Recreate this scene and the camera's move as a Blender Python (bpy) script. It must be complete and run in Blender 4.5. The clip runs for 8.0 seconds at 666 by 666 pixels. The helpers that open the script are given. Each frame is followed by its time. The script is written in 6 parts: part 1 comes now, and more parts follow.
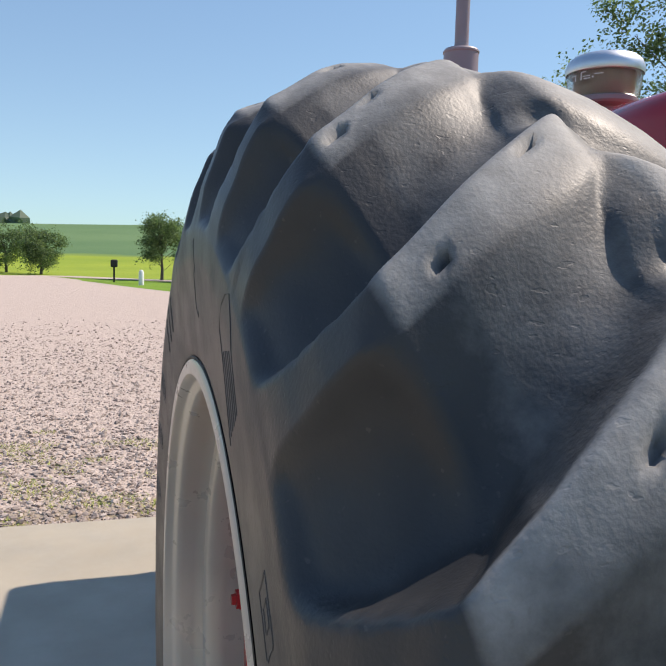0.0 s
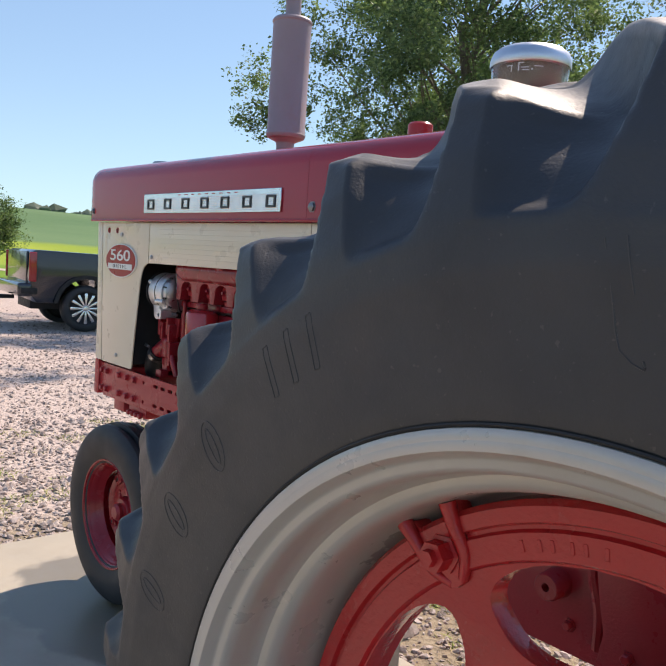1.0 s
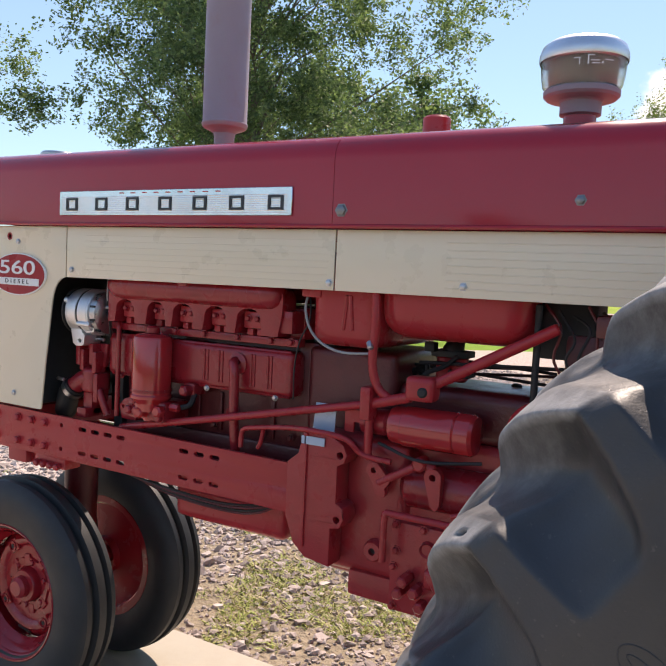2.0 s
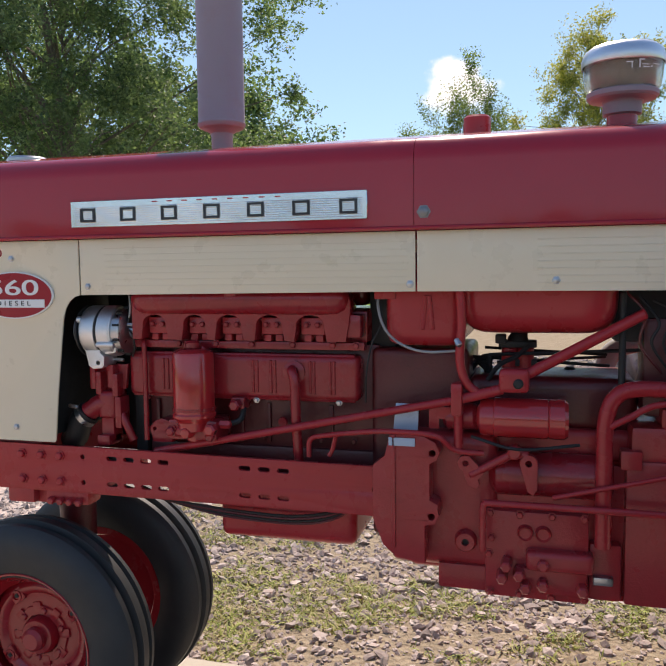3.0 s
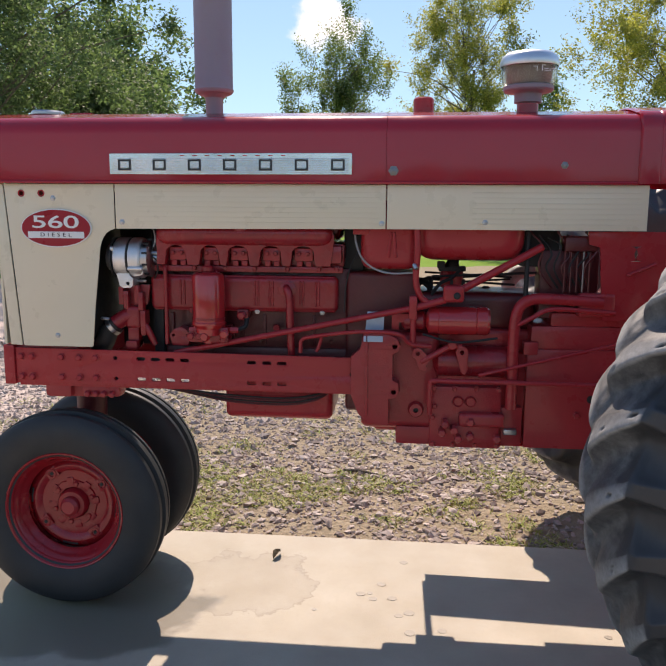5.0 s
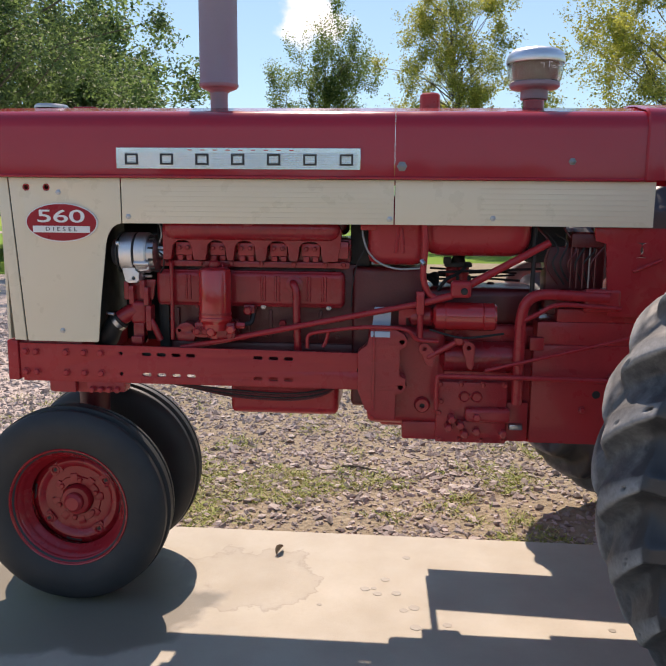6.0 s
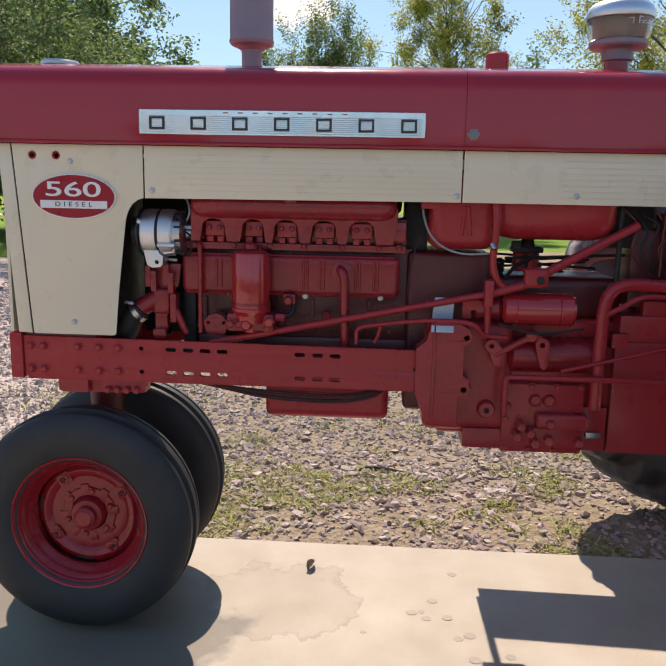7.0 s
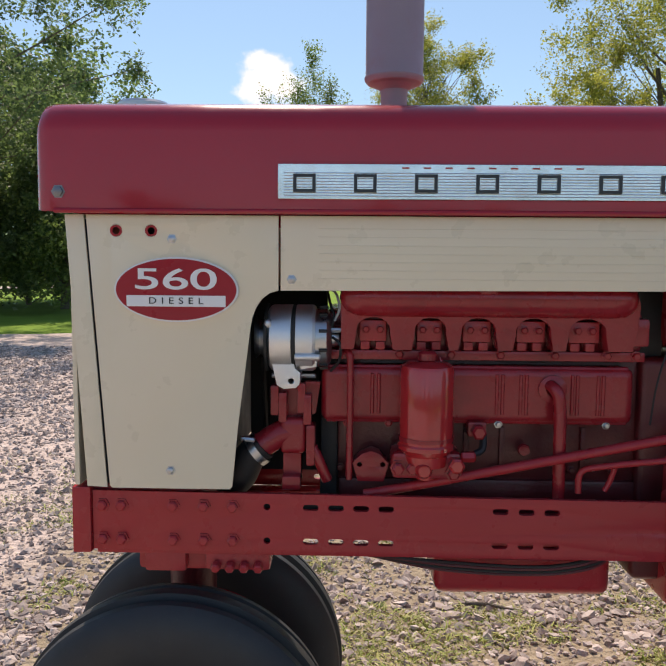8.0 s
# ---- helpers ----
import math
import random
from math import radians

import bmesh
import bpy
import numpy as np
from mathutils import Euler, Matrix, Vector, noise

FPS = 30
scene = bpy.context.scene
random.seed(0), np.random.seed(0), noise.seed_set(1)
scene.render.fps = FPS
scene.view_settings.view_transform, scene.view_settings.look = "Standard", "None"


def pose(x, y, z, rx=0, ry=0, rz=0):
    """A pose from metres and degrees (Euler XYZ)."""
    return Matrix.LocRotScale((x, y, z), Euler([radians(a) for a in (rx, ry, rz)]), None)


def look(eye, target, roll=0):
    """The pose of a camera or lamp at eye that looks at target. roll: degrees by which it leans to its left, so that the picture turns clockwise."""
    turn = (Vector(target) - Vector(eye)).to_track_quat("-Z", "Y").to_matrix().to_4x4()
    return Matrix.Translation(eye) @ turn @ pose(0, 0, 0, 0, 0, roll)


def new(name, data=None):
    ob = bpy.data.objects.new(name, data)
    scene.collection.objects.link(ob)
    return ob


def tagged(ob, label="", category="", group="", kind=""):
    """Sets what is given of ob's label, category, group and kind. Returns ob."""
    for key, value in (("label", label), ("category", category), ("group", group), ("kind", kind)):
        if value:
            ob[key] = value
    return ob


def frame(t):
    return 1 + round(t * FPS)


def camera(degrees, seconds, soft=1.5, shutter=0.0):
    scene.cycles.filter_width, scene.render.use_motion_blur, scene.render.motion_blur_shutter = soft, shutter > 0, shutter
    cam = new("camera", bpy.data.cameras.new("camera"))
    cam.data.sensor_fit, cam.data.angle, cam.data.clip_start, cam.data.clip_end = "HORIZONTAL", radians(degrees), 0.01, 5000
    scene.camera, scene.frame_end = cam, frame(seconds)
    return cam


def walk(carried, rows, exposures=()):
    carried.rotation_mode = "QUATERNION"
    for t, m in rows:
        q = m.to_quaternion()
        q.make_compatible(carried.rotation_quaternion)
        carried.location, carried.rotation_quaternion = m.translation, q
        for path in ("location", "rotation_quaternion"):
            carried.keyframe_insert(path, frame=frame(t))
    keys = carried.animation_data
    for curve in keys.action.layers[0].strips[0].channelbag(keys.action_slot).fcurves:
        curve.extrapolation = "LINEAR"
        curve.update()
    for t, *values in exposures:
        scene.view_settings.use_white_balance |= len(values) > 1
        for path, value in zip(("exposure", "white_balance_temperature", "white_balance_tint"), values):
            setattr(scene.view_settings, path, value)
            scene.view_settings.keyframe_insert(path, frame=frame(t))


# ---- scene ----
cam = camera(48.0, 8.0, soft=1.5, shutter=0.0)
PATH = [
    (0, (3.365, -1.245, 1.442), (1.458, -0.67, 1.26), 1.56),
    (0.2, (3.236, -1.32, 1.453), (1.382, -0.59, 1.277), 2.43),
    (0.5, (3.056, -1.454, 1.440), (1.321, -0.476, 1.260), 3.03),
    (0.7, (2.939, -1.54, 1.449), (1.324, -0.376, 1.266), 3.21),
    (1, (2.744, -1.624, 1.433), (1.274, -0.279, 1.257), 3.97),
    (1.2, (2.598, -1.67, 1.433), (1.233, -0.218, 1.262), 4.03),
    (1.5, (2.363, -1.706, 1.449), (1.139, -0.133, 1.284), 3.71),
    (1.7, (2.222, -1.747, 1.432), (1.094, -0.102, 1.281), 3.76),
    (2.8, (1.541, -1.98, 1.447), (0.909, -0.09, 1.283), -0.77),
    (3, (1.431, -2.043, 1.457), (0.894, -0.124, 1.291), -0.71),
    (3.5, (1.208, -2.24, 1.48), (0.96, -0.273, 1.215), -1.29),
    (4, (1.19, -2.479, 1.471), (1.079, -0.501, 1.198), 0.04),
    (4.5, (1.215, -2.684, 1.454), (1.008, -0.719, 1.143), 0.37),
    (4.7, (1.22, -2.729, 1.463), (1.016, -0.765, 1.144), 0.35),
    (5.8, (1.148, -2.77, 1.466), (0.997, -0.803, 1.139), 0.49),
    (6, (1.138, -2.763, 1.458), (0.985, -0.797, 1.128), 0.59),
    (6.5, (1.038, -2.688, 1.442), (0.888, -0.725, 1.094), 0.57),
    (7, (0.91, -2.448, 1.423), (0.795, -0.486, 1.057), 1.17),
    (7.5, (0.699, -2.094, 1.438), (0.665, -0.114, 1.156), 1.93),
    (8, (0.364, -1.771, 1.456), (0.319, 0.22, 1.269), 0.48),
]
walk(cam, [(t, look(eye, target, roll)) for t, eye, target, roll in PATH], [(0.0, 0.5, 7200, 17.0), (0.6, 0.42, 7200, 18.0), (1.1, 0.75, 7500, 22.0), (1.6, 0.92, 7700, 24.0), (2.9, 0.72, 7500, 22.0), (4.0, 0.65, 7500, 22.0), (7.0, 0.65, 7500, 22.0), (8.0, 0.58, 7600, 21.0)])

# ---- light ----
SUN_FROM = Vector((-0.128, 0.795, 1.0)).normalized()
world = bpy.data.worlds.new("sky")
scene.world = world
world.use_nodes = True
wn, wl = world.node_tree.nodes, world.node_tree.links
sky = wn.new("ShaderNodeTexSky")
sky.sky_type, sky.sun_disc = "NISHITA", False
sky.sun_elevation = math.asin(SUN_FROM.z)
sky.sun_rotation = math.atan2(SUN_FROM.x, SUN_FROM.y)
sky.air_density, sky.dust_density, sky.ozone_density = 1.0, 0.1, 1.5
SKY_STRENGTH, SUN_STRENGTH = 0.18, 3.9
back = wn["Background"]
back.inputs["Strength"].default_value = SKY_STRENGTH


def cloud_nodes():
    """One small fair-weather cloud low over the trees."""
    az, el = radians(-6.2), radians(13.2)
    way = Vector((math.sin(az) * math.cos(el), math.cos(az) * math.cos(el), math.sin(el)))
    side = Vector((math.cos(az), -math.sin(az), 0))
    up = side.cross(way)
    co = wn.new("ShaderNodeTexCoord")

    def dot(v, scale):
        d = wn.new("ShaderNodeVectorMath")
        d.operation = "DOT_PRODUCT"
        d.inputs[1].default_value = v * scale
        wl.new(co.outputs["Generated"], d.inputs[0])
        return d.outputs["Value"]

    def calc(op, a, b=None, c=None):
        m = wn.new("ShaderNodeMath")
        m.operation = op
        for i, v in enumerate((a, b, c)):
            if v is None:
                continue
            if isinstance(v, (int, float)):
                m.inputs[i].default_value = v
            else:
                wl.new(v, m.inputs[i])
        return m.outputs[0]

    u, v, w = dot(side, 1 / 0.050), dot(up, 1 / 0.038), dot(way, 1.0)
    n = wn.new("ShaderNodeTexNoise")
    n.inputs["Scale"].default_value = 34
    n.inputs["Detail"].default_value = 6
    wl.new(co.outputs["Generated"], n.inputs["Vector"])
    r = calc("SQRT", calc("ADD", calc("MULTIPLY", u, u), calc("MULTIPLY", v, v)))
    soft = calc("ADD", calc("SUBTRACT", 1.0, r), calc("MULTIPLY", calc("SUBTRACT", n.outputs["Fac"], 0.5), 1.5))
    mask = wn.new("ShaderNodeMapRange")
    mask.interpolation_type = "SMOOTHSTEP"
    mask.inputs["From Min"].default_value, mask.inputs["From Max"].default_value = 0.0, 0.55
    wl.new(soft, mask.inputs["Value"])
    keep = calc("MULTIPLY", mask.outputs["Result"], calc("GREATER_THAN", w, 0.9))
    mix = wn.new("ShaderNodeMix")
    mix.data_type = "RGBA"
    wl.new(keep, mix.inputs["Factor"])
    rich = wn.new("ShaderNodeHueSaturation")
    rich.inputs["Saturation"].default_value, rich.inputs["Value"].default_value = 1.12, 0.97
    wl.new(sky.outputs["Color"], rich.inputs["Color"])
    # thin summer haze: the glare near the horizon is evened out
    ceiling = (3.2, 6.4, 9.6)
    times, plus, over = (wn.new("ShaderNodeVectorMath") for _ in range(3))
    times.operation, plus.operation, over.operation = "MULTIPLY", "ADD", "DIVIDE"
    times.inputs[1].default_value = plus.inputs[1].default_value = ceiling
    wl.new(rich.outputs["Color"], times.inputs[0]), wl.new(rich.outputs["Color"], plus.inputs[0])
    wl.new(times.outputs[0], over.inputs[0]), wl.new(plus.outputs[0], over.inputs[1])
    wl.new(over.outputs[0], mix.inputs["A"])
    mix.inputs["B"].default_value = (4.3, 4.5, 4.8, 1)
    wl.new(mix.outputs["Result"], back.inputs["Color"])


cloud_nodes()
sun = new("sun", bpy.data.lights.new("sun", "SUN"))
sun.data.energy, sun.data.angle, sun.data.color = SUN_STRENGTH, radians(0.55), (1.0, 0.95, 0.86)
sun.matrix_world = look(SUN_FROM * 60, (0, 0, 0))


# ---- materials ----
class Nodes:
    """Short hand for a node material."""

    def __init__(self, name, rough=0.5, metal=0.0, coat=0.0, spec=0.5):
        self.mat = bpy.data.materials.new(name)
        self.mat.use_nodes = True
        self.n, self.l = self.mat.node_tree.nodes, self.mat.node_tree.links
        self.b = self.n["Principled BSDF"]
        self.set("Roughness", rough), self.set("Metallic", metal), self.set("Coat Weight", coat), self.set("Specular IOR Level", spec)
        self.co = self.n.new("ShaderNodeTexCoord").outputs["Object"]

    def set(self, key, value):
        if isinstance(value, (int, float, tuple)):
            self.b.inputs[key].default_value = value
        else:
            self.l.new(value, self.b.inputs[key])

    def noise(self, scale, detail=4, rough=0.55, vec=None, kind="ShaderNodeTexNoise", out="Fac"):
        t = self.n.new(kind)
        t.inputs["Scale"].default_value = scale
        if kind == "ShaderNodeTexNoise":
            t.inputs["Detail"].default_value, t.inputs["Roughness"].default_value = detail, rough
        self.l.new(vec or self.co, t.inputs["Vector"])
        return t.outputs[out]

    def stretch(self, x, y, z):
        m = self.n.new("ShaderNodeMapping")
        m.inputs["Scale"].default_value = (x, y, z)
        self.l.new(self.co, m.inputs["Vector"])
        return m.outputs["Vector"]

    def ramp(self, fac, *stops):
        r = self.n.new("ShaderNodeValToRGB")
        e = r.color_ramp.elements
        while len(e) < len(stops):
            e.new(0.5)
        for k, (p, c) in zip(e, stops):
            k.position, k.color = p, (*(c if isinstance(c, tuple) else (c, c, c)), 1)
        self.l.new(fac, r.inputs["Fac"])
        return r.outputs["Color"]

    def mix(self, fac, a, b, mode="MIX"):
        m = self.n.new("ShaderNodeMix")
        m.data_type, m.blend_type = "RGBA", mode
        for key, v in (("Factor", fac), ("A", a), ("B", b)):
            if isinstance(v, tuple):
                m.inputs[key].default_value = (*v, 1)
            elif isinstance(v, (int, float)):
                m.inputs[key].default_value = v
            else:
                self.l.new(v, m.inputs[key])
        return m.outputs["Result"]

    def calc(self, op, a, b=0.0):
        m = self.n.new("ShaderNodeMath")
        m.operation = op
        for i, v in enumerate((a, b)):
            if isinstance(v, (int, float)):
                m.inputs[i].default_value = v
            else:
                self.l.new(v, m.inputs[i])
        return m.outputs[0]

    def axis(self, k):
        s = self.n.new("ShaderNodeSeparateXYZ")
        self.l.new(self.co, s.inputs[0])
        return s.outputs[k]

    def bump(self, height, strength=0.3, distance=0.01):
        b = self.n.new("ShaderNodeBump")
        b.inputs["Strength"].default_value, b.inputs["Distance"].default_value = strength, distance
        self.l.new(height, b.inputs["Height"])
        self.l.new(b.outputs["Normal"], self.b.inputs["Normal"])

    def random(self, out="Random Per Island"):
        if out == "Random":
            return self.n.new("ShaderNodeObjectInfo").outputs["Random"]
        return self.n.new("ShaderNodeNewGeometry").outputs["Random Per Island"]


def paint(name, a, b, rough=0.3, coat=0.3, grain=90, relief=0.06, dirt=None, spec=0.5):
    m = Nodes(name, rough=rough, coat=coat, spec=spec)
    base = m.ramp(m.noise(2.3, 5), (0.3, a), (0.7, b))
    if dirt:
        base = m.mix(m.ramp(m.noise(7, 8, 0.7), (0.52, 0.0), (0.78, 0.6)), base, dirt)
    m.set("Base Color", base)
    m.set("Roughness", m.ramp(m.noise(14, 6), (0.3, rough * 0.8), (0.75, min(1, rough * 1.35))))
    m.set("Coat Roughness", 0.07 if coat > 0.4 else 0.1)
    m.bump(m.noise(grain, 3), relief, 0.004)
    return m.mat


HOOD_RED = paint("hood_red_enamel", (0.35, 0.012, 0.026), (0.39, 0.016, 0.032), 0.2, 0.6, 60, 0.012, spec=0.2)
RED = paint("red_enamel", (0.38, 0.026, 0.032), (0.44, 0.031, 0.038), 0.28, 0.25, 70, 0.05, spec=0.25)
# the red enamel again, with the front wheels' shade put into the colour
WHEEL_RED = paint("dark_red_wheel_enamel", (0.33, 0.014, 0.020), (0.39, 0.019, 0.026), 0.24, 0.4, 70, 0.05, spec=0.35)
CAST_RED = paint("red_painted_casting", (0.37, 0.029, 0.034), (0.43, 0.034, 0.040), 0.3, 0.25, 160, 0.22, (0.24, 0.018, 0.017), spec=0.3)
ENGINE_RED = paint("engine_red_paint", (0.27, 0.015, 0.022), (0.35, 0.021, 0.028), 0.26, 0.4, 120, 0.12, (0.09, 0.007, 0.010), spec=0.3)
FILTER_RED = paint("glossy_filter_red", (0.42, 0.022, 0.026), (0.47, 0.027, 0.030), 0.16, 0.7, 60, 0.03, spec=0.4)
# grime plus the shade under hood and rails, both put into the colour
SHADED_GRIMY_RED = paint("grimy_dark_red_paint", (0.085, 0.007, 0.010), (0.13, 0.010, 0.012), 0.4, 0.15, 120, 0.3, (0.035, 0.009, 0.009))
EMBLEM_RED = paint("maroon_enamel", (0.34, 0.010, 0.022), (0.38, 0.013, 0.027), 0.3, 0.2, 60, 0.01, spec=0.3)
CREAM = paint("cream_enamel", (0.75, 0.645, 0.475), (0.79, 0.69, 0.52), 0.30, 0.3, 50, 0.012)
RIM_PAINT = paint("silver_rim_paint", (0.46, 0.43, 0.385), (0.52, 0.49, 0.44), 0.30, 0.1, 60, 0.04, (0.40, 0.365, 0.315))
RIM_PAINT.node_tree.nodes["Principled BSDF"].inputs["Metallic"].default_value = 0.7
WHEEL_CAST = paint("glossy_red_wheel_casting", (0.43, 0.020, 0.022), (0.49, 0.025, 0.027), 0.24, 0.5, 130, 0.4, (0.34, 0.016, 0.018), spec=0.25)
RIM_PAINT.node_tree.nodes["Principled BSDF"].inputs["Metallic"].default_value = 0.2
MUFFLER = paint("heat_faded_muffler_paint", (0.25, 0.205, 0.24), (0.31, 0.255, 0.29), 0.5, 0.0, 90, 0.08, (0.30, 0.17, 0.15))
BLACK_PAINT = paint("black_truck_paint", (0.010, 0.014, 0.022), (0.015, 0.019, 0.030), 0.2, 0.8, 40, 0.01)
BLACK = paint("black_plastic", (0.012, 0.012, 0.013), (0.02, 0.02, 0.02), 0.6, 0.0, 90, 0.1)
# blue sky reflected in the metal plates, painted as their base colour
PLATE_SKY_TINT = paint("pale_blue_plate_enamel", (0.36, 0.46, 0.58), (0.46, 0.54, 0.64), 0.3, 0.2, 60, 0.03)
WHITE_INK = paint("white_enamel", (0.78, 0.78, 0.77), (0.82, 0.82, 0.81), 0.35, 0.2, 80, 0.01)
DARK_INK = paint("black_enamel", (0.010, 0.011, 0.016), (0.014, 0.015, 0.02), 0.35, 0.2, 80, 0.01)
TAIL_RED = paint("red_lamp_lens", (0.32, 0.008, 0.014), (0.38, 0.012, 0.02), 0.12, 0.8, 30, 0.02)


def metal(name, colour, rough, grain=140):
    m = Nodes(name, rough=rough, metal=1.0)
    m.set("Base Color", m.ramp(m.noise(9, 6), (0.3, colour), (0.8, tuple(c * 0.8 for c in colour))))
    m.set("Roughness", m.ramp(m.noise(40, 4), (0.3, rough * 0.8), (0.8, rough * 1.3)))
    m.bump(m.noise(grain, 3), 0.08, 0.002)
    return m.mat


ALUMINIUM = metal("cast_aluminium", (0.78, 0.79, 0.80), 0.5)
CHROME = metal("brushed_trim", (0.86, 0.87, 0.88), 0.22)
STEEL = metal("bolt_steel", (0.52, 0.53, 0.55), 0.32)
DULL_STEEL = metal("dull_bolt_steel", (0.26, 0.26, 0.27), 0.45)
DULL_TIN = metal("satin_tin_lid", (0.74, 0.76, 0.79), 0.38)


def rubber(name, tone, dust, amount, relief=0.14, scuff_and_sun=None):
    """Tyre rubber with dust and fine cracks; paler where the mesh is marked as worn: scuffed lugs, and sunlight tinted
    into the crown.
    """
    m = Nodes(name, rough=0.72, spec=0.45)
    base = m.ramp(m.noise(5, 8, 0.65), (0.3, tuple(t * 0.8 for t in tone)), (0.75, tuple(t * 1.25 for t in tone)))
    dusty = m.ramp(m.noise(2.2, 7, 0.7), (0.40, 0.0), (0.72, amount))
    if scuff_and_sun:
        # road dust clings to the sidewalls, less to the tread
        r = m.calc("SQRT", m.calc("ADD", m.calc("MULTIPLY", m.axis(0), m.axis(0)), m.calc("MULTIPLY", m.axis(2), m.axis(2))))
        wall = m.ramp(m.calc("ADD", r, m.calc("MULTIPLY", m.noise(8, 5), 0.04)), (0.675, 1.0), (0.735, 0.5))
        dusty = m.calc("MULTIPLY", dusty, wall)
    base = m.mix(dusty, base, dust)
    if scuff_and_sun:
        mark = m.n.new("ShaderNodeAttribute")
        mark.attribute_name = "worn"
        much = m.calc("ADD", mark.outputs["Fac"], m.calc("MULTIPLY", m.calc("SUBTRACT", m.noise(22, 7, 0.7), 0.5), 0.9))
        pale = m.ramp(m.noise(60, 6, 0.7), (0.3, tuple(t * 0.75 for t in scuff_and_sun)), (0.75, tuple(t * 1.25 for t in scuff_and_sun)))
        base = m.mix(m.ramp(much, (0.15, 0.0), (0.85, 1.0)), base, pale)
    base = m.mix(m.ramp(m.noise(170, 2, 0.4), (0.70, 0.0), (0.76, 0.3)), base, tuple(min(1, d * 1.7) for d in dust))
    m.set("Base Color", base)
    gloss = m.ramp(m.noise(11, 6), (0.3, 0.5), (0.75, 0.68))
    if scuff_and_sun:
        # the unscuffed rubber keeps a low sheen
        gloss = m.mix(much, m.ramp(m.noise(11, 6), (0.3, 0.40), (0.75, 0.56)), (0.77, 0.77, 0.77))
        m.set("Specular IOR Level", m.ramp(much, (0.1, 0.45), (0.6, 0.5)))
    m.set("Roughness", gloss)
    cracks = m.ramp(m.noise(150, 2, 0.4, m.stretch(1.0, 0.45, 1.0)), (0.675, 0.0), (0.71, 0.7))
    grain = m.calc("SUBTRACT", m.calc("ADD", m.noise(300, 3), m.calc("MULTIPLY", m.noise(90, 4, 0.6), 0.4)), cracks)
    m.bump(grain, relief, 0.002)
    return m.mat


TREAD = rubber("weathered_black_rubber", (0.036, 0.038, 0.042), (0.080, 0.075, 0.067), 0.6, 0.2, (0.26, 0.262, 0.26))
FRONT_RUBBER = rubber("black_tyre_rubber", (0.026, 0.028, 0.030), (0.045, 0.043, 0.040), 0.4)
PALE_HOSE = rubber("pale_grey_hose", (0.30, 0.30, 0.30), (0.36, 0.35, 0.33), 0.4)
HOSE = rubber("black_hose_rubber", (0.014, 0.014, 0.016), (0.03, 0.028, 0.026), 0.3)


def concrete():
    m = Nodes("worn_concrete", rough=0.72)
    base = m.ramp(m.noise(1.7, 8, 0.62), (0.32, (0.345, 0.305, 0.24)), (0.7, (0.415, 0.372, 0.297)))
    base = m.mix(m.ramp(m.noise(60, 5, 0.7), (0.5, 0.0), (0.75, 0.35)), base, (0.33, 0.29, 0.24))
    # an old oil and water stain with an uneven rim near the front wheels
    wob = m.noise(6, 5, 0.6)
    dx, dy = m.calc("SUBTRACT", m.axis(0), 0.60), m.calc("SUBTRACT", m.axis(1), -0.02)
    d = m.calc("SQRT", m.calc("ADD", m.calc("MULTIPLY", dx, dx), m.calc("MULTIPLY", m.calc("MULTIPLY", dy, dy), 1.3)))
    d = m.calc("ADD", d, m.calc("MULTIPLY", m.calc("SUBTRACT", wob, 0.5), 0.55))
    base = m.mix(m.ramp(d, (0.20, 0.22), (0.262, 0.35), (0.278, 0.85), (0.290, 0.0)), base, (0.27, 0.235, 0.185))
    wx, wy = m.calc("SUBTRACT", m.axis(0), -0.02), m.calc("SUBTRACT", m.axis(1), -0.24)
    damp = m.calc("SQRT", m.calc("ADD", m.calc("MULTIPLY", wx, wx), m.calc("MULTIPLY", m.calc("MULTIPLY", wy, wy), 2.2)))
    damp = m.ramp(m.calc("ADD", damp, m.calc("MULTIPLY", m.calc("SUBTRACT", m.noise(3.4, 5, 0.6), 0.5), 0.5)), (0.50, 1.0), (0.56, 0.0))
    base = m.mix(m.calc("MULTIPLY", damp, 0.75), base, (0.16, 0.142, 0.115))
    m.set("Base Color", base)
    m.set("Roughness", m.mix(damp, m.ramp(m.noise(5, 5), (0.3, 0.5), (0.7, 0.85)), (0.38, 0.38, 0.38)))
    m.bump(m.calc("ADD", m.noise(240, 2), m.noise(22, 6, 0.7)), 0.25, 0.004)
    return m.mat


def drip():
    m = Nodes("dried_drip", rough=0.55)
    m.set("Base Color", m.ramp(m.noise(80, 4), (0.3, (0.245, 0.215, 0.17)), (0.7, (0.30, 0.265, 0.213))))
    return m.mat


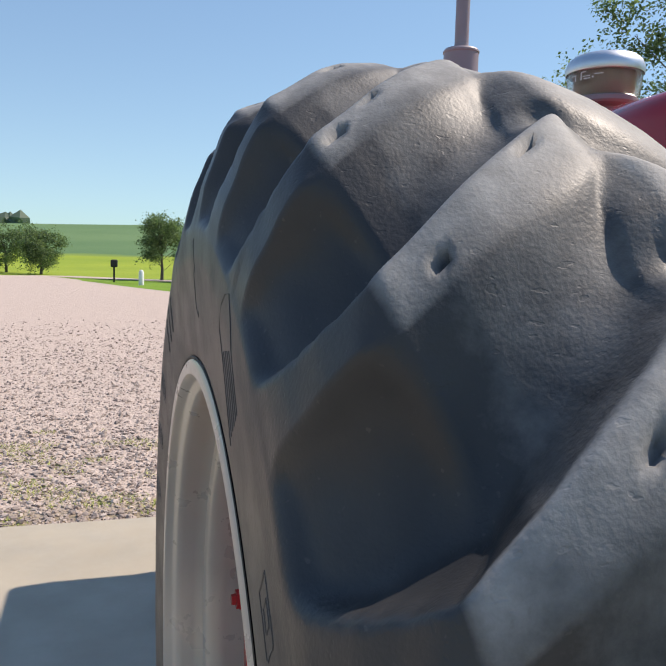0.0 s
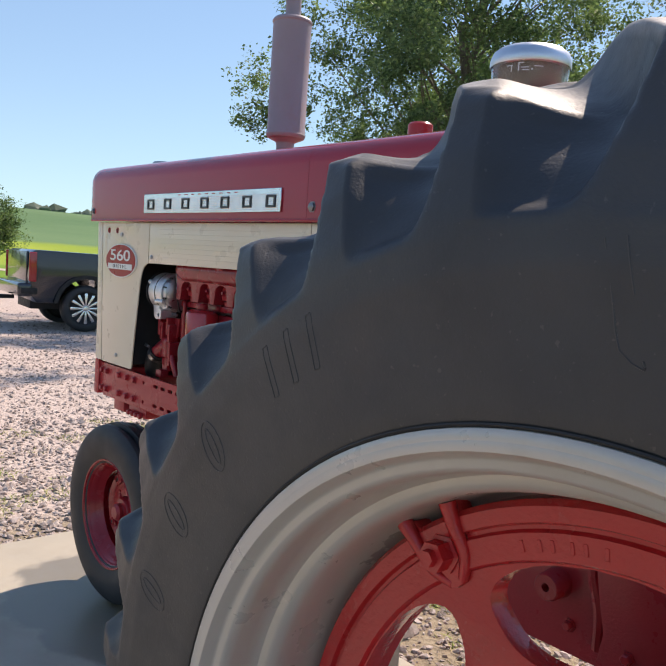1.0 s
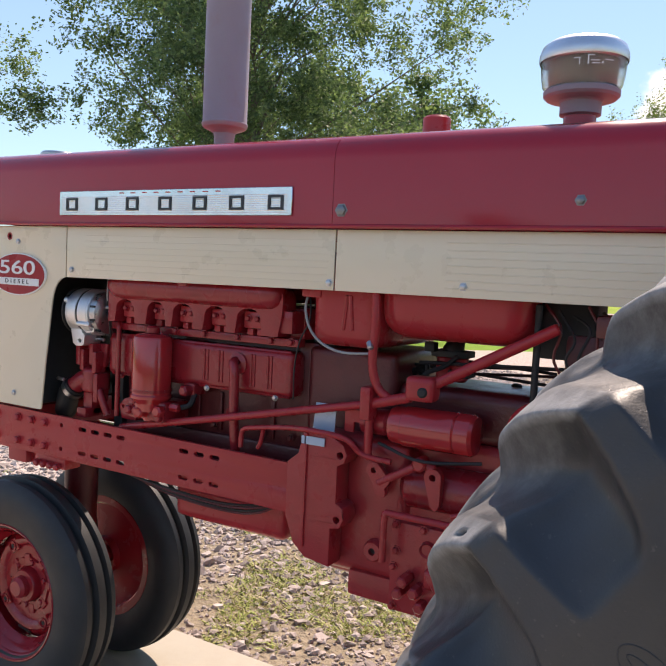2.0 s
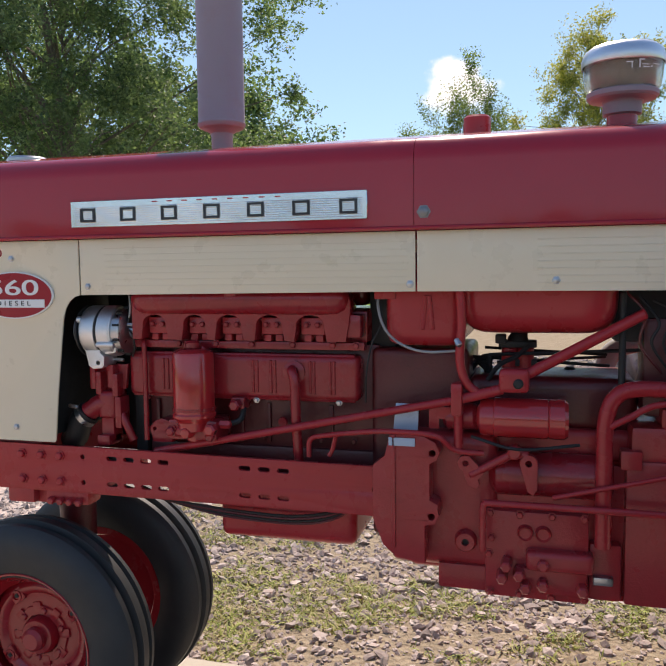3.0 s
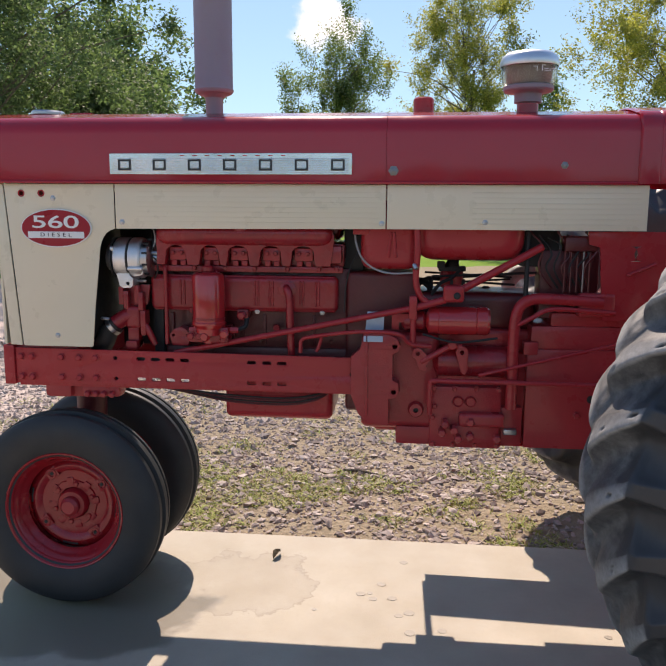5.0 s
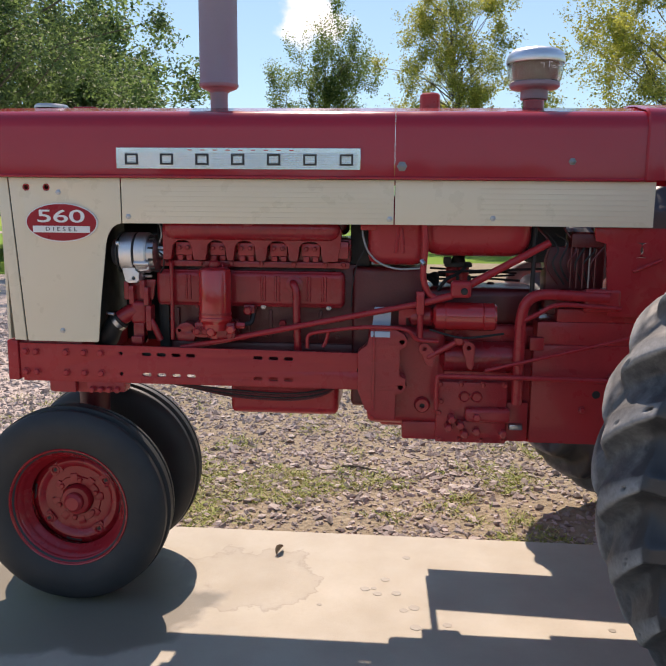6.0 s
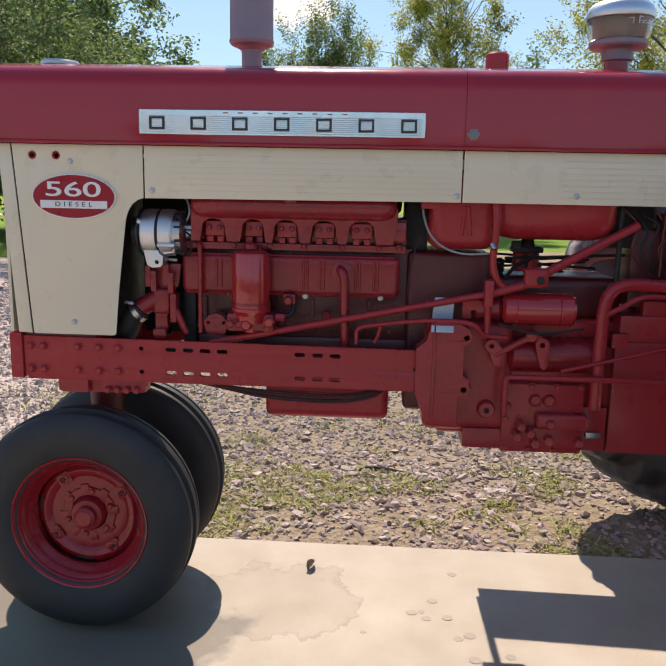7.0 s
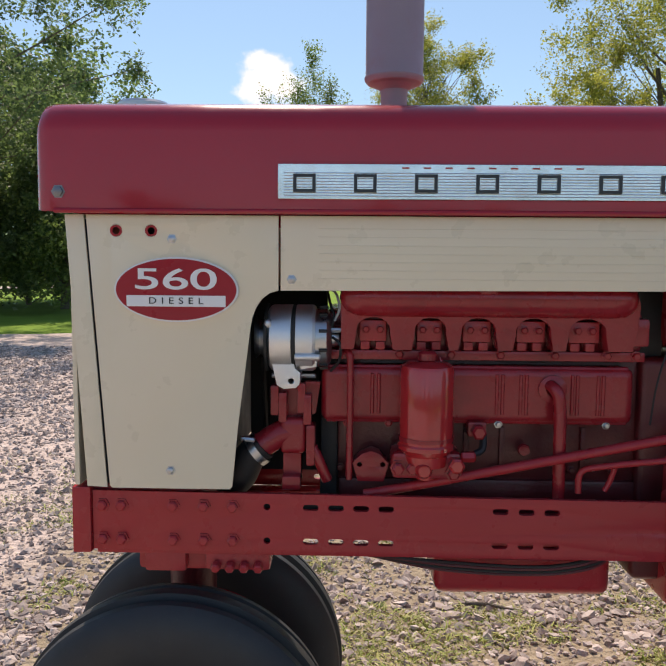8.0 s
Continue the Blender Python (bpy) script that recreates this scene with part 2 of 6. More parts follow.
def soil():
    m = Nodes("packed_gravel", rough=0.95, spec=0.2)
    v = m.n.new("ShaderNodeTexVoronoi")
    v.inputs["Scale"].default_value = 30
    m.l.new(m.co, v.inputs["Vector"])
    grey = m.ramp(m.noise(11, 6, 0.7), (0.3, (0.42, 0.335, 0.295)), (0.7, (0.58, 0.48, 0.425)))
    cells = m.mix(0.5, grey, m.ramp(v.outputs["Color"], (0.2, (0.38, 0.31, 0.275)), (0.8, (0.60, 0.50, 0.445))))
    sand = m.ramp(m.noise(7, 8, 0.7), (0.3, (0.23, 0.185, 0.125)), (0.7, (0.34, 0.28, 0.20)))
    # bare sandy earth along the slab, crushed stone further out
    away = m.calc("SUBTRACT", m.axis(1), 0.43)
    base = m.mix(m.ramp(m.calc("ADD", away, m.calc("MULTIPLY", m.noise(1.6, 5), 1.6)), (2.2, 1.0), (4.2, 0.0)), cells, m.mix(m.ramp(m.calc("ADD", m.axis(0), 2.0), (0.7, 0.0), (1.1, 1.0)), cells, sand))
    m.set("Base Color", base)
    m.bump(m.calc("ADD", v.outputs["Distance"], m.noise(60, 5)), 0.7, 0.02)
    return m.mat


def stone(name, spread):
    m = Nodes(name, rough=0.88, spec=0.25)
    tone = m.ramp(m.random(), (0.0, (0.13, 0.105, 0.095)), (0.25, (0.27, 0.225, 0.20)), (0.55, (0.40, 0.335, 0.30)), (0.88, (0.60, 0.52, 0.47)), (1.0, (0.10, 0.082, 0.075)))
    tone = m.mix(spread, (0.50, 0.415, 0.37), tone)
    m.set("Base Color", m.mix(0.35 * spread, tone, m.ramp(m.noise(55, 6, 0.7), (0.3, (0.22, 0.165, 0.145)), (0.75, (0.58, 0.49, 0.43)))))
    m.bump(m.noise(120, 4), 0.4, 0.004)
    return m.mat


def turf():
    m = Nodes("fields", rough=0.95, spec=0.1)
    far = m.calc("SQRT", m.calc("ADD", m.calc("MULTIPLY", m.axis(0), m.axis(0)), m.calc("MULTIPLY", m.axis(1), m.axis(1))))
    lawn = m.ramp(m.noise(0.35, 8, 0.7), (0.3, (0.12, 0.215, 0.028)), (0.7, (0.19, 0.31, 0.045)))
    beans = m.ramp(m.noise(0.05, 6), (0.3, (0.20, 0.29, 0.04)), (0.7, (0.30, 0.36, 0.05)))
    crop = m.ramp(m.noise(0.012, 6, 0.6), (0.3, (0.085, 0.165, 0.075)), (0.7, (0.14, 0.225, 0.105)))
    rough_far = m.calc("ADD", far, m.calc("MULTIPLY", m.noise(0.06, 3), 14))
    base = m.mix(m.ramp(m.calc("DIVIDE", rough_far, 400), (0.155, 0.0), (0.16, 1.0)), lawn, beans)
    base = m.mix(m.ramp(m.calc("DIVIDE", rough_far, 400), (0.32, 0.0), (0.34, 1.0)), base, crop)
    m.set("Base Color", base)
    m.bump(m.noise(3, 6, 0.8), 0.5, 0.1)
    return m.mat


def blades():
    m = Nodes("grass_blades", rough=0.7, spec=0.25)
    m.set("Base Color", m.ramp(m.random(), (0.0, (0.20, 0.26, 0.055)), (0.45, (0.34, 0.385, 0.10)), (0.75, (0.43, 0.405, 0.165)), (1.0, (0.50, 0.42, 0.26))))
    return m.mat


def foliage(name, dark, mid, light):
    """Thin leaves: part of the light comes through them."""
    m = Nodes(name, rough=0.55, spec=0.35)
    tone = m.ramp(m.random(), (0.0, dark), (0.55, mid), (1.0, light))
    tone = m.mix(m.ramp(m.noise(0.5, 3), (0.4, 0.0), (0.65, 0.5)), tone, light)
    m.set("Base Color", tone)
    thin = m.n.new("ShaderNodeBsdfTranslucent")
    m.l.new(m.mix(1.0, tone, (1.3, 1.45, 0.85), "MULTIPLY"), thin.inputs["Color"])
    both = m.n.new("ShaderNodeMixShader")
    both.inputs[0].default_value = 0.5
    m.l.new(m.b.outputs[0], both.inputs[1]), m.l.new(thin.outputs[0], both.inputs[2])
    m.l.new(both.outputs[0], m.n["Material Output"].inputs["Surface"])
    return m.mat


def bark():
    m = Nodes("grey_bark", rough=0.92, spec=0.2)
    m.set("Base Color", m.ramp(m.noise(6, 8, 0.75, m.stretch(4, 4, 0.7)), (0.3, (0.09, 0.075, 0.06)), (0.7, (0.23, 0.20, 0.165))))
    m.bump(m.noise(7, 7, 0.75, m.stretch(5, 5, 0.8)), 0.9, 0.05)
    return m.mat


def glass(name, colour, rough=0.03):
    m = Nodes(name, rough=rough)
    m.set("Base Color", (*colour, 1)), m.set("Transmission Weight", 1.0), m.set("IOR", 1.3)
    return m.mat


CONCRETE, DRIP, SOIL, STONE, FINE_STONE, TURF, BLADES, BARK = concrete(), drip(), soil(), stone("crushed_stone", 1.0), stone("fine_crushed_stone", 0.85), turf(), blades(), bark()
LEAF_DEEP = foliage("deep_green_leaves", (0.046, 0.080, 0.046), (0.104, 0.155, 0.085), (0.21, 0.275, 0.145))
LEAF_FRESH = foliage("fresh_green_leaves", (0.06, 0.10, 0.045), (0.13, 0.185, 0.075), (0.26, 0.31, 0.12))
LEAF_GOLD = foliage("yellowing_leaves", (0.11, 0.14, 0.045), (0.26, 0.275, 0.085), (0.50, 0.43, 0.13))
SMOKE_GLASS = glass("dusty_clear_bowl", (0.93, 0.92, 0.90), 0.2)
CAR_GLASS = paint("dark_car_glass", (0.012, 0.016, 0.02), (0.018, 0.022, 0.026), 0.05, 1.0, 20, 0.0)
# distance haze is mixed into these leaf colours
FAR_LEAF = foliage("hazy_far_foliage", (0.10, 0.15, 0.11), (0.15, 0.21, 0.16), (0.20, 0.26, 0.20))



# ---- building helpers ----
from mathutils.geometry import tessellate_polygon


def part(name, bm, material, parent=None, label="", angle=38, smooth=True):
    """Links a bmesh as one mesh object, under a thing or a part."""
    me = bpy.data.meshes.new(name)
    bm.normal_update()
    bm.to_mesh(me)
    bm.free()
    me.materials.append(material)
    if smooth:
        me.polygons.foreach_set("use_smooth", [True] * len(me.polygons))
        me.set_sharp_from_angle(angle=radians(angle))
    ob = new(name, me)
    ob.parent = parent
    return tagged(ob, label)


def again(ob, m, parent=None):
    """One more object on the same mesh, at pose m."""
    o = new(ob.name.split(".")[0], ob.data)
    o.parent, o.matrix_basis = parent if parent else ob.parent, m
    return o


def rounded(bm, width, segments=2, angle=30):
    edges = [e for e in bm.edges if len(e.link_faces) == 2 and e.calc_face_angle(0) > radians(angle)]
    if width > 0 and edges:
        bmesh.ops.bevel(bm, geom=edges, offset=width, segments=segments, affect="EDGES", profile=0.6, clamp_overlap=True)
    return bm


def box(x0, x1, y0, y1, z0, z1, bevel=0.006, segments=2, bm=None):
    b = bmesh.new()
    bmesh.ops.create_cube(b, size=1, matrix=Matrix.Translation(((x0 + x1) / 2, (y0 + y1) / 2, (z0 + z1) / 2)) @ Matrix.Diagonal((x1 - x0, y1 - y0, z1 - z0, 1)))
    rounded(b, bevel, segments)
    return join(bm, b)


def join(bm, b):
    if bm is None:
        return b
    me = bpy.data.meshes.new("piece")
    b.to_mesh(me)
    b.free()
    bm.from_mesh(me)
    bpy.data.meshes.remove(me)
    return bm


def lathe(profile, n=48, m=None, bm=None, closed=False):
    """Turns a profile of (radius, height) round z, then moves it by m."""
    b = bmesh.new()
    rings = []
    for r, h in profile:
        if r < 1e-6:
            rings.append([b.verts.new((0, 0, h))])
        else:
            rings.append([b.verts.new((r * math.cos(2 * math.pi * k / n), r * math.sin(2 * math.pi * k / n), h)) for k in range(n)])
    pairs = list(zip(rings, rings[1:])) + ([(rings[-1], rings[0])] if closed else [])
    for p, q in pairs:
        for k in range(n):
            a, c = p[k % len(p)], p[(k + 1) % len(p)]
            d, e = q[k % len(q)], q[(k + 1) % len(q)]
            face = [v for i, v in enumerate((a, c, e, d)) if v not in (a, c, e, d)[:i]]
            if len(face) > 2:
                b.faces.new(face)
    bmesh.ops.recalc_face_normals(b, faces=b.faces)
    if m:
        b.transform(m)
    return join(bm, b)


ALONG_X = Matrix.Rotation(radians(90), 4, "Y")


def at(x, y, z):
    return Matrix.Translation((x, y, z))


def rod(a, c, r, n=14, bm=None, r2=None):
    """A straight capped bar from a to c."""
    a, c = Vector(a), Vector(c)
    d = (c - a).length
    r2 = r if r2 is None else r2
    e = min(0.3 * r, 0.25 * d)
    m = Matrix.Translation(a) @ (c - a).to_track_quat("Z", "Y").to_matrix().to_4x4()
    return lathe([(0, 0), (r - e, 0), (r, e), (r2, d - e), (r2 - min(e, r2), d), (0, d)], n, m, bm)


def tube(points, r, n=10, steps=6, bm=None, taper=None):
    """A bent tube through the points, rounded where it turns."""
    pts = [Vector(p) for p in points]
    path = []
    ends = [pts[0] * 2 - pts[1]] + pts + [pts[-1] * 2 - pts[-2]]
    for i in range(1, len(ends) - 2):
        p0, p1, p2, p3 = ends[i - 1 : i + 3]
        for k in range(steps):
            t = k / steps
            path.append(0.5 * ((2 * p1) + (p2 - p0) * t + (2 * p0 - 5 * p1 + 4 * p2 - p3) * t * t + (3 * p1 - p0 - 3 * p2 + p3) * t**3))
    path.append(pts[-1])
    b = bmesh.new()
    rings, side = [], None
    for i, p in enumerate(path):
        d = (path[min(i + 1, len(path) - 1)] - path[max(i - 1, 0)]).normalized()
        side = d.orthogonal() if side is None else side - d * side.dot(d)
        side.normalize()
        up = d.cross(side)
        rr = r if taper is None else r + (taper - r) * i / (len(path) - 1)
        rings.append([b.verts.new(p + rr * (math.cos(2 * math.pi * k / n) * side + math.sin(2 * math.pi * k / n) * up)) for k in range(n)])
    for p, q in zip(rings, rings[1:]):
        for k in range(n):
            b.faces.new((p[k], p[(k + 1) % n], q[(k + 1) % n], q[k]))
    b.faces.new(rings[0][::-1]), b.faces.new(rings[-1])
    bmesh.ops.recalc_face_normals(b, faces=b.faces)
    return join(bm, b)


def plate(outline, holes, y0, y1, bevel=0.0, bm=None):
    """A flat plate in the xz plane, from y0 to y1, with openings through it."""
    b = bmesh.new()
    loops = [outline, *holes]
    flat = [[Vector((x, z, 0)) for x, z in loop] for loop in loops]
    fronts, backs = [], []
    for loop in loops:
        fronts.append([b.verts.new((x, y0, z)) for x, z in loop])
        backs.append([b.verts.new((x, y1, z)) for x, z in loop])
    f, k = sum(fronts, []), sum(backs, [])
    for i, j, l in tessellate_polygon(flat):
        if len({i, j, l}) == 3:
            b.faces.new((f[i], f[j], f[l])), b.faces.new((k[l], k[j], k[i]))
    for p, q in zip(fronts, backs):
        for i in range(len(p)):
            j = (i + 1) % len(p)
            b.faces.new((p[i], p[j], q[j], q[i]))
    bmesh.ops.recalc_face_normals(b, faces=b.faces)
    if bevel:
        rims = [e for e in b.edges if len(e.link_faces) == 2 and e.calc_face_angle(0) > radians(60) and abs(e.verts[0].co.y - e.verts[1].co.y) < 1e-6]
        bmesh.ops.bevel(b, geom=rims, offset=bevel, segments=2, affect="EDGES", profile=0.6, clamp_overlap=True)
    return join(bm, b)


def arc(cx, cz, r, a0, a1, n=8):
    return [(cx + r * math.cos(radians(a0 + (a1 - a0) * k / n)), cz + r * math.sin(radians(a0 + (a1 - a0) * k / n))) for k in range(n + 1)]


def slot(cx, cz, w, h):
    return arc(cx + w / 2 - h / 2, cz, h / 2, -90, 90, 6) + arc(cx - w / 2 + h / 2, cz, h / 2, 90, 270, 6)


def bolt_head(r, h, m):
    """A hexagon head with a washer, its axis on z before m."""
    b = lathe([(0, h * 1.4), (r * 0.7, h * 1.4), (r, h * 1.1), (r, 0.35 * h), (r * 1.35, 0.3 * h), (r * 1.35, 0)], 6, m)
    return b


TO_NEAR = Matrix.Rotation(radians(90), 4, "X")  # z of a bolt then points to -y


def thing(name, label, category, group="", x=0.0, y=0.0, z=0.0):
    ob = new(name)
    ob.location = (x, y, z)
    ob.empty_display_size = 0.2
    return tagged(ob, label, category, group)


def lettering(name, text, size, depth, m, material, parent, stretch=1.0, bold=0.0, apart=1.0):
    cu = bpy.data.curves.new(name, "FONT")
    cu.body, cu.size, cu.extrude, cu.offset, cu.align_x, cu.align_y = text, size, depth, bold, "CENTER", "CENTER"
    cu.space_character = apart
    tmp = bpy.data.objects.new(name, cu)
    me = bpy.data.meshes.new_from_object(tmp)
    bpy.data.objects.remove(tmp)
    me.materials.clear()
    me.materials.append(material)
    me.transform(m @ Matrix.Diagonal((stretch, 1, 1, 1)))
    ob = new(name, me)
    ob.parent = parent
    return ob


FACE_NEAR = Matrix.Rotation(radians(90), 4, "X")  # letters upright, read from the -y side


# ---- ground ----
def height(x, y):
    """Flat yard; the fields rise gently to a long ridge."""
    d = math.hypot(x, y)
    u = min(1, max(0, (d - 55) / 330))
    rise = u * u * (3 - 2 * u) * 16.2
    a = math.atan2(y, -x)
    return -0.06 + rise * (1 + 0.10 * math.sin(3 * a + 0.6) + 0.05 * math.sin(9 * a)) - (0.0 if d < 420 else (d - 420) * 0.004)


def make_ground():
    b = bmesh.new()
    rings = [0, 3, 8, 15, 22, 30, 40, 55, 75, 95, 120, 150, 185, 220, 260, 300, 340, 380, 420, 520, 800, 1500, 3200]
    rows = []
    n = 120
    for r in rings[1:]:
        rows.append([b.verts.new((r * math.cos(2 * math.pi * k / n), r * math.sin(2 * math.pi * k / n), height(r * math.cos(2 * math.pi * k / n), r * math.sin(2 * math.pi * k / n)))) for k in range(n)])
    c = b.verts.new((0, 0, height(0, 0)))
    for k in range(n):
        b.faces.new((c, rows[0][k], rows[0][(k + 1) % n]))
    for p, q in zip(rows, rows[1:]):
        for k in range(n):
            b.faces.new((p[k], q[k], q[(k + 1) % n], p[(k + 1) % n]))
    g = part("ground", b, TURF)
    return tagged(g, "green lawn and crop fields rising to a ridge", "ground", kind="structure")


def make_yard():
    """The gravel yard, a thin sheet with an uneven edge on the turf."""
    rng = random.Random(3)
    b = bmesh.new()
    edge = [(-95, -40), (-75, -11.5), (-52, -4), (-32, 1.5), (-23, 6.3), (-16, 10.0), (-9, 12.0), (-5, 13.6), (-1.5, 16.5), (4, 18.5), (14, 18), (26, 14), (30, -8), (20, -26), (-20, -42)]
    ring = []
    for i, (x, y) in enumerate(edge):
        x2, y2 = edge[(i + 1) % len(edge)]
        for k in range(8):
            t = k / 8
            ring.append((x + (x2 - x) * t + rng.uniform(-0.25, 0.25), y + (y2 - y) * t + rng.uniform(-0.25, 0.25)))
    vs = [b.verts.new((x, y, -0.028)) for x, y in ring]
    f = b.faces.new(vs)
    bmesh.ops.triangulate(b, faces=[f])
    y = part("gravel_yard", b, SOIL, smooth=False)
    return tagged(y, "pinkish crushed stone yard with sandy earth", "gravel yard", kind="structure")


def make_slab():
    b = box(-0.855, 16, -12, 0.437, -0.16, 0.0, 0.012, 2)
    s = part("concrete_slab", b, CONCRETE)
    return tagged(s, "pale worn concrete slab with oil stains", "pavement", kind="structure")


make_ground(), make_yard(), make_slab()


DRIPS = [(1.227, 0.220, 0.015), (1.140, 0.022, 0.016), (1.062, -0.061, 0.016), (1.097, -0.052, 0.010), (1.111, -0.093, 0.015), (1.183, -0.083, 0.016), (1.210, -0.204, 0.014), (1.249, -0.183, 0.018), (1.250, -0.315, 0.018), (1.364, -0.289, 0.015), (0.897, -0.193, 0.008), (1.940, -0.269, 0.012)]


def make_drip(x, y, r, seed):
    k = random.Random(seed)
    b = bmesh.new()
    vs = [b.verts.new((r * (1 + k.uniform(-0.1, 0.1)) * math.cos(a) * 1.15, r * (1 + k.uniform(-0.1, 0.1)) * math.sin(a), 0.0)) for a in [i * math.pi / 9 for i in range(18)]]
    top = b.faces.new(vs)
    bmesh.ops.extrude_face_region(b, geom=[top])
    bmesh.ops.translate(b, verts=vs, vec=(0, 0, 0.0006))
    o = part("dried_stain", b, DRIP)
    o.location = (x, y, 0.0003 + 0.0003 * (seed % 3))
    return tagged(o, "small dark dried drip stain on the concrete", "stain", "drip stains")


for k, (x, y, r) in enumerate(DRIPS):
    make_drip(x, y, r, k)

# ---- the tractor ----
tractor = thing("tractor", "red and cream vintage row-crop tractor parked on a concrete slab", "tractor")
WB, RZ, RY = 2.488, 0.828, -0.947  # rear axle and the near rear wheel's middle
FZ = 0.374


def hood():
    """The long red hood: a lofted shell with rounded shoulders and nose."""
    b = bmesh.new()
    half, z0, zs, rad = 0.287, 1.553, 1.772, 0.062

    def section(x, inset):
        pts = []
        h, low = half - inset, z0 + inset * 0.2
        pts.append((-h, low))
        for a in range(0, 91, 9):
            pts.append((-h + rad - rad * math.cos(radians(a)), zs - inset * 0.6 - rad + rad * math.sin(radians(a))))
        for y in (-0.14, -0.07, 0.0):
            pts.append((y * (1 - inset), zs - inset * 0.6 + 0.032 * (1 - (abs(y) / 0.225) ** 2)))
        full = pts + [(-y, z) for y, z in reversed(pts[:-1])]
        return [b.verts.new((x, y, z)) for y, z in full]

    xs = [(-0.268, 0.055), (-0.267, 0.035), (-0.262, 0.018), (-0.250, 0.006), (-0.232, 0.001), (-0.2, 0)] + [(x, 0) for x in (0.0, 0.3, 0.6, 0.9, 1.139)]
    rows = [section(x, i) for x, i in xs]
    for p, q in zip(rows, rows[1:]):
        for k in range(len(p) - 1):
            b.faces.new((p[k], p[k + 1], q[k + 1], q[k]))
    b.faces.new(rows[0])
    bmesh.ops.recalc_face_normals(b, faces=b.faces)
    bmesh.ops.solidify(b, geom=b.faces[:], thickness=0.004)
    front = part("hood", b, HOOD_RED, tractor, "glossy faded red hood", 50)
    b = bmesh.new()
    rows = [section(x, i) for x, i in [(1.1402, 0.0), (1.4, 0), (1.7, 0), (1.93, 0)]]
    for p, q in zip(rows, rows[1:]):
        for k in range(len(p) - 1):
            b.faces.new((p[k], p[k + 1], q[k + 1], q[k]))
    bmesh.ops.recalc_face_normals(b, faces=b.faces)
    bmesh.ops.solidify(b, geom=b.faces[:], thickness=0.004)
    part("rear_hood", b, HOOD_RED, tractor, "glossy faded red rear hood section", 50)
    b = bmesh.new()
    half, zs = 0.297, 1.782
    rows = [section(x, i) for x, i in [(1.925, 0.008), (1.93, 0.0), (1.985, 0.0), (1.99, 0.003), (1.995, 0.0), (2.30, 0.0), (2.33, 0.02)]]
    for p, q in zip(rows, rows[1:]):
        for k in range(len(p) - 1):
            b.faces.new((p[k], p[k + 1], q[k + 1], q[k]))
    b.faces.new(rows[-1])
    bmesh.ops.recalc_face_normals(b, faces=b.faces)
    bmesh.ops.solidify(b, geom=b.faces[:], thickness=0.004)
    part("cowl", b, HOOD_RED, tractor, "red dash cowl behind the hood", 50)
    # a narrow rolled lip along the lower edge
    for y in (-0.288, 0.288):
        part("hood_lip", rod((-0.225, y, 1.555), (1.925, y, 1.555), 0.005, 8), HOOD_RED, front)
    for x in (-0.215, 1.163):
        r = 0.0105 if x < 0 else 0.0125
        part("hood_bolt", bolt_head(r, 0.006, at(x, -0.286, 1.592) @ TO_NEAR), DULL_STEEL, front)
    part("hood_bolt", bolt_head(0.009, 0.006, at(1.70, -0.286, 1.61) @ TO_NEAR), DULL_STEEL, front)
    # filler caps on top
    part("filler_cap", lathe([(0, 0.062), (0.030, 0.062), (0.036, 0.056), (0.0365, 0.0), (0.034, 0.0)], 32, at(1.26, 0.02, 1.800)), RED, tractor)
    part("radiator_cap", lathe([(0, 0.016), (0.055, 0.014), (0.06, 0.008), (0.06, 0.0)], 32, at(-0.115, -0.02, 1.804)), STEEL, tractor, "flat silver radiator lid")
    part("lid_hinge", box(-0.02, 0.06, -0.05, 0.02, 1.798, 1.809, 0.003), HOOD_RED, tractor)
    return front


hood()


def nameplate():
    b = box(0.220, 1.0295, -0.2935, -0.2885, 1.579, 1.648, 0.0015, 1)
    p = part("nameplate", b, CHROME, tractor, "long silver ribbed nameplate with dark block marks")
    for k in range(9):
        part("rib", rod((0.232, -0.2936, 1.586 + k * 0.0055), (1.018, -0.2936, 1.586 + k * 0.0055), 0.0011, 6), CHROME, p)
    # the maker's name is shown as seven plain dark blocks, a smaller one as thin red bars
    for k in range(7):
        x = 0.2725 + k * 0.1185
        frame_out = [(x - 0.022, 1.593), (x + 0.022, 1.593), (x + 0.022, 1.628), (x - 0.022, 1.628)]
        frame_in = [(x - 0.0155, 1.599), (x + 0.0155, 1.599), (x + 0.0155, 1.622), (x - 0.0155, 1.622)]
        part("mark", plate(frame_out, [frame_in], -0.2965, -0.2935), DARK_INK, p)
    for k in range(9):
        x = 0.462 + k * 0.042
        part("mark", box(x, x + 0.014, -0.2958, -0.2935, 1.6385, 1.6415, 0), TAIL_RED, p)


nameplate()


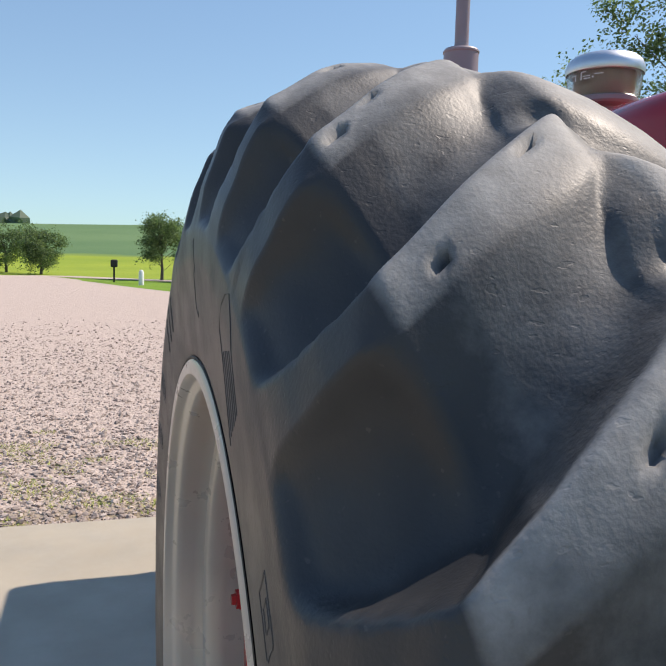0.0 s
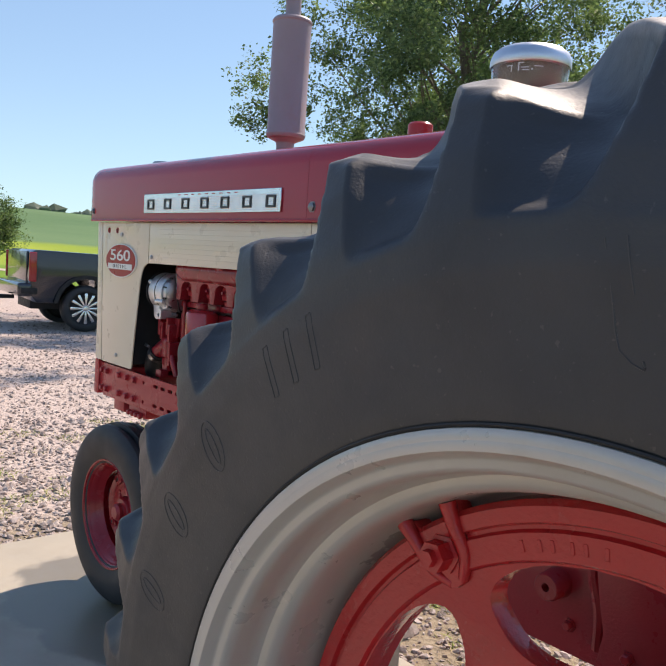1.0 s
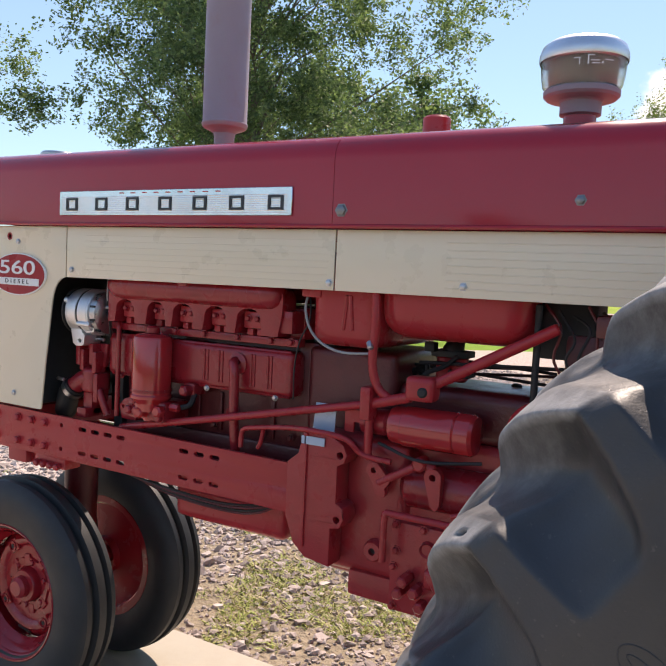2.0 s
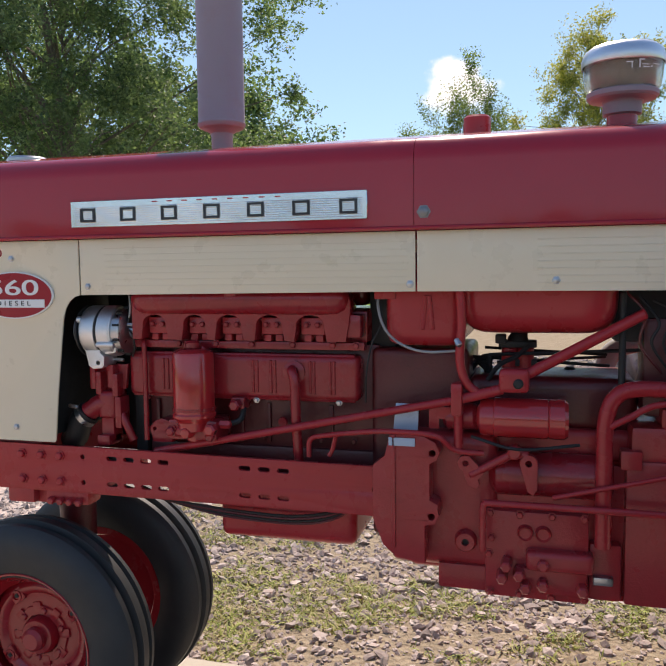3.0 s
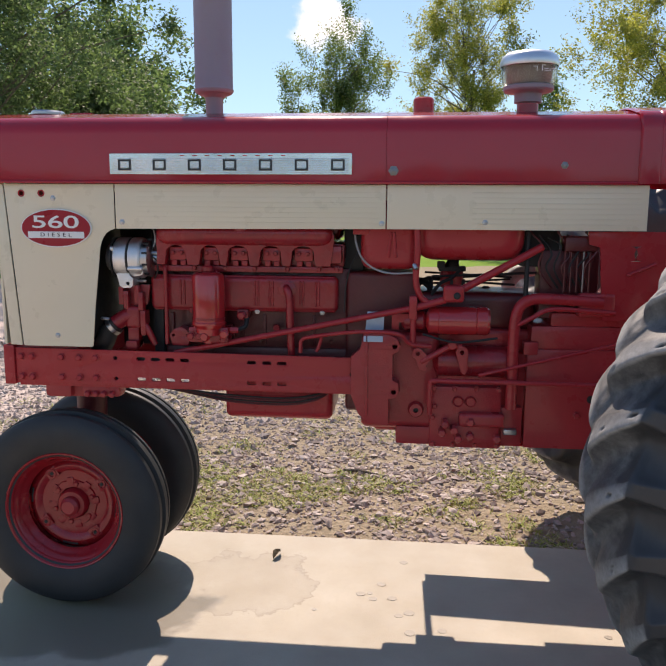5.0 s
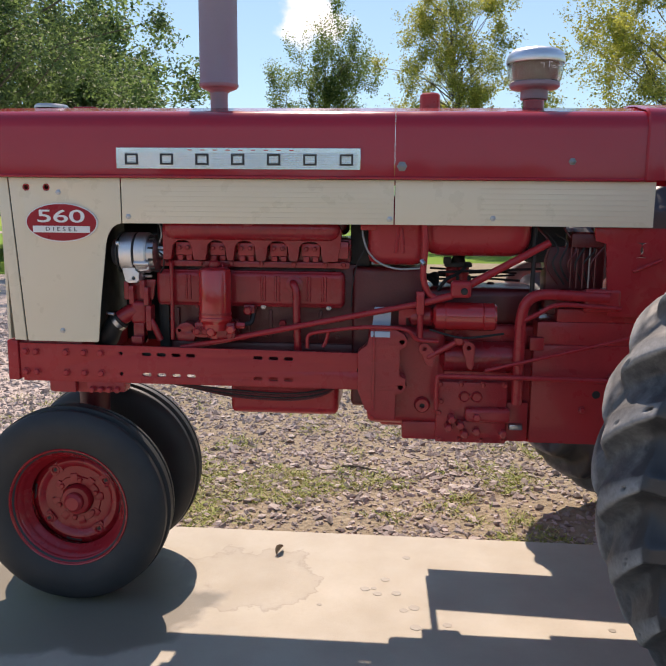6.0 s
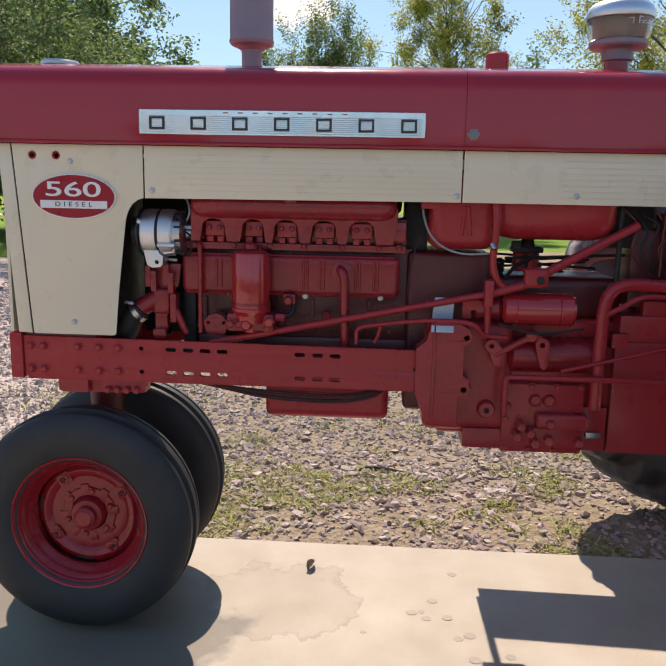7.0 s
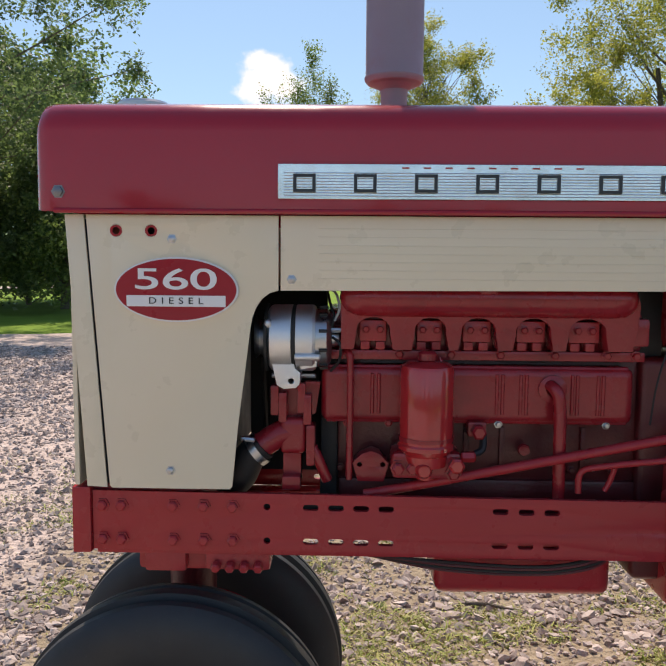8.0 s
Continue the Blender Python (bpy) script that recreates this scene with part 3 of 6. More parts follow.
def side_panels():
    for s in (-1, 1):
        ya, yb = s * 0.266, s * 0.260
        front = [(-0.169, 1.549), (-0.131, 0.992), (-0.126, 0.987), (0.119, 0.987), (0.124, 0.992), (0.137, 1.124), (0.163, 1.325)]
        front += [(0.167, 1.345), (0.174, 1.364), (0.186, 1.382), (0.202, 1.394), (0.2195, 1.399), (0.2195, 1.549)]
        holes = [slot(-0.108, 1.517, 0.021, 0.021), slot(-0.037, 1.517, 0.021, 0.021)]
        p = part("front_panel", plate(front, holes, ya, yb, 0.0018), CREAM, tractor, "cream front side panel")
        q = part("upper_panel", plate([(0.2235, 1.399), (1.1395, 1.405), (1.1395, 1.549), (0.2235, 1.549)], [], ya, yb, 0.0018), CREAM, tractor, "long cream side panel")
        r = part("rear_panel", plate([(1.1435, 1.405), (1.97, 1.405), (1.97, 1.549), (1.1435, 1.549)], [], ya, yb, 0.0018), CREAM, tractor, "long cream rear side panel")
        for k in range(7):
            z = 1.424 + k * 0.0165
            part("bead", rod((0.30, ya + s * -0.0003, z), (1.12, ya + s * -0.0003, z), 0.0010, 8), CREAM, q)
            part("bead", rod((1.42, ya + s * -0.0003, z), (1.95, ya + s * -0.0003, z), 0.0015, 8), CREAM, r)
        part("grille_side", plate([(-0.212, 1.549), (-0.1735, 1.549), (-0.136, 0.988), (-0.178, 0.990)], [], ya, yb, 0.002), CREAM, tractor, "narrow cream grille side strip")
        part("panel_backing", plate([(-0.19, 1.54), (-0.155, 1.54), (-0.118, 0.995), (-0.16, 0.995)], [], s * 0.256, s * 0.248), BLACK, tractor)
        if s < 0:
            for x, z, o in ((0.005, 1.501, p), (-0.003, 1.026, p), (0.246, 1.422, q), (1.127, 1.423, q), (1.462, 1.429, r)):
                part("panel_screw", bolt_head(0.0075, 0.005, at(x, -0.2655, z) @ TO_NEAR), STEEL, o)
            for x in (-0.108, -0.037):
                part("grommet", lathe([(0.0075, 0), (0.0125, 0.0), (0.0125, 0.003), (0.0075, 0.003)], 20, at(x, -0.263, 1.517) @ TO_NEAR, closed=True), RED, p)
    # grille front, with its dark radiator behind
    g = part("grille", box(-0.206, -0.196, -0.258, 0.258, 0.99, 1.549, 0.002), CREAM, tractor, "cream grille front")
    for k in range(14):
        part("grille_slat", box(-0.214, -0.205, -0.235, 0.235, 1.04 + k * 0.035, 1.052 + k * 0.035, 0.002), CREAM, g)
    part("radiator", box(-0.05, 0.06, -0.235, 0.235, 1.0, 1.53, 0.004), BLACK, tractor, "black radiator core")
    part("fan_shroud", box(0.06, 0.10, -0.24, 0.24, 1.0, 1.53, 0.004), BLACK, tractor)


side_panels()


def emblem():
    p = part("model_emblem", lathe([(0, 0.0065), (1.0, 0.0065), (1.0, 0.0)], 64, at(0.014, -0.2665, 1.3995) @ TO_NEAR @ Matrix.Diagonal((0.1255, 0.0655, 1, 1))), WHITE_INK, tractor, "oval red and white model emblem", 30)
    part("field", lathe([(0, 0.0085), (1.0, 0.0085), (1.0, 0.0055)], 64, at(0.014, -0.2665, 1.3995) @ TO_NEAR @ Matrix.Diagonal((0.1215, 0.0618, 1, 1))), EMBLEM_RED, p, "dark red oval", 30)
    part("bar", box(-0.086, 0.114, -0.2768, -0.2748, 1.3655, 1.388, 0.0003, 1), WHITE_INK, p)
    for k, digit in enumerate("560"):
        lettering("numeral", digit, 0.060, 0.0008, at(0.013 + 0.0570 * (k - 1), -0.2762, 1.4185) @ FACE_NEAR, WHITE_INK, p, 1.95, 0.0004)
    lettering("caption", "DIESEL", 0.0185, 0.0008, at(0.014, -0.2772, 1.3768) @ FACE_NEAR, DARK_INK, p, 1.25, 0.0, 1.75)


emblem()


def rails():
    slope = -0.0072

    def zz(x, z):
        return z + slope * (x - 0.2)

    for s in (-1, 1):
        outer = [(-0.174, zz(-0.174, 0.846)), (1.06, zz(1.06, 0.846)), (1.06, zz(1.06, 0.973)), (-0.174, zz(-0.174, 0.973))]
        holes = []
        for z in (0.945, 0.872):
            holes += [slot(x, zz(x, z), 0.033, 0.0125) for x in (0.286, 0.339, 0.3915, 0.444, 0.682, 0.736, 0.789)]
            holes.append(slot(0.194, zz(0.194, z), 0.0145, 0.0145))
        holes.append(slot(1.032, 0.908, 0.015, 0.015))
        r = part("frame_rail", plate(outer, holes, s * 0.247, s * 0.235, 0.0015), RED, tractor, "long red steel frame rail with slots")
        part("flange", box(-0.17, 1.05, min(s * 0.235, s * 0.185), max(s * 0.235, s * 0.185), 0.836, 0.846, 0.002), RED, r)
        for x in (-0.153, -0.113, -0.004, 0.061, 0.122):
            for z in (0.945, 0.872):
                part("rail_bolt", bolt_head(0.0115, 0.009, at(x, s * 0.247, z) @ (TO_NEAR if s < 0 else TO_NEAR.inverted())), RED, r)
    part("front_bolster", box(-0.216, -0.176, -0.255, 0.255, 0.842, 0.985, 0.006), RED, tractor, "red cast front crossmember")
    part("bolster_top", box(-0.20, 0.05, -0.23, 0.23, 0.90, 0.985, 0.01), CAST_RED, tractor)
    part("steering_bolster", box(-0.09, 0.14, -0.21, 0.21, 0.79, 0.846, 0.012), CAST_RED, tractor)
    part("bolster_pad", box(-0.07, 0.02, -0.235, -0.17, 0.795, 0.845, 0.01), CAST_RED, tractor)
    part("bolster_pad", box(0.06, 0.20, -0.235, -0.17, 0.80, 0.842, 0.01), CAST_RED, tractor)
    for x in (0.085, 0.115, 0.145, 0.175):
        part("clamp_bolt", rod((x, -0.236, 0.815), (x, -0.255, 0.81), 0.011, 6), CAST_RED, tractor)
    part("pedestal", lathe([(0.062, 0.80), (0.058, 0.72), (0.055, 0.55), (0.07, 0.44), (0.06, 0.40), (0, 0.40)], 24, at(-0.02, 0.03, 0)), SHADED_GRIMY_RED, tractor, "red cast front pedestal, darkened for the shade it stands in")
    # black sheets added behind the rail's openings so these look dark
    for x0, x1, z0, z1 in ((0.178, 0.365, 0.928, 0.965), (0.178, 0.212, 0.858, 0.89)):
        part("rail_liner", box(x0, x1, -0.228, -0.222, z0, z1, 0), BLACK, tractor)
    part("front_axle", rod((-0.015, -0.24, FZ), (-0.015, 0.24, FZ), 0.035), CAST_RED, tractor)


rails()


# ---- wheels ----
def front_wheel(s):
    """A steel disc wheel with a three-rib tyre; the hub looks outwards (s = -1: to -y)."""
    out = at(-0.015, s * 0.205, FZ) @ (TO_NEAR if s < 0 else TO_NEAR.inverted())
    rim = [(0.196, -0.065), (0.222, -0.069), (0.225, -0.063), (0.218, -0.058), (0.203, -0.05), (0.186, -0.02), (0.178, 0.0), (0.186, 0.022), (0.203, 0.052), (0.216, 0.058), (0.222, 0.062), (0.224, 0.067), (0.221, 0.071), (0.216, 0.069), (0.212, 0.061), (0.206, 0.058), (0.202, 0.052), (0.196, 0.034), (0.180, 0.016), (0.170, 0.0), (0.180, -0.02), (0.193, -0.055)]
    w = part("front_wheel", lathe(rim, 64, out, closed=True), WHEEL_RED, tractor, "front wheel with red steel rim and ribbed black tyre")
    disc = [(0.0, -0.012), (0.06, -0.012), (0.062, 0.004), (0.10, 0.010), (0.125, 0.008), (0.138, 0.018), (0.150, 0.020), (0.166, 0.010), (0.184, -0.004), (0.188, -0.016), (0.0, -0.02)]
    out = out @ at(0, 0, -0.034)
    part("wheel_disc", lathe(disc, 64, out), WHEEL_RED, w)
    part("lug_ring", lathe([(0.06, 0.006), (0.062, 0.014), (0.088, 0.014), (0.092, 0.006)], 12, out), WHEEL_RED, w)
    hub = [(0.0, 0.062), (0.018, 0.060), (0.032, 0.050), (0.036, 0.040), (0.05, 0.038), (0.056, 0.030), (0.058, 0.0), (0.07, 0.0), (0.07, -0.05)]
    part("hub", lathe(hub, 40, out), WHEEL_RED, w, "red domed wheel hub")
    for k in range(6):
        a = radians(60 * k + 20)
        part("wheel_bolt", bolt_head(0.0105, 0.011, out @ at(0.075 * math.cos(a), 0.075 * math.sin(a), 0.006)), WHEEL_RED, w)
    for k in range(8):
        a = radians(45 * k + 8)
        o = part("hub_pad", box(-0.016, 0.016, -0.014, 0.014, -0.004, 0.006, 0.004), WHEEL_RED, w)
        o.matrix_basis = out @ Matrix.Rotation(a, 4, "Z") @ at(0.083, 0, 0.010)
    # raised tabs with square holes, and slots between disc and rim
    for k in range(4):
        turn = out @ Matrix.Rotation(radians(90 * k + 35), 4, "Z")
        tab = part("tab", box(-0.020, 0.022, -0.024, 0.024, -0.008, 0.003, 0.005), WHEEL_RED, w)
        tab.matrix_basis = turn @ at(0.136, 0, 0.016)
        ring = part("hole_rim", lathe([(0.011, 0.0), (0.012, 0.004), (0.017, 0.003), (0.018, 0.0)], 24), WHEEL_RED, w)
        ring.matrix_basis = turn @ at(0.137, 0, 0.0192)
        hole = part("square_hole", box(-0.006, 0.006, -0.006, 0.006, 0.0, 0.0015, 0), BLACK, w)
        hole.matrix_basis = turn @ at(0.137, 0, 0.0192)
        slit = part("slot", box(-0.005, 0.005, -0.030, 0.030, -0.003, 0.006, 0.003), BLACK, w)
        slit.matrix_basis = out @ Matrix.Rotation(radians(90 * k - 8), 4, "Z") @ at(0.163, 0, 0.008)
    out = out @ at(0, 0, 0.034)
    R = 0.367
    right = [(0.207, -0.060), (0.235, -0.074), (0.275, -0.084), (0.310, -0.083), (0.338, -0.075), (0.352, -0.064), (R - 0.008, -0.056), (R - 0.006, -0.040), (R - 0.022, -0.034), (R - 0.022, -0.020), (R - 0.001, -0.014), (R, 0.0)]
    tyre = right + [(r, -h) for r, h in reversed(right[:-1])]
    b = lathe(tyre + [(0.204, 0.05), (0.200, 0.0), (0.204, -0.05)], 96, out, closed=True)
    part("tyre", b, FRONT_RUBBER, w, "worn black three-rib tyre", 30)
    return w


front_wheel(-1), front_wheel(1)


def smooth01(u):
    u = np.clip(u, 0, 1)
    return u * u * (3 - 2 * u)


def rear_tyre_mesh(count=28, per=45, rough=1):
    """A bar-lug tractor tyre round y, its middle at the origin: scooped valleys between slanting lugs."""
    wall = np.array([(0.165, 0.482), (0.190, 0.491), (0.198, 0.499), (0.2005, 0.535), (0.2035, 0.585), (0.2065, 0.620), (0.2055, 0.650), (0.202, 0.674), (0.197, 0.696), (0.1905, 0.716), (0.184, 0.735), (0.1765, 0.754), (0.1685, 0.772), (0.1615, 0.784)])
    crown = np.array([(0.1580, 0.7870), (0.145, 0.7935), (0.128, 0.803), (0.10, 0.818), (0.07, 0.829), (0.035, 0.8365)])
    fine = np.concatenate([np.linspace(0, 3, 7)[:-1], np.linspace(3, 6, 28 // rough)[:-1], np.linspace(6, 13, 50 // rough)])
    wall = np.stack([np.interp(fine, np.arange(len(wall)), wall[:, c]) for c in (0, 1)], 1)
    fine = np.linspace(0, 5, 30 // rough)
    crown = np.stack([np.interp(fine, np.arange(6), crown[:, c]) for c in (0, 1)], 1)
    half = np.concatenate([wall, crown])
    half[1:-1] = 0.25 * half[:-2] + 0.5 * half[1:-1] + 0.25 * half[2:]
    mid = np.linspace(-0.03, 0.03, 9)
    mid = np.stack([mid, 0.8390 - 0.002 * (mid / 0.035) ** 2], 1)
    prof = np.concatenate([half * [-1, 1], mid, half[::-1], [[0.150, 0.473], [0.0, 0.469], [-0.150, 0.473]]])
    nt = count * per
    # the columns lean with the lugs and gather at their edges, so that these stay crisp
    pitch = 2 * np.pi / count
    inside = np.clip(0.165 - np.abs(prof[:, 0]), 0, 0.165)[:, None]
    land = (0.042 + 0.024 * smooth01(inside / 0.14)) / 0.8
    step, share = np.arange(nt)[None, :] // per, (np.arange(nt)[None, :] % per) / per
    edge = (per // 3) / per
    behind = np.where(share < edge, share / edge * land, land + (share - edge) / (1 - edge) * (pitch - land))
    th = radians(63.8) + inside / 0.27 * radians(15.5) - step * pitch - behind
    W, R = prof[:, 0][:, None], prof[:, 1][:, None]
    n_out = len(prof) - 3
    tang = np.gradient(prof[:n_out], axis=0)
    nrm = np.stack([-tang[:, 1], tang[:, 0]], 1)
    nrm /= np.linalg.norm(nrm, axis=1)[:, None]
    if nrm[n_out // 2, 1] < 0:
        nrm = -nrm
    # the smooth floor of the valleys: the outline set back and eased over the shoulders
    far_down = np.array([(0.2065, 0.620), (0.2035, 0.637), (0.1950, 0.658), (0.174, 0.684), (0.146, 0.711), (0.116, 0.739), (0.085, 0.767), (0.054, 0.791), (0.022, 0.806), (0.0, 0.809)])
    run = np.abs(prof[:n_out, 0])
    sweep = np.arctan2(prof[:n_out, 1] - 0.620, run)
    key = np.arctan2(far_down[:, 1] - 0.620, far_down[:, 0])
    floor_w, floor_r = np.interp(sweep, key, far_down[:, 0]), np.interp(sweep, key, far_down[:, 1])
    for _ in range(30):
        floor_r[1:-1] = 0.25 * floor_r[:-2] + 0.5 * floor_r[1:-1] + 0.25 * floor_r[2:]
        floor_w[1:-1] = 0.25 * floor_w[:-2] + 0.5 * floor_w[1:-1] + 0.25 * floor_w[2:]
    floor_w = floor_w * np.sign(prof[:n_out, 0])
    kn = np.random.RandomState(4)
    cut = np.full((len(prof), nt), 1.0)
    top = np.zeros((len(prof), nt))
    torn = np.zeros((len(prof), nt))
    for side in (-1, 1):
        v = side * W  # outwards positive on this side
        base = radians(63.8) + (0.0 if side < 0 else pitch * 0.5 - radians(10.5))
        inner = np.clip(0.165 - v, 0.0, 0.30)
        lead = base + inner / 0.27 * radians(15.5)  # where each lug's steep front edge runs
        back = (lead - th + 1e-6) % pitch  # angle behind the next lug edge ahead
        number = np.floor((lead - th + 1e-6) / pitch).astype(int) % count
        wide = (0.042 + 0.024 * smooth01(np.clip(inner, 0, 0.165) / 0.14)) / 0.8
        span = pitch - wide
        u = np.clip((back - wide) / span, 0, 1)
        # the scoop ends in a rounded foot on the shoulder, blunt behind one lug and swept up to the next
        foot = 0.656 + 0.112 * np.clip((u - 0.56) / 0.44, 0, 1) ** 2.6 + 0.03 * np.clip((0.06 - u) / 0.06, 0, 1) ** 2
        keep = np.where((R < 0.83) & (v > 0.1), smooth01(np.clip((R - np.minimum(foot, 0.782)) / 0.014, 0, 1)), 1.0)
        rise = 0.66 - 0.20 * smooth01(np.clip(-v / 0.03, 0, 1))
        # the lug's top is worn down towards its trailing side
        sag = 0.19 * smooth01((R - 0.760) / 0.026)
        down = np.sin(np.pi / 2 * np.clip(u / rise, 0, 1) ** (0.62 + 0.5 * sag / 0.19 * 0.7))
        climb = np.clip((u - rise) / (1 - rise), 0, 1)
        deep = np.where(back < wide, sag * np.clip(back / wide, 0, 1) ** 1.5, np.where(u < rise, sag + (1 - sag) * down, 1 - climb**2.0)) * keep
        end = smooth01((v + 0.038) / 0.05)
        here = 1 - (1 - deep) * end
        # worn, rounded lip of each lug and a few torn holes in it
        plateau = (back < wide) & (v > -0.07)
        top = np.maximum(top, plateau)
        if side < 0:
            for n in range(count):
                for _ in range(2 if rough == 1 else 0):
                    hv = kn.uniform(0.02, 0.15)
                    hb = kn.uniform(0.2, 0.8) * 0.036
                    ra, rb = kn.uniform(0.003, 0.009), kn.uniform(0.0025, 0.005)
                    q = ((v - hv) / ra) ** 2 + ((back * 0.82 - hb) / rb) ** 2
                    torn = torn + np.where((number == n) & plateau, 0.15 * np.clip(1.4 - q, 0, 1), 0)
        cut = np.minimum(cut, here)
    cut[n_out:] = 0
    cut = np.where(R > 0.635, cut, 0.0)
    # worn rubber: every edge is rounded over
    soft = cut.copy()
    high = smooth01((R - 0.757) / 0.03)
    for turn in range(2):
        part_of = 1.0 if turn == 0 else high
        soft = soft + part_of * (0.25 * np.roll(soft, 1, 1) + 0.25 * np.roll(soft, -1, 1) - 0.5 * soft)
        if turn < 2:
            soft[1 : n_out - 1] = 0.25 * soft[: n_out - 2] + 0.5 * soft[1 : n_out - 1] + 0.25 * soft[2:n_out]
    soft[n_out:] = 0
    cut = soft + np.clip(torn, 0, 1)
    depth = np.where(R > 0.655, 1.0, 0.0) * np.ones_like(cut)
    worn = np.clip(1 - cut / 0.30, 0, 1) * (top > 0) * smooth01((R - 0.777) / 0.012)
    # the whole crown is lightened too: sunlight on the tread put into its tone
    worn = np.maximum(worn, 0.30 * smooth01((0.16 - np.abs(W)) / 0.04) * (R > 0.69))
    # light, broad wear along the lugs
    a, q = np.arange(nt)[None, :], np.arange(len(prof))[:, None]
    wear = 0.0010 * np.sin(a * 0.083 + q * 0.21) * np.sin(a * 0.037 - q * 0.12) * (depth > 0.5)
    w, r = np.repeat(W, nt, 1), np.repeat(R, nt, 1)
    c = cut[:n_out]
    # the shoulder's edge stays sharp on the lugs alone
    eased = prof[:n_out].copy()
    for _ in range(90):
        eased[1:-1] = 0.25 * eased[:-2] + 0.5 * eased[1:-1] + 0.25 * eased[2:]
    some = np.clip(c * 5, 0, 1)
    w[:n_out] += (eased[:, :1] - w[:n_out]) * some
    r[:n_out] += (eased[:, 1:] - r[:n_out]) * some
    w[:n_out] += (floor_w[:, None] - w[:n_out]) * c - nrm[:, 0][:, None] * wear[:n_out]
    r[:n_out] += (floor_r[:, None] - r[:n_out]) * c - nrm[:, 1][:, None] * wear[:n_out]
    # the loaded tyre flattens a little where it stands
    z = np.maximum(r * np.sin(th), -RZ + 0.002)
    co = np.stack([r * np.cos(th), w, z], -1).reshape(-1, 3)
    m = len(prof)
    i, j = np.meshgrid(np.arange(m), np.arange(nt), indexing="ij")
    quads = np.stack([i * nt + j, i * nt + (j + 1) % nt, ((i + 1) % m) * nt + (j + 1) % nt, ((i + 1) % m) * nt + j], -1).reshape(-1, 4)
    me = mesh_of("tyre", co, quads[:, ::-1], TREAD)
    me.attributes.new("worn", "FLOAT", "POINT").data.foreach_set("value", worn.astype(np.float32).ravel())
    return me


def mesh_of(name, co, faces, material, smooth=True):
    """A mesh from arrays of places and of faces with one number of corners."""
    me = bpy.data.meshes.new(name)
    faces = np.ascontiguousarray(faces, dtype=np.int32)
    k = faces.shape[1]
    me.vertices.add(len(co)), me.loops.add(faces.size), me.polygons.add(len(faces))
    me.vertices.foreach_set("co", np.ascontiguousarray(co, dtype=np.float32).ravel())
    me.loops.foreach_set("vertex_index", faces.ravel())
    me.polygons.foreach_set("loop_start", np.arange(0, faces.size, k, dtype=np.int32))
    me.polygons.foreach_set("use_smooth", np.full(len(faces), smooth))
    me.update(calc_edges=True)
    me.materials.append(material)
    return me


WALL = np.array([(0.535, 0.2005), (0.585, 0.2035), (0.620, 0.2065), (0.650, 0.2055), (0.674, 0.202)])


def sidewall_mark(loop, deg, radius, lean, turn, parent, closed=True):
    """A raised outline moulded into the sidewall: a loop of (along, up) laid on the bulge."""
    pts = []
    for u, v in loop:
        r = radius - 0.015 + v
        a = radians(deg) - (u + lean * v) / r
        pts.append(turn @ Vector((r * math.cos(a), -float(np.interp(r, WALL[:, 0], WALL[:, 1])) + 0.0002, r * math.sin(a))))
    if closed:
        pts.append(pts[0])
    return part("sidewall_mark", tube(pts, 0.0009, 6, 2), TREAD, parent)


def sidewall_marks(turn, parent):
    """The tyre's moulded writing, shown as plain ovals and hollow bars, and a badge of slanted stripes."""
    oval = [(0.017 * math.cos(radians(t)), 0.030 * math.sin(radians(t))) for t in range(0, 360, 24)]
    slim = [(0.006 * math.cos(radians(t)), 0.022 * math.sin(radians(t))) for t in range(0, 360, 30)]

    def bar(w, h):
        return [(-w, -h), (0, -h), (w, -h), (w, -h * 0.4), (w, h * 0.4), (w, h), (0, h), (-w, h), (-w, h * 0.4), (-w, -h * 0.4)]

    for first in (0, 180):
        for deg in (163, 151, 139):
            sidewall_mark(oval, first + deg, 0.612, 0.15, turn, parent)
            sidewall_mark(slim, first + deg, 0.612, 0.15, turn, parent)
        for deg in (125.5, 122, 118.5):
            sidewall_mark(bar(0.0040, 0.026), first + deg, 0.620, 0.2, turn, parent)
        sidewall_mark([(-0.008, 0.044), (-0.008, 0.0), (-0.008, -0.030), (0.008, -0.040), (0.008, -0.034)], first + 88, 0.608, -0.25, turn, parent, False)
        sidewall_mark([(0.008, 0.046), (0.008, 0.03), (0.008, 0.008)], first + 88, 0.608, -0.25, turn, parent, False)
        # the badge: a slanted frame round four stripes
        def slant(a, c):
            return (0.80 * a + 0.45 * c, -0.60 * a + 0.80 * c)

        for k in range(4):
            sidewall_mark([slant(-0.034 + 0.006 * k, 0.014 * (k - 1.5)), slant(0.0, 0.014 * (k - 1.5)), slant(0.040, 0.014 * (k - 1.5))], first + 62, 0.602, 0.0, turn, parent, False)
        sidewall_mark([slant(-0.062, -0.032), slant(-0.02, -0.034), slant(0.044, -0.033)], first + 62, 0.602, 0.0, turn, parent, False)
        sidewall_mark([slant(-0.062, -0.032), slant(-0.070, 0.0), slant(-0.058, 0.036), slant(-0.01, 0.036), slant(0.040, 0.034)], first + 62, 0.602, 0.0, turn, parent, False)
        sidewall_mark(bar(0.022, 0.020), first + 42, 0.606, 0.0, turn, parent)
        sidewall_mark(bar(0.008, 0.010), first + 42, 0.606, 0.0, turn, parent)


TYRE_MESH, FAR_TYRE_MESH = rear_tyre_mesh(28, 36), rear_tyre_mesh(28, 15, 2)


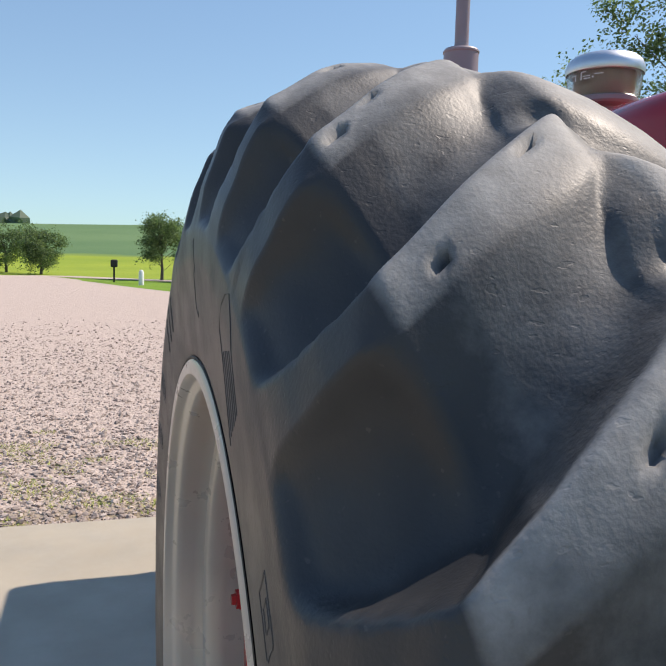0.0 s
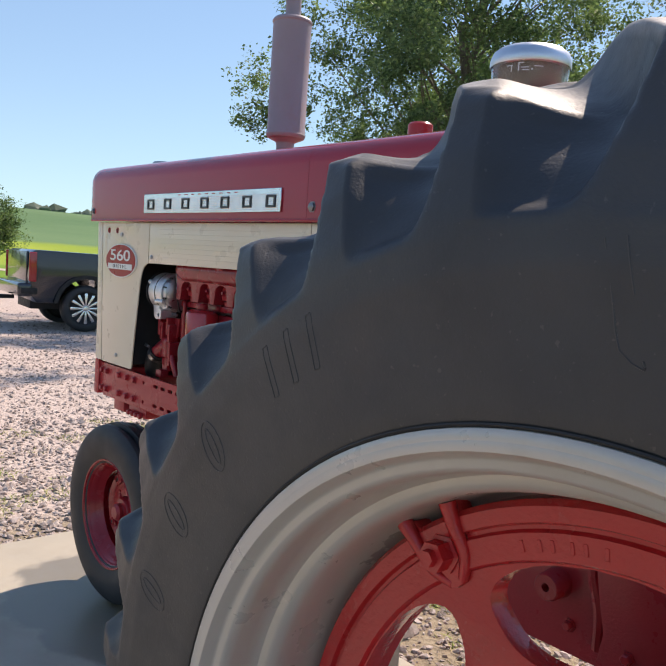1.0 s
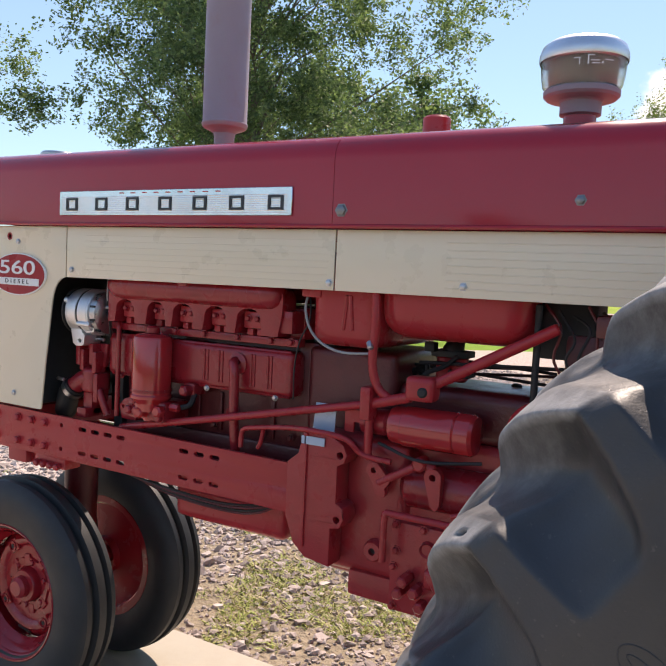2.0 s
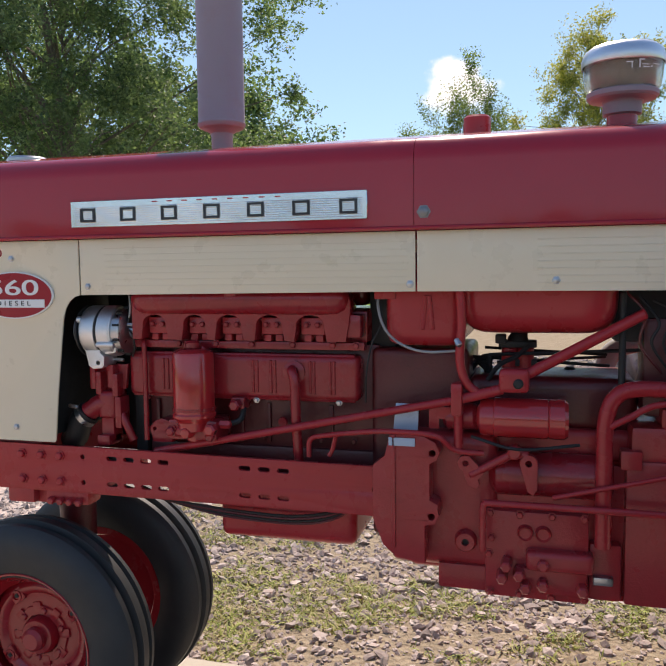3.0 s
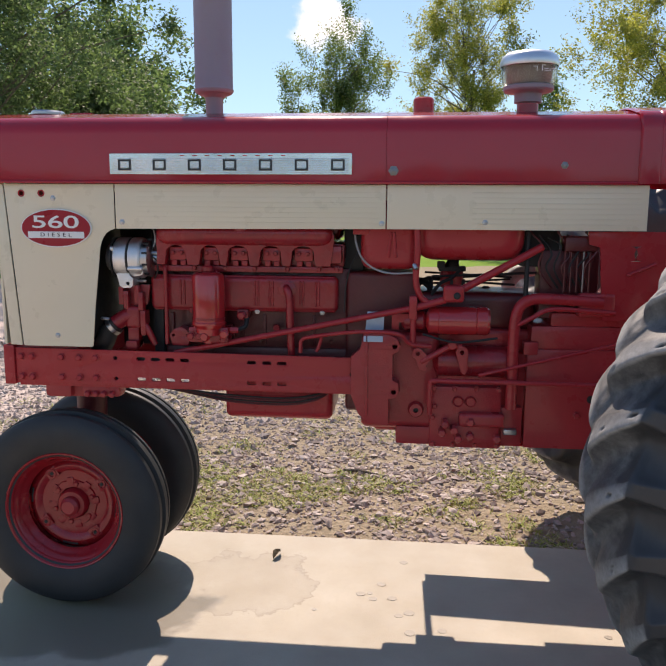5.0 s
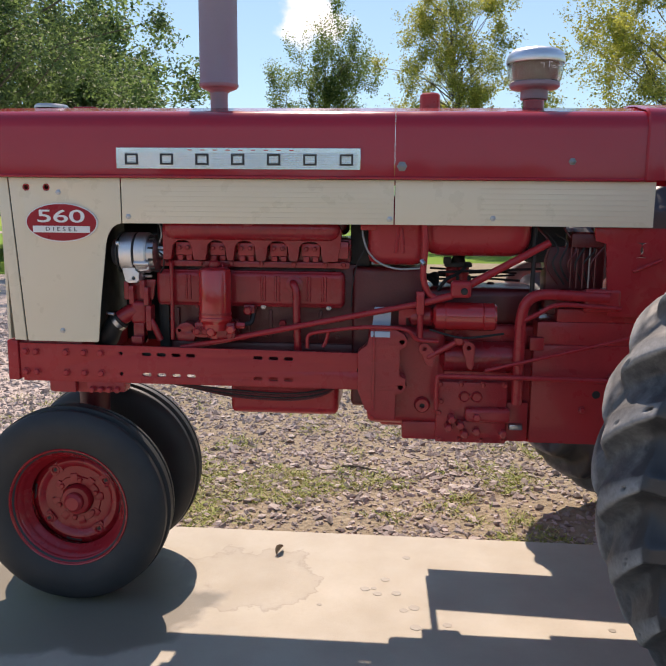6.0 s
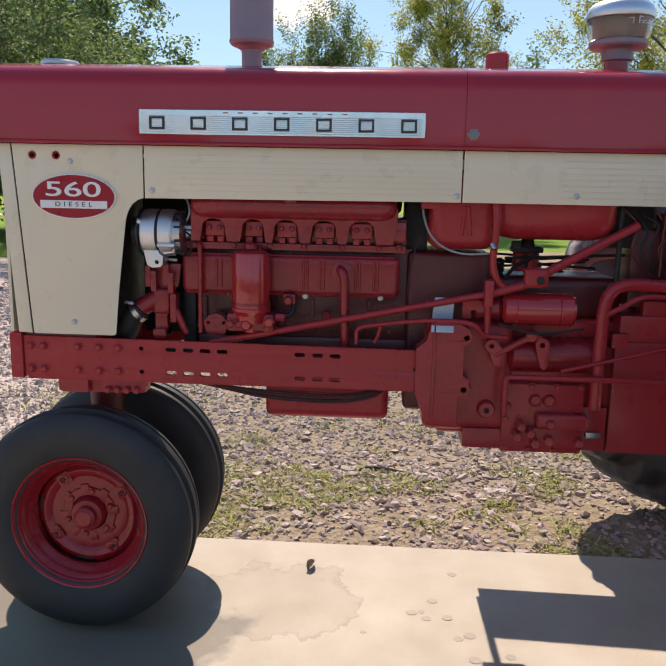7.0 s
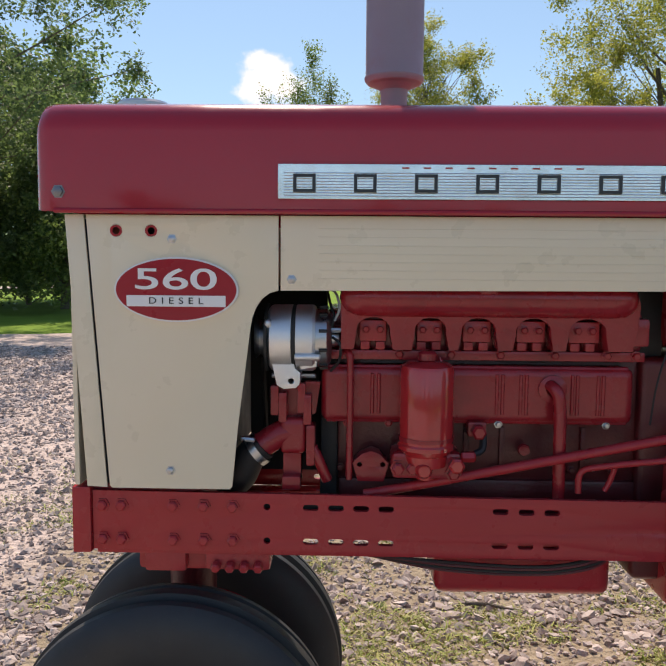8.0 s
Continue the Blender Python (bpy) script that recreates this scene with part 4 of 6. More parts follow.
def rear_wheel(s):
    """A cast centre with windows, bolted by clamps into a stepped steel rim."""
    turn = at(WB, s * -RY if s > 0 else RY, RZ) @ (Matrix.Identity(4) if s < 0 else Matrix.Rotation(math.pi, 4, "Z"))
    slim = Matrix.Diagonal((0.97, 1, 0.97, 1))
    out = turn @ slim @ TO_NEAR
    rim = [(0.512, 0.192), (0.511, 0.198), (0.506, 0.201), (0.498, 0.200), (0.4945, 0.195), (0.4925, 0.188), (0.489, 0.1845), (0.483, 0.1835), (0.478, 0.179), (0.4755, 0.169), (0.4745, 0.150), (0.473, 0.139), (0.469, 0.1325), (0.461, 0.130), (0.455, 0.126), (0.451, 0.115), (0.4495, 0.095), (0.448, 0.060), (0.445, 0.042), (0.440, 0.029), (0.432, 0.022), (0.416, 0.020), (0.414, 0.014), (0.414, -0.04), (0.437, -0.10), (0.455, -0.12), (0.482, -0.15), (0.506, -0.185), (0.509, -0.193)]
    rim += [(r - 0.006 if r > 0.3 else r, h) for r, h in reversed(rim)]
    w = part("rear_wheel", lathe(rim, 128, out, closed=True), RIM_PAINT, tractor, "large rear wheel with silver rim and red cast centre", 40)
    t = new("tyre", TYRE_MESH if s < 0 else FAR_TYRE_MESH)
    t.parent, t.matrix_basis = w, turn
    tagged(t, "worn black bar-lug tractor tyre")
    part("bead_gap", lathe([(0.4950, 0.1900), (0.4962, 0.1968), (0.4985, 0.1988), (0.5000, 0.1980)], 128, turn @ TO_NEAR), BLACK, w)
    if s < 0:
        sidewall_marks(turn, w)
    n, phase = 7, 125.0
    step = 360 / n
    # the cast disc, with one rounded window between each pair of spokes
    outer = arc(0, 0, 0.426, 0, 360, 112)[:-1]
    holes = []
    for k in range(n):
        c = phase + step * (k + 0.5)
        loop = []
        for i in range(36):
            t = radians(10 * i)
            p, q = math.cos(t), math.sin(t)
            p, q = math.copysign(abs(p) ** 0.75, p), math.copysign(abs(q) ** 0.75, q)
            r = 0.311 + 0.055 * q
            a = radians(c + 20.6 * p * (1.0 + 0.12 * q))
            loop.append((r * math.cos(a), r * math.sin(a)))
        holes.append(loop)
    disc = plate(outer, holes, -0.054, -0.024, 0.006)
    disc.transform(turn @ slim)
    part("wheel_centre", disc, WHEEL_CAST, w, "red cast wheel centre with oval windows", 35)
    ring = [(0.366, 0.052), (0.371, 0.060), (0.398, 0.062), (0.401, 0.057), (0.405, 0.057), (0.408, 0.063), (0.424, 0.064), (0.430, 0.057), (0.430, 0.004), (0.366, 0.004)]
    part("centre_rim", lathe(ring, 112, out, closed=True), WHEEL_CAST, w)
    hub = [(0, 0.120), (0.05, 0.120), (0.058, 0.112), (0.060, 0.09), (0.11, 0.085), (0.118, 0.078), (0.12, 0.070), (0.15, 0.068), (0.156, 0.062), (0.16, 0.055), (0.185, 0.060), (0.195, 0.066), (0.205, 0.062), (0.212, 0.05), (0.212, -0.01), (0, -0.01)]
    part("hub", lathe(hub, 64, out), WHEEL_CAST, w, "red stepped wheel hub")
    part("axle_shaft", rod(out @ Vector((0, 0, 0.10)), out @ Vector((0, 0, 0.23)), 0.038, 24), STEEL, w)
    for k in range(8):
        a = radians(45 * k + 12)
        part("hub_bolt", bolt_head(0.014, 0.014, out @ at(0.138 * math.cos(a), 0.138 * math.sin(a), 0.067)), WHEEL_CAST, w)
    clamp0 = None
    for k in range(n):
        a = radians(phase + step * k)
        # out's x runs to +x and its y to +z of the wheel
        m = out @ Matrix.Rotation(a, 4, "Z") @ at(0.398, 0, 0.048)
        if clamp0 is None:
            # a shield-shaped wedge with two pointed ears
            shield = [(0.046, 0.040), (0.040, 0.026), (0.020, 0.016), (0.020, -0.016), (0.040, -0.026), (0.046, -0.040), (0.028, -0.040), (0.0, -0.034), (-0.026, -0.024), (-0.040, -0.009), (-0.042, 0.0), (-0.040, 0.009), (-0.026, 0.024), (0.0, 0.034), (0.028, 0.040)]
            c = plate(shield, [], -0.012, 0.014, 0.005)
            for s2 in (-1, 1):
                tube([(0.043, 0.018, s2 * 0.035), (0.018, 0.016, s2 * 0.030), (-0.014, 0.012, s2 * 0.025), (-0.036, 0.009, s2 * 0.008)], 0.010, 10, 4, c, taper=0.006)
            c.transform(Matrix(((1, 0, 0, 0), (0, 0, 1, 0), (0, 1, 0, 0), (0, 0, 0, 1))))
            bmesh.ops.recalc_face_normals(c, faces=c.faces)
            clamp0 = part("rim_clamp", c, WHEEL_CAST, w, "red cast rim clamp")
            clamp0.matrix_basis = m
            nut0 = part("clamp_nut", lathe([(0, 0.030), (0.009, 0.030), (0.010, 0.022), (0.017, 0.022), (0.017, 0.004), (0.022, 0.003), (0.022, 0.0)], 6), WHEEL_CAST, w)
            nut0.matrix_basis = m @ at(-0.004, 0, 0.014)
        else:
            again(clamp0, m), again(nut0, m @ at(-0.004, 0, 0.014))
    # raised numerals cast into the centre cannot be read: plain bars
    for k in range(6):
        a = radians(phase - 15 - k * 2.6 - 0.5 * (k % 2))
        bar = box(-0.006, 0.006, -0.0022, 0.0022, 0.0, 0.0011, 0.0005, 1)
        o = part("cast_mark", bar, WHEEL_CAST, w)
        o.matrix_basis = out @ Matrix.Rotation(a, 4, "Z") @ at(0.385, 0, 0.0610)
    return w


rear_wheel(-1)
rear_wheel(1)


# ---- engine and running gear ----
def engine():
    # block and lower castings take the red darkened for bay shade
    part("engine_block", box(0.33, 1.02, -0.115, 0.16, 0.90, 1.262, 0.012), SHADED_GRIMY_RED, tractor, "red painted engine block")
    part("cylinder_head", box(0.315, 0.995, -0.15, 0.16, 1.268, 1.352, 0.01), ENGINE_RED, tractor)
    part("valve_cover", box(0.36, 0.98, -0.06, 0.14, 1.36, 1.50, 0.03, 3), ENGINE_RED, tractor)
    b = box(0.315, 0.992, -0.178, -0.14, 1.250, 1.271, 0.004)
    part("head_flange", b, ENGINE_RED, tractor)
    for x in (0.36, 0.47, 0.58, 0.685, 0.80, 0.91, 0.972):
        part("head_bolt", bolt_head(0.009, 0.008, at(x, -0.178, 1.263) @ TO_NEAR), ENGINE_RED, tractor)
    # exhaust manifold: a long log on stout legs, with a clamped pad in the arch between each pair
    arches = ((0.378, 0.448), (0.500, 0.565), (0.597, 0.668), (0.710, 0.782), (0.820, 0.896))
    legs = [(0.346, 1.276)]
    for x0, x1 in arches:
        r = (x1 - x0) / 2
        legs += [(x0 - 0.006, 1.276), (x0, 1.31)] + [(x0 + r - r * math.cos(radians(t)), 1.318 + 0.026 * math.sin(radians(t))) for t in range(0, 181, 20)] + [(x1, 1.31), (x1 + 0.006, 1.276)]
    legs += [(0.952, 1.276), (0.962, 1.33)] + arc(0.925, 1.37, 0.040, 0, 90, 6) + arc(0.385, 1.37, 0.040, 90, 180, 6)
    m = part("exhaust_manifold", plate(legs, [], -0.214, -0.15, 0.009), ENGINE_RED, tractor, "red cast exhaust manifold", 50)
    log = [(0, 0), (0.016, 0.003), (0.030, 0.014), (0.039, 0.034), (0.041, 0.06), (0.041, 0.560), (0.039, 0.590), (0.030, 0.608), (0.016, 0.617), (0, 0.620)]
    part("log", lathe(log, 32, at(0.342, -0.202, 1.384) @ ALONG_X @ Matrix.Diagonal((1.0, 0.9, 1, 1))), ENGINE_RED, m, "", 60)
    for x0, x1 in arches:
        x = (x0 + x1) / 2
        p = part("port_plate", box(x0 + 0.006, x1 - 0.006, -0.190, -0.140, 1.291, 1.336, 0.004), CAST_RED, m)
        for d in (-0.015, 0.015):
            part("port_nut", bolt_head(0.0078, 0.008, at(x + d, -0.190, 1.317) @ TO_NEAR), ENGINE_RED, p)
        for d in (-0.016, 0.016):
            part("port_foot", box(x + d - 0.010, x + d + 0.010, -0.182, -0.14, 1.272, 1.290, 0.003), CAST_RED, m)
    part("manifold_flange", box(0.628, 0.668, -0.240, -0.17, 1.39, 1.44, 0.010, 3), ENGINE_RED, m)
    part("manifold_end", box(0.935, 0.990, -0.205, -0.14, 1.285, 1.345, 0.008), ENGINE_RED, m)
    # pushrod cover with pairs of pressed ribs and a rolled rim
    c = part("side_cover", box(0.303, 0.976, -0.172, -0.10, 1.112, 1.236, 0.022, 4), ENGINE_RED, tractor, "red pressed engine side cover")
    for x in (0.414, 0.428, 0.682, 0.694, 0.733, 0.745, 0.843, 0.854, 0.898, 0.909):
        part("rib", rod((x, -0.1715, 1.132), (x, -0.1715, 1.220), 0.0042, 10), ENGINE_RED, c)
    for z in (1.116, 1.232):
        part("cover_rim", rod((0.315, -0.160, z), (0.964, -0.160, z), 0.006, 8), ENGINE_RED, c)
    for x in (0.36, 0.45, 0.688, 0.92):
        part("cover_nut", bolt_head(0.007, 0.006, at(x, -0.164, 1.110) @ TO_NEAR), STEEL if x > 0.5 else ENGINE_RED, c)
    part("pipe_collar", lathe([(0.016, 0.0), (0.030, 0.002), (0.030, 0.010), (0.016, 0.014)], 24, at(0.80, -0.168, 1.190) @ TO_NEAR, closed=True), ENGINE_RED, c)
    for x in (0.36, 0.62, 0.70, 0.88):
        part("block_rib", box(x, x + 0.012, -0.124, -0.110, 0.985, 1.095, 0.003), SHADED_GRIMY_RED, tractor)
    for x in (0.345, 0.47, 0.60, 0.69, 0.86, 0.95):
        part("pan_bolt", bolt_head(0.0075, 0.007, at(x, -0.125, 1.0) @ TO_NEAR), SHADED_GRIMY_RED, tractor)
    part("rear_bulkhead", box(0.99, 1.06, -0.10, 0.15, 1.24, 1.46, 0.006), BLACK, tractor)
    part("crankcase", box(0.34, 1.01, -0.125, 0.15, 0.88, 0.975, 0.01), SHADED_GRIMY_RED, tractor)
    part("breather_pipe", tube([(0.790, -0.15, 1.195), (0.798, -0.190, 1.195), (0.809, -0.200, 1.165), (0.812, -0.200, 1.05), (0.816, -0.19, 0.93)], 0.0135, 14), ENGINE_RED, tractor, "red breather pipe")
    # oil filter canister
    f = part("oil_filter", lathe([(0, 0.176), (0.04, 0.174), (0.054, 0.166), (0.057, 0.158), (0.057, 0.004), (0.060, 0.0), (0.060, -0.008), (0.048, -0.022), (0.044, -0.045), (0.022, -0.050), (0.02, -0.075), (0, -0.078)], 40, at(0.527, -0.215, 1.078)), FILTER_RED, tractor, "glossy red oil filter canister", 30)
    part("filter_neck", rod((0.527, -0.215, 1.25), (0.527, -0.215, 1.275), 0.020), ENGINE_RED, f)
    part("filter_base", box(0.455, 0.60, -0.235, -0.13, 1.005, 1.062, 0.012), ENGINE_RED, f)
    for x in (0.468, 0.497, 0.583):
        part("base_bolt", bolt_head(0.013, 0.012, at(x, -0.235, 1.03 if x < 0.5 else 1.02) @ TO_NEAR), ENGINE_RED, f)
    part("filter_band", lathe([(0.0572, -0.004), (0.0590, -0.004), (0.0590, 0.004), (0.0572, 0.004)], 40, at(0.527, -0.215, 1.092), closed=True), ENGINE_RED, f)
    part("base_union", rod((0.588, -0.235, 1.040), (0.588, -0.262, 1.040), 0.017, 6), FILTER_RED, f)
    part("base_union", rod((0.600, -0.215, 1.050), (0.632, -0.215, 1.050), 0.012, 6), FILTER_RED, f)
    part("base_cup", lathe([(0, 0.030), (0.012, 0.028), (0.018, 0.018), (0.018, 0.0)], 20, at(0.520, -0.236, 1.030) @ TO_NEAR), FILTER_RED, f)
    part("filter_pipe", tube([(0.628, -0.200, 1.050), (0.650, -0.190, 1.060), (0.655, -0.175, 1.090)], 0.008, 8), HOSE, f)
    part("red_tip", rod((0.561, -0.205, 1.238), (0.552, -0.212, 1.262), 0.006, 8, r2=0.002), TAIL_RED, f)
    d = plate([(0.372, 1.025), (0.392, 1.045), (0.412, 1.052), (0.432, 1.045), (0.452, 1.025), (0.44, 0.985), (0.384, 0.985)], [slot(0.388, 1.022, 0.011, 0.011), slot(0.438, 1.022, 0.011, 0.011)], -0.185, -0.135, 0.003)
    part("blank_plate", d, ENGINE_RED, tractor)
    part("drain_fitting", box(0.62, 0.66, -0.185, -0.13, 1.085, 1.118, 0.006), ENGINE_RED, tractor)
    part("drain_fitting", rod((0.64, -0.18, 1.10), (0.64, -0.215, 1.10), 0.016, 6), ENGINE_RED, tractor)
    part("core_plug", lathe([(0, 0.006), (0.012, 0.006), (0.014, 0.0)], 20, at(0.752, -0.1355, 1.047) @ TO_NEAR), ENGINE_RED, tractor)
    part("fuel_line", tube([(0.345, -0.165, 1.272), (0.362, -0.185, 1.265), (0.366, -0.188, 1.23), (0.366, -0.188, 1.10), (0.365, -0.188, 0.99)], 0.0075, 10), ENGINE_RED, tractor)
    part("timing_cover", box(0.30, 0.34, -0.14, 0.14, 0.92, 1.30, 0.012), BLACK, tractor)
    # plain black sheet added to darken the open bay behind the alternator
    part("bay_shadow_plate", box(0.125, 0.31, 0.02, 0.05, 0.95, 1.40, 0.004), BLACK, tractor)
    # water pump and hose
    wp = part("water_pump", box(0.215, 0.272, -0.20, -0.12, 1.045, 1.125, 0.016, 3), ENGINE_RED, tractor, "red cast water pump")
    for x, z in ((0.205, 1.165), (0.222, 1.15), (0.262, 1.17), (0.275, 1.145)):
        part("lug", box(x - 0.009, x + 0.009, -0.20, -0.16, z - 0.035, z + 0.03, 0.004), ENGINE_RED, wp)
    part("outlet", tube([(0.245, -0.17, 1.09), (0.215, -0.175, 1.085), (0.175, -0.18, 1.06)], 0.029, 16), ENGINE_RED, wp)
    part("strut", box(0.272, 0.292, -0.20, -0.15, 1.02, 1.11, 0.006), ENGINE_RED, wp)
    part("pump_leg", box(0.222, 0.262, -0.19, -0.14, 0.975, 1.05, 0.006), ENGINE_RED, wp)
    part("pump_foot", box(0.222, 0.262, -0.215, -0.15, 0.972, 1.002, 0.005), ENGINE_RED, wp)
    part("bypass_tube", tube([(0.285, -0.185, 1.06), (0.30, -0.185, 1.03), (0.318, -0.18, 0.985)], 0.012, 10), ENGINE_RED, wp)
    h = part("radiator_hose", tube([(0.178, -0.18, 1.062), (0.15, -0.18, 1.035), (0.125, -0.17, 0.985), (0.09, -0.14, 0.97)], 0.034, 18), HOSE, tractor, "black rubber radiator hose")
    cl = lathe([(0.0345, -0.008), (0.0365, -0.008), (0.0365, 0.008), (0.0345, 0.008)], 32, at(0.166, -0.18, 1.050) @ Matrix.Rotation(radians(52), 4, "Y"), closed=True)
    part("hose_clamp", cl, STEEL, h, "bright steel hose clamp")
    part("clamp_screw", rod((0.135, -0.215, 1.083), (0.165, -0.215, 1.080), 0.006, 8), STEEL, h)


engine()


def alternator():
    x = 0.192
    m = at(x, -0.178, 1.296) @ ALONG_X
    prof = [(0, 0.0), (0.062, 0.0), (0.069, 0.006), (0.071, 0.012), (0.071, 0.050), (0.067, 0.052), (0.067, 0.058), (0.071, 0.060), (0.071, 0.094), (0.067, 0.100), (0.0, 0.100)]
    a = part("alternator", lathe(prof, 56, m), ALUMINIUM, tractor, "bright cast aluminium alternator", 30)
    part("rear_cap", lathe([(0.063, 0.098), (0.063, 0.124), (0.05, 0.132), (0.02, 0.134), (0.016, 0.150), (0, 0.150)], 48, m), STEEL, a, "dull grey rear cap")
    part("housing_joint", lathe([(0.0685, 0.0505), (0.070, 0.052), (0.070, 0.058), (0.0685, 0.0595)], 56, m), BLACK, a)
    part("pulley", lathe([(0.03, -0.03), (0.045, -0.028), (0.036, -0.018), (0.045, -0.008), (0.03, -0.006), (0, -0.004), (0, -0.03)], 40, m), STEEL, a, "black steel belt pulley")
    part("fan_ring", lathe([(0.04, -0.006), (0.073, -0.005), (0.073, 0.0), (0.04, 0.0)], 48, m, closed=True), BLACK, a)
    for k in range(10):
        t = radians(36 * k)
        part("vent_fin", box(-0.003, 0.003, -0.003, 0.003, 0.108, 0.126, 0.001), BLACK, a).matrix_basis = m @ Matrix.Rotation(t, 4, "Z") @ at(0.0655, 0, 0)
    part("mount_ear", plate([(x + 0.006, 1.262), (x + 0.054, 1.262), (x + 0.058, 1.236), (x + 0.070, 1.226), (x + 0.068, 1.202), (x + 0.060, 1.194), (x + 0.034, 1.192), (x + 0.020, 1.200)], [slot(x + 0.050, 1.209, 0.012, 0.012)], -0.226, -0.160, 0.006), ALUMINIUM, a)
    part("rear_ear", plate([(x + 0.062, 1.262), (x + 0.106, 1.262), (x + 0.104, 1.238), (x + 0.070, 1.232)], [], -0.222, -0.165, 0.005), ALUMINIUM, a)
    part("case_bolt", rod((x + 0.058, -0.243, 1.262), (x + 0.112, -0.243, 1.262), 0.0075, 10), ALUMINIUM, a)
    part("case_bolt", rod((x - 0.004, -0.236, 1.330), (x + 0.010, -0.236, 1.330), 0.010, 10), ALUMINIUM, a)
    part("field_wire", tube([(x + 0.140, -0.205, 1.335), (x + 0.150, -0.215, 1.362), (x + 0.142, -0.205, 1.392), (x + 0.128, -0.19, 1.402)], 0.0028, 8), PALE_HOSE, a)
    part("ground_wire", tube([(x + 0.135, -0.20, 1.300), (x + 0.152, -0.21, 1.285), (x + 0.150, -0.20, 1.250), (x + 0.132, -0.18, 1.225)], 0.003, 8), HOSE, a)
    part("through_bolt", rod((x + 0.004, -0.175, 1.213), (x + 0.10, -0.175, 1.213), 0.0055, 8), STEEL, a)
    part("terminal", rod((x + 0.13, -0.20, 1.315), (x + 0.157, -0.20, 1.315), 0.006, 8), STEEL, a)
    part("alternator_bracket", plate([(x + 0.01, 1.20), (x + 0.11, 1.20), (x + 0.10, 1.13), (x + 0.03, 1.10)], [], -0.17, -0.155, 0.003), ENGINE_RED, tractor)
    part("wire", tube([(0.315, -0.16, 1.395), (0.322, -0.185, 1.37), (0.33, -0.20, 1.345), (0.325, -0.20, 1.318)], 0.003, 8), HOSE, tractor, "thin wiring lead")
    part("belt", tube([(0.175, -0.135, 1.25), (0.17, -0.06, 1.12), (0.17, -0.02, 1.05)], 0.006, 8), HOSE, tractor)


alternator()


def fuel_tank_and_steering():
    t = part("fuel_tank", box(1.235, 1.605, -0.238, 0.20, 1.300, 1.50, 0.085, 6), RED, tractor, "red underhood fuel tank", 60)
    part("tank_end", box(1.055, 1.25, -0.228, 0.20, 1.268, 1.50, 0.045, 4), RED, t)
    part("tank_bracket", box(1.03, 1.085, -0.23, -0.16, 1.385, 1.41, 0.004), RED, t)
    part("tank_seam", rod((1.32, -0.229, 1.345), (1.52, -0.229, 1.345), 0.002, 8), RED, t)
    part("tank_strap", tube([(1.243, -0.243, 1.41), (1.247, -0.246, 1.33), (1.243, -0.245, 1.24), (1.258, -0.24, 1.185), (1.285, -0.235, 1.16)], 0.011, 10), RED, tractor)
    for x in (1.15, 1.175):
        part("fold", rod((x, -0.226, 1.31), (x + 0.008 * (1 if x < 1.16 else -1), -0.226, 1.395), 0.007, 8), RED, t)
    part("battery_cable", tube([(1.035, -0.20, 1.40), (1.04, -0.225, 1.36), (1.06, -0.235, 1.31), (1.10, -0.24, 1.275), (1.16, -0.243, 1.258), (1.245, -0.243, 1.262)], 0.0034, 10), PALE_HOSE, tractor, "pale grey cable")
    part("pipe_elbow", rod((1.235, -0.25, 1.29), (1.245, -0.262, 1.275), 0.008, 8), STEEL, tractor)
    # steering shaft, its joint and the arm up to the cowl
    part("steering_shaft", tube([(0.40, -0.20, 0.962), (0.504, -0.212, 0.985), (1.225, -0.235, 1.139)], 0.0105, 12, 2), RED, tractor, "long red steering shaft")
    part("shaft_bearing", box(1.222, 1.25, -0.262, -0.215, 1.105, 1.185, 0.008), RED, tractor)
    part("bearing_post", rod((1.238, -0.235, 1.01), (1.238, -0.235, 1.11), 0.011, 10), RED, tractor)
    part("upper_shaft", rod((1.24, -0.238, 1.143), (1.345, -0.238, 1.172), 0.013), RED, tractor)
    part("joint_fork", box(1.335, 1.405, -0.262, -0.21, 1.165, 1.222, 0.014, 3), RED, tractor, "red steering universal joint")
    part("joint_pin", rod((1.38, -0.268, 1.188), (1.38, -0.205, 1.188), 0.012, 12), BLACK, tractor)
    part("steering_column", rod((1.395, -0.232, 1.205), (1.66, -0.215, 1.352), 0.013), RED, tractor, "red steering column")
    part("vertical_support", rod((1.612, -0.20, 1.16), (1.612, -0.20, 1.40), 0.008, 10), BLACK, tractor)
    for x in (1.352, 1.392):
        part("fuel_bowl", rod((x, -0.06, 1.195), (x, -0.06, 1.258), 0.021, 18), RED, tractor, "red fuel filter bowl")
    part("filter_head", box(1.325, 1.42, -0.09, -0.03, 1.255, 1.272, 0.005), BLACK, tractor)
    part("filter_cap", lathe([(0, 0.034), (0.012, 0.032), (0.018, 0.020), (0.026, 0.008), (0.026, 0.0)], 20, at(1.372, -0.06, 1.270)), BLACK, tractor)
    part("far_shelf", box(1.45, 1.66, 0.02, 0.09, 1.138, 1.168, 0.004), BLACK, tractor)
    part("shelf_knob", rod((1.505, 0.05, 1.166), (1.505, 0.05, 1.192), 0.014, 12), BLACK, tractor)
    part("fuel_valve", box(1.335, 1.42, -0.075, -0.02, 1.205, 1.225, 0.004), BLACK, tractor)
    part("tank_outlet", rod((1.385, -0.05, 1.225), (1.385, -0.05, 1.31), 0.012, 10), BLACK, tractor)
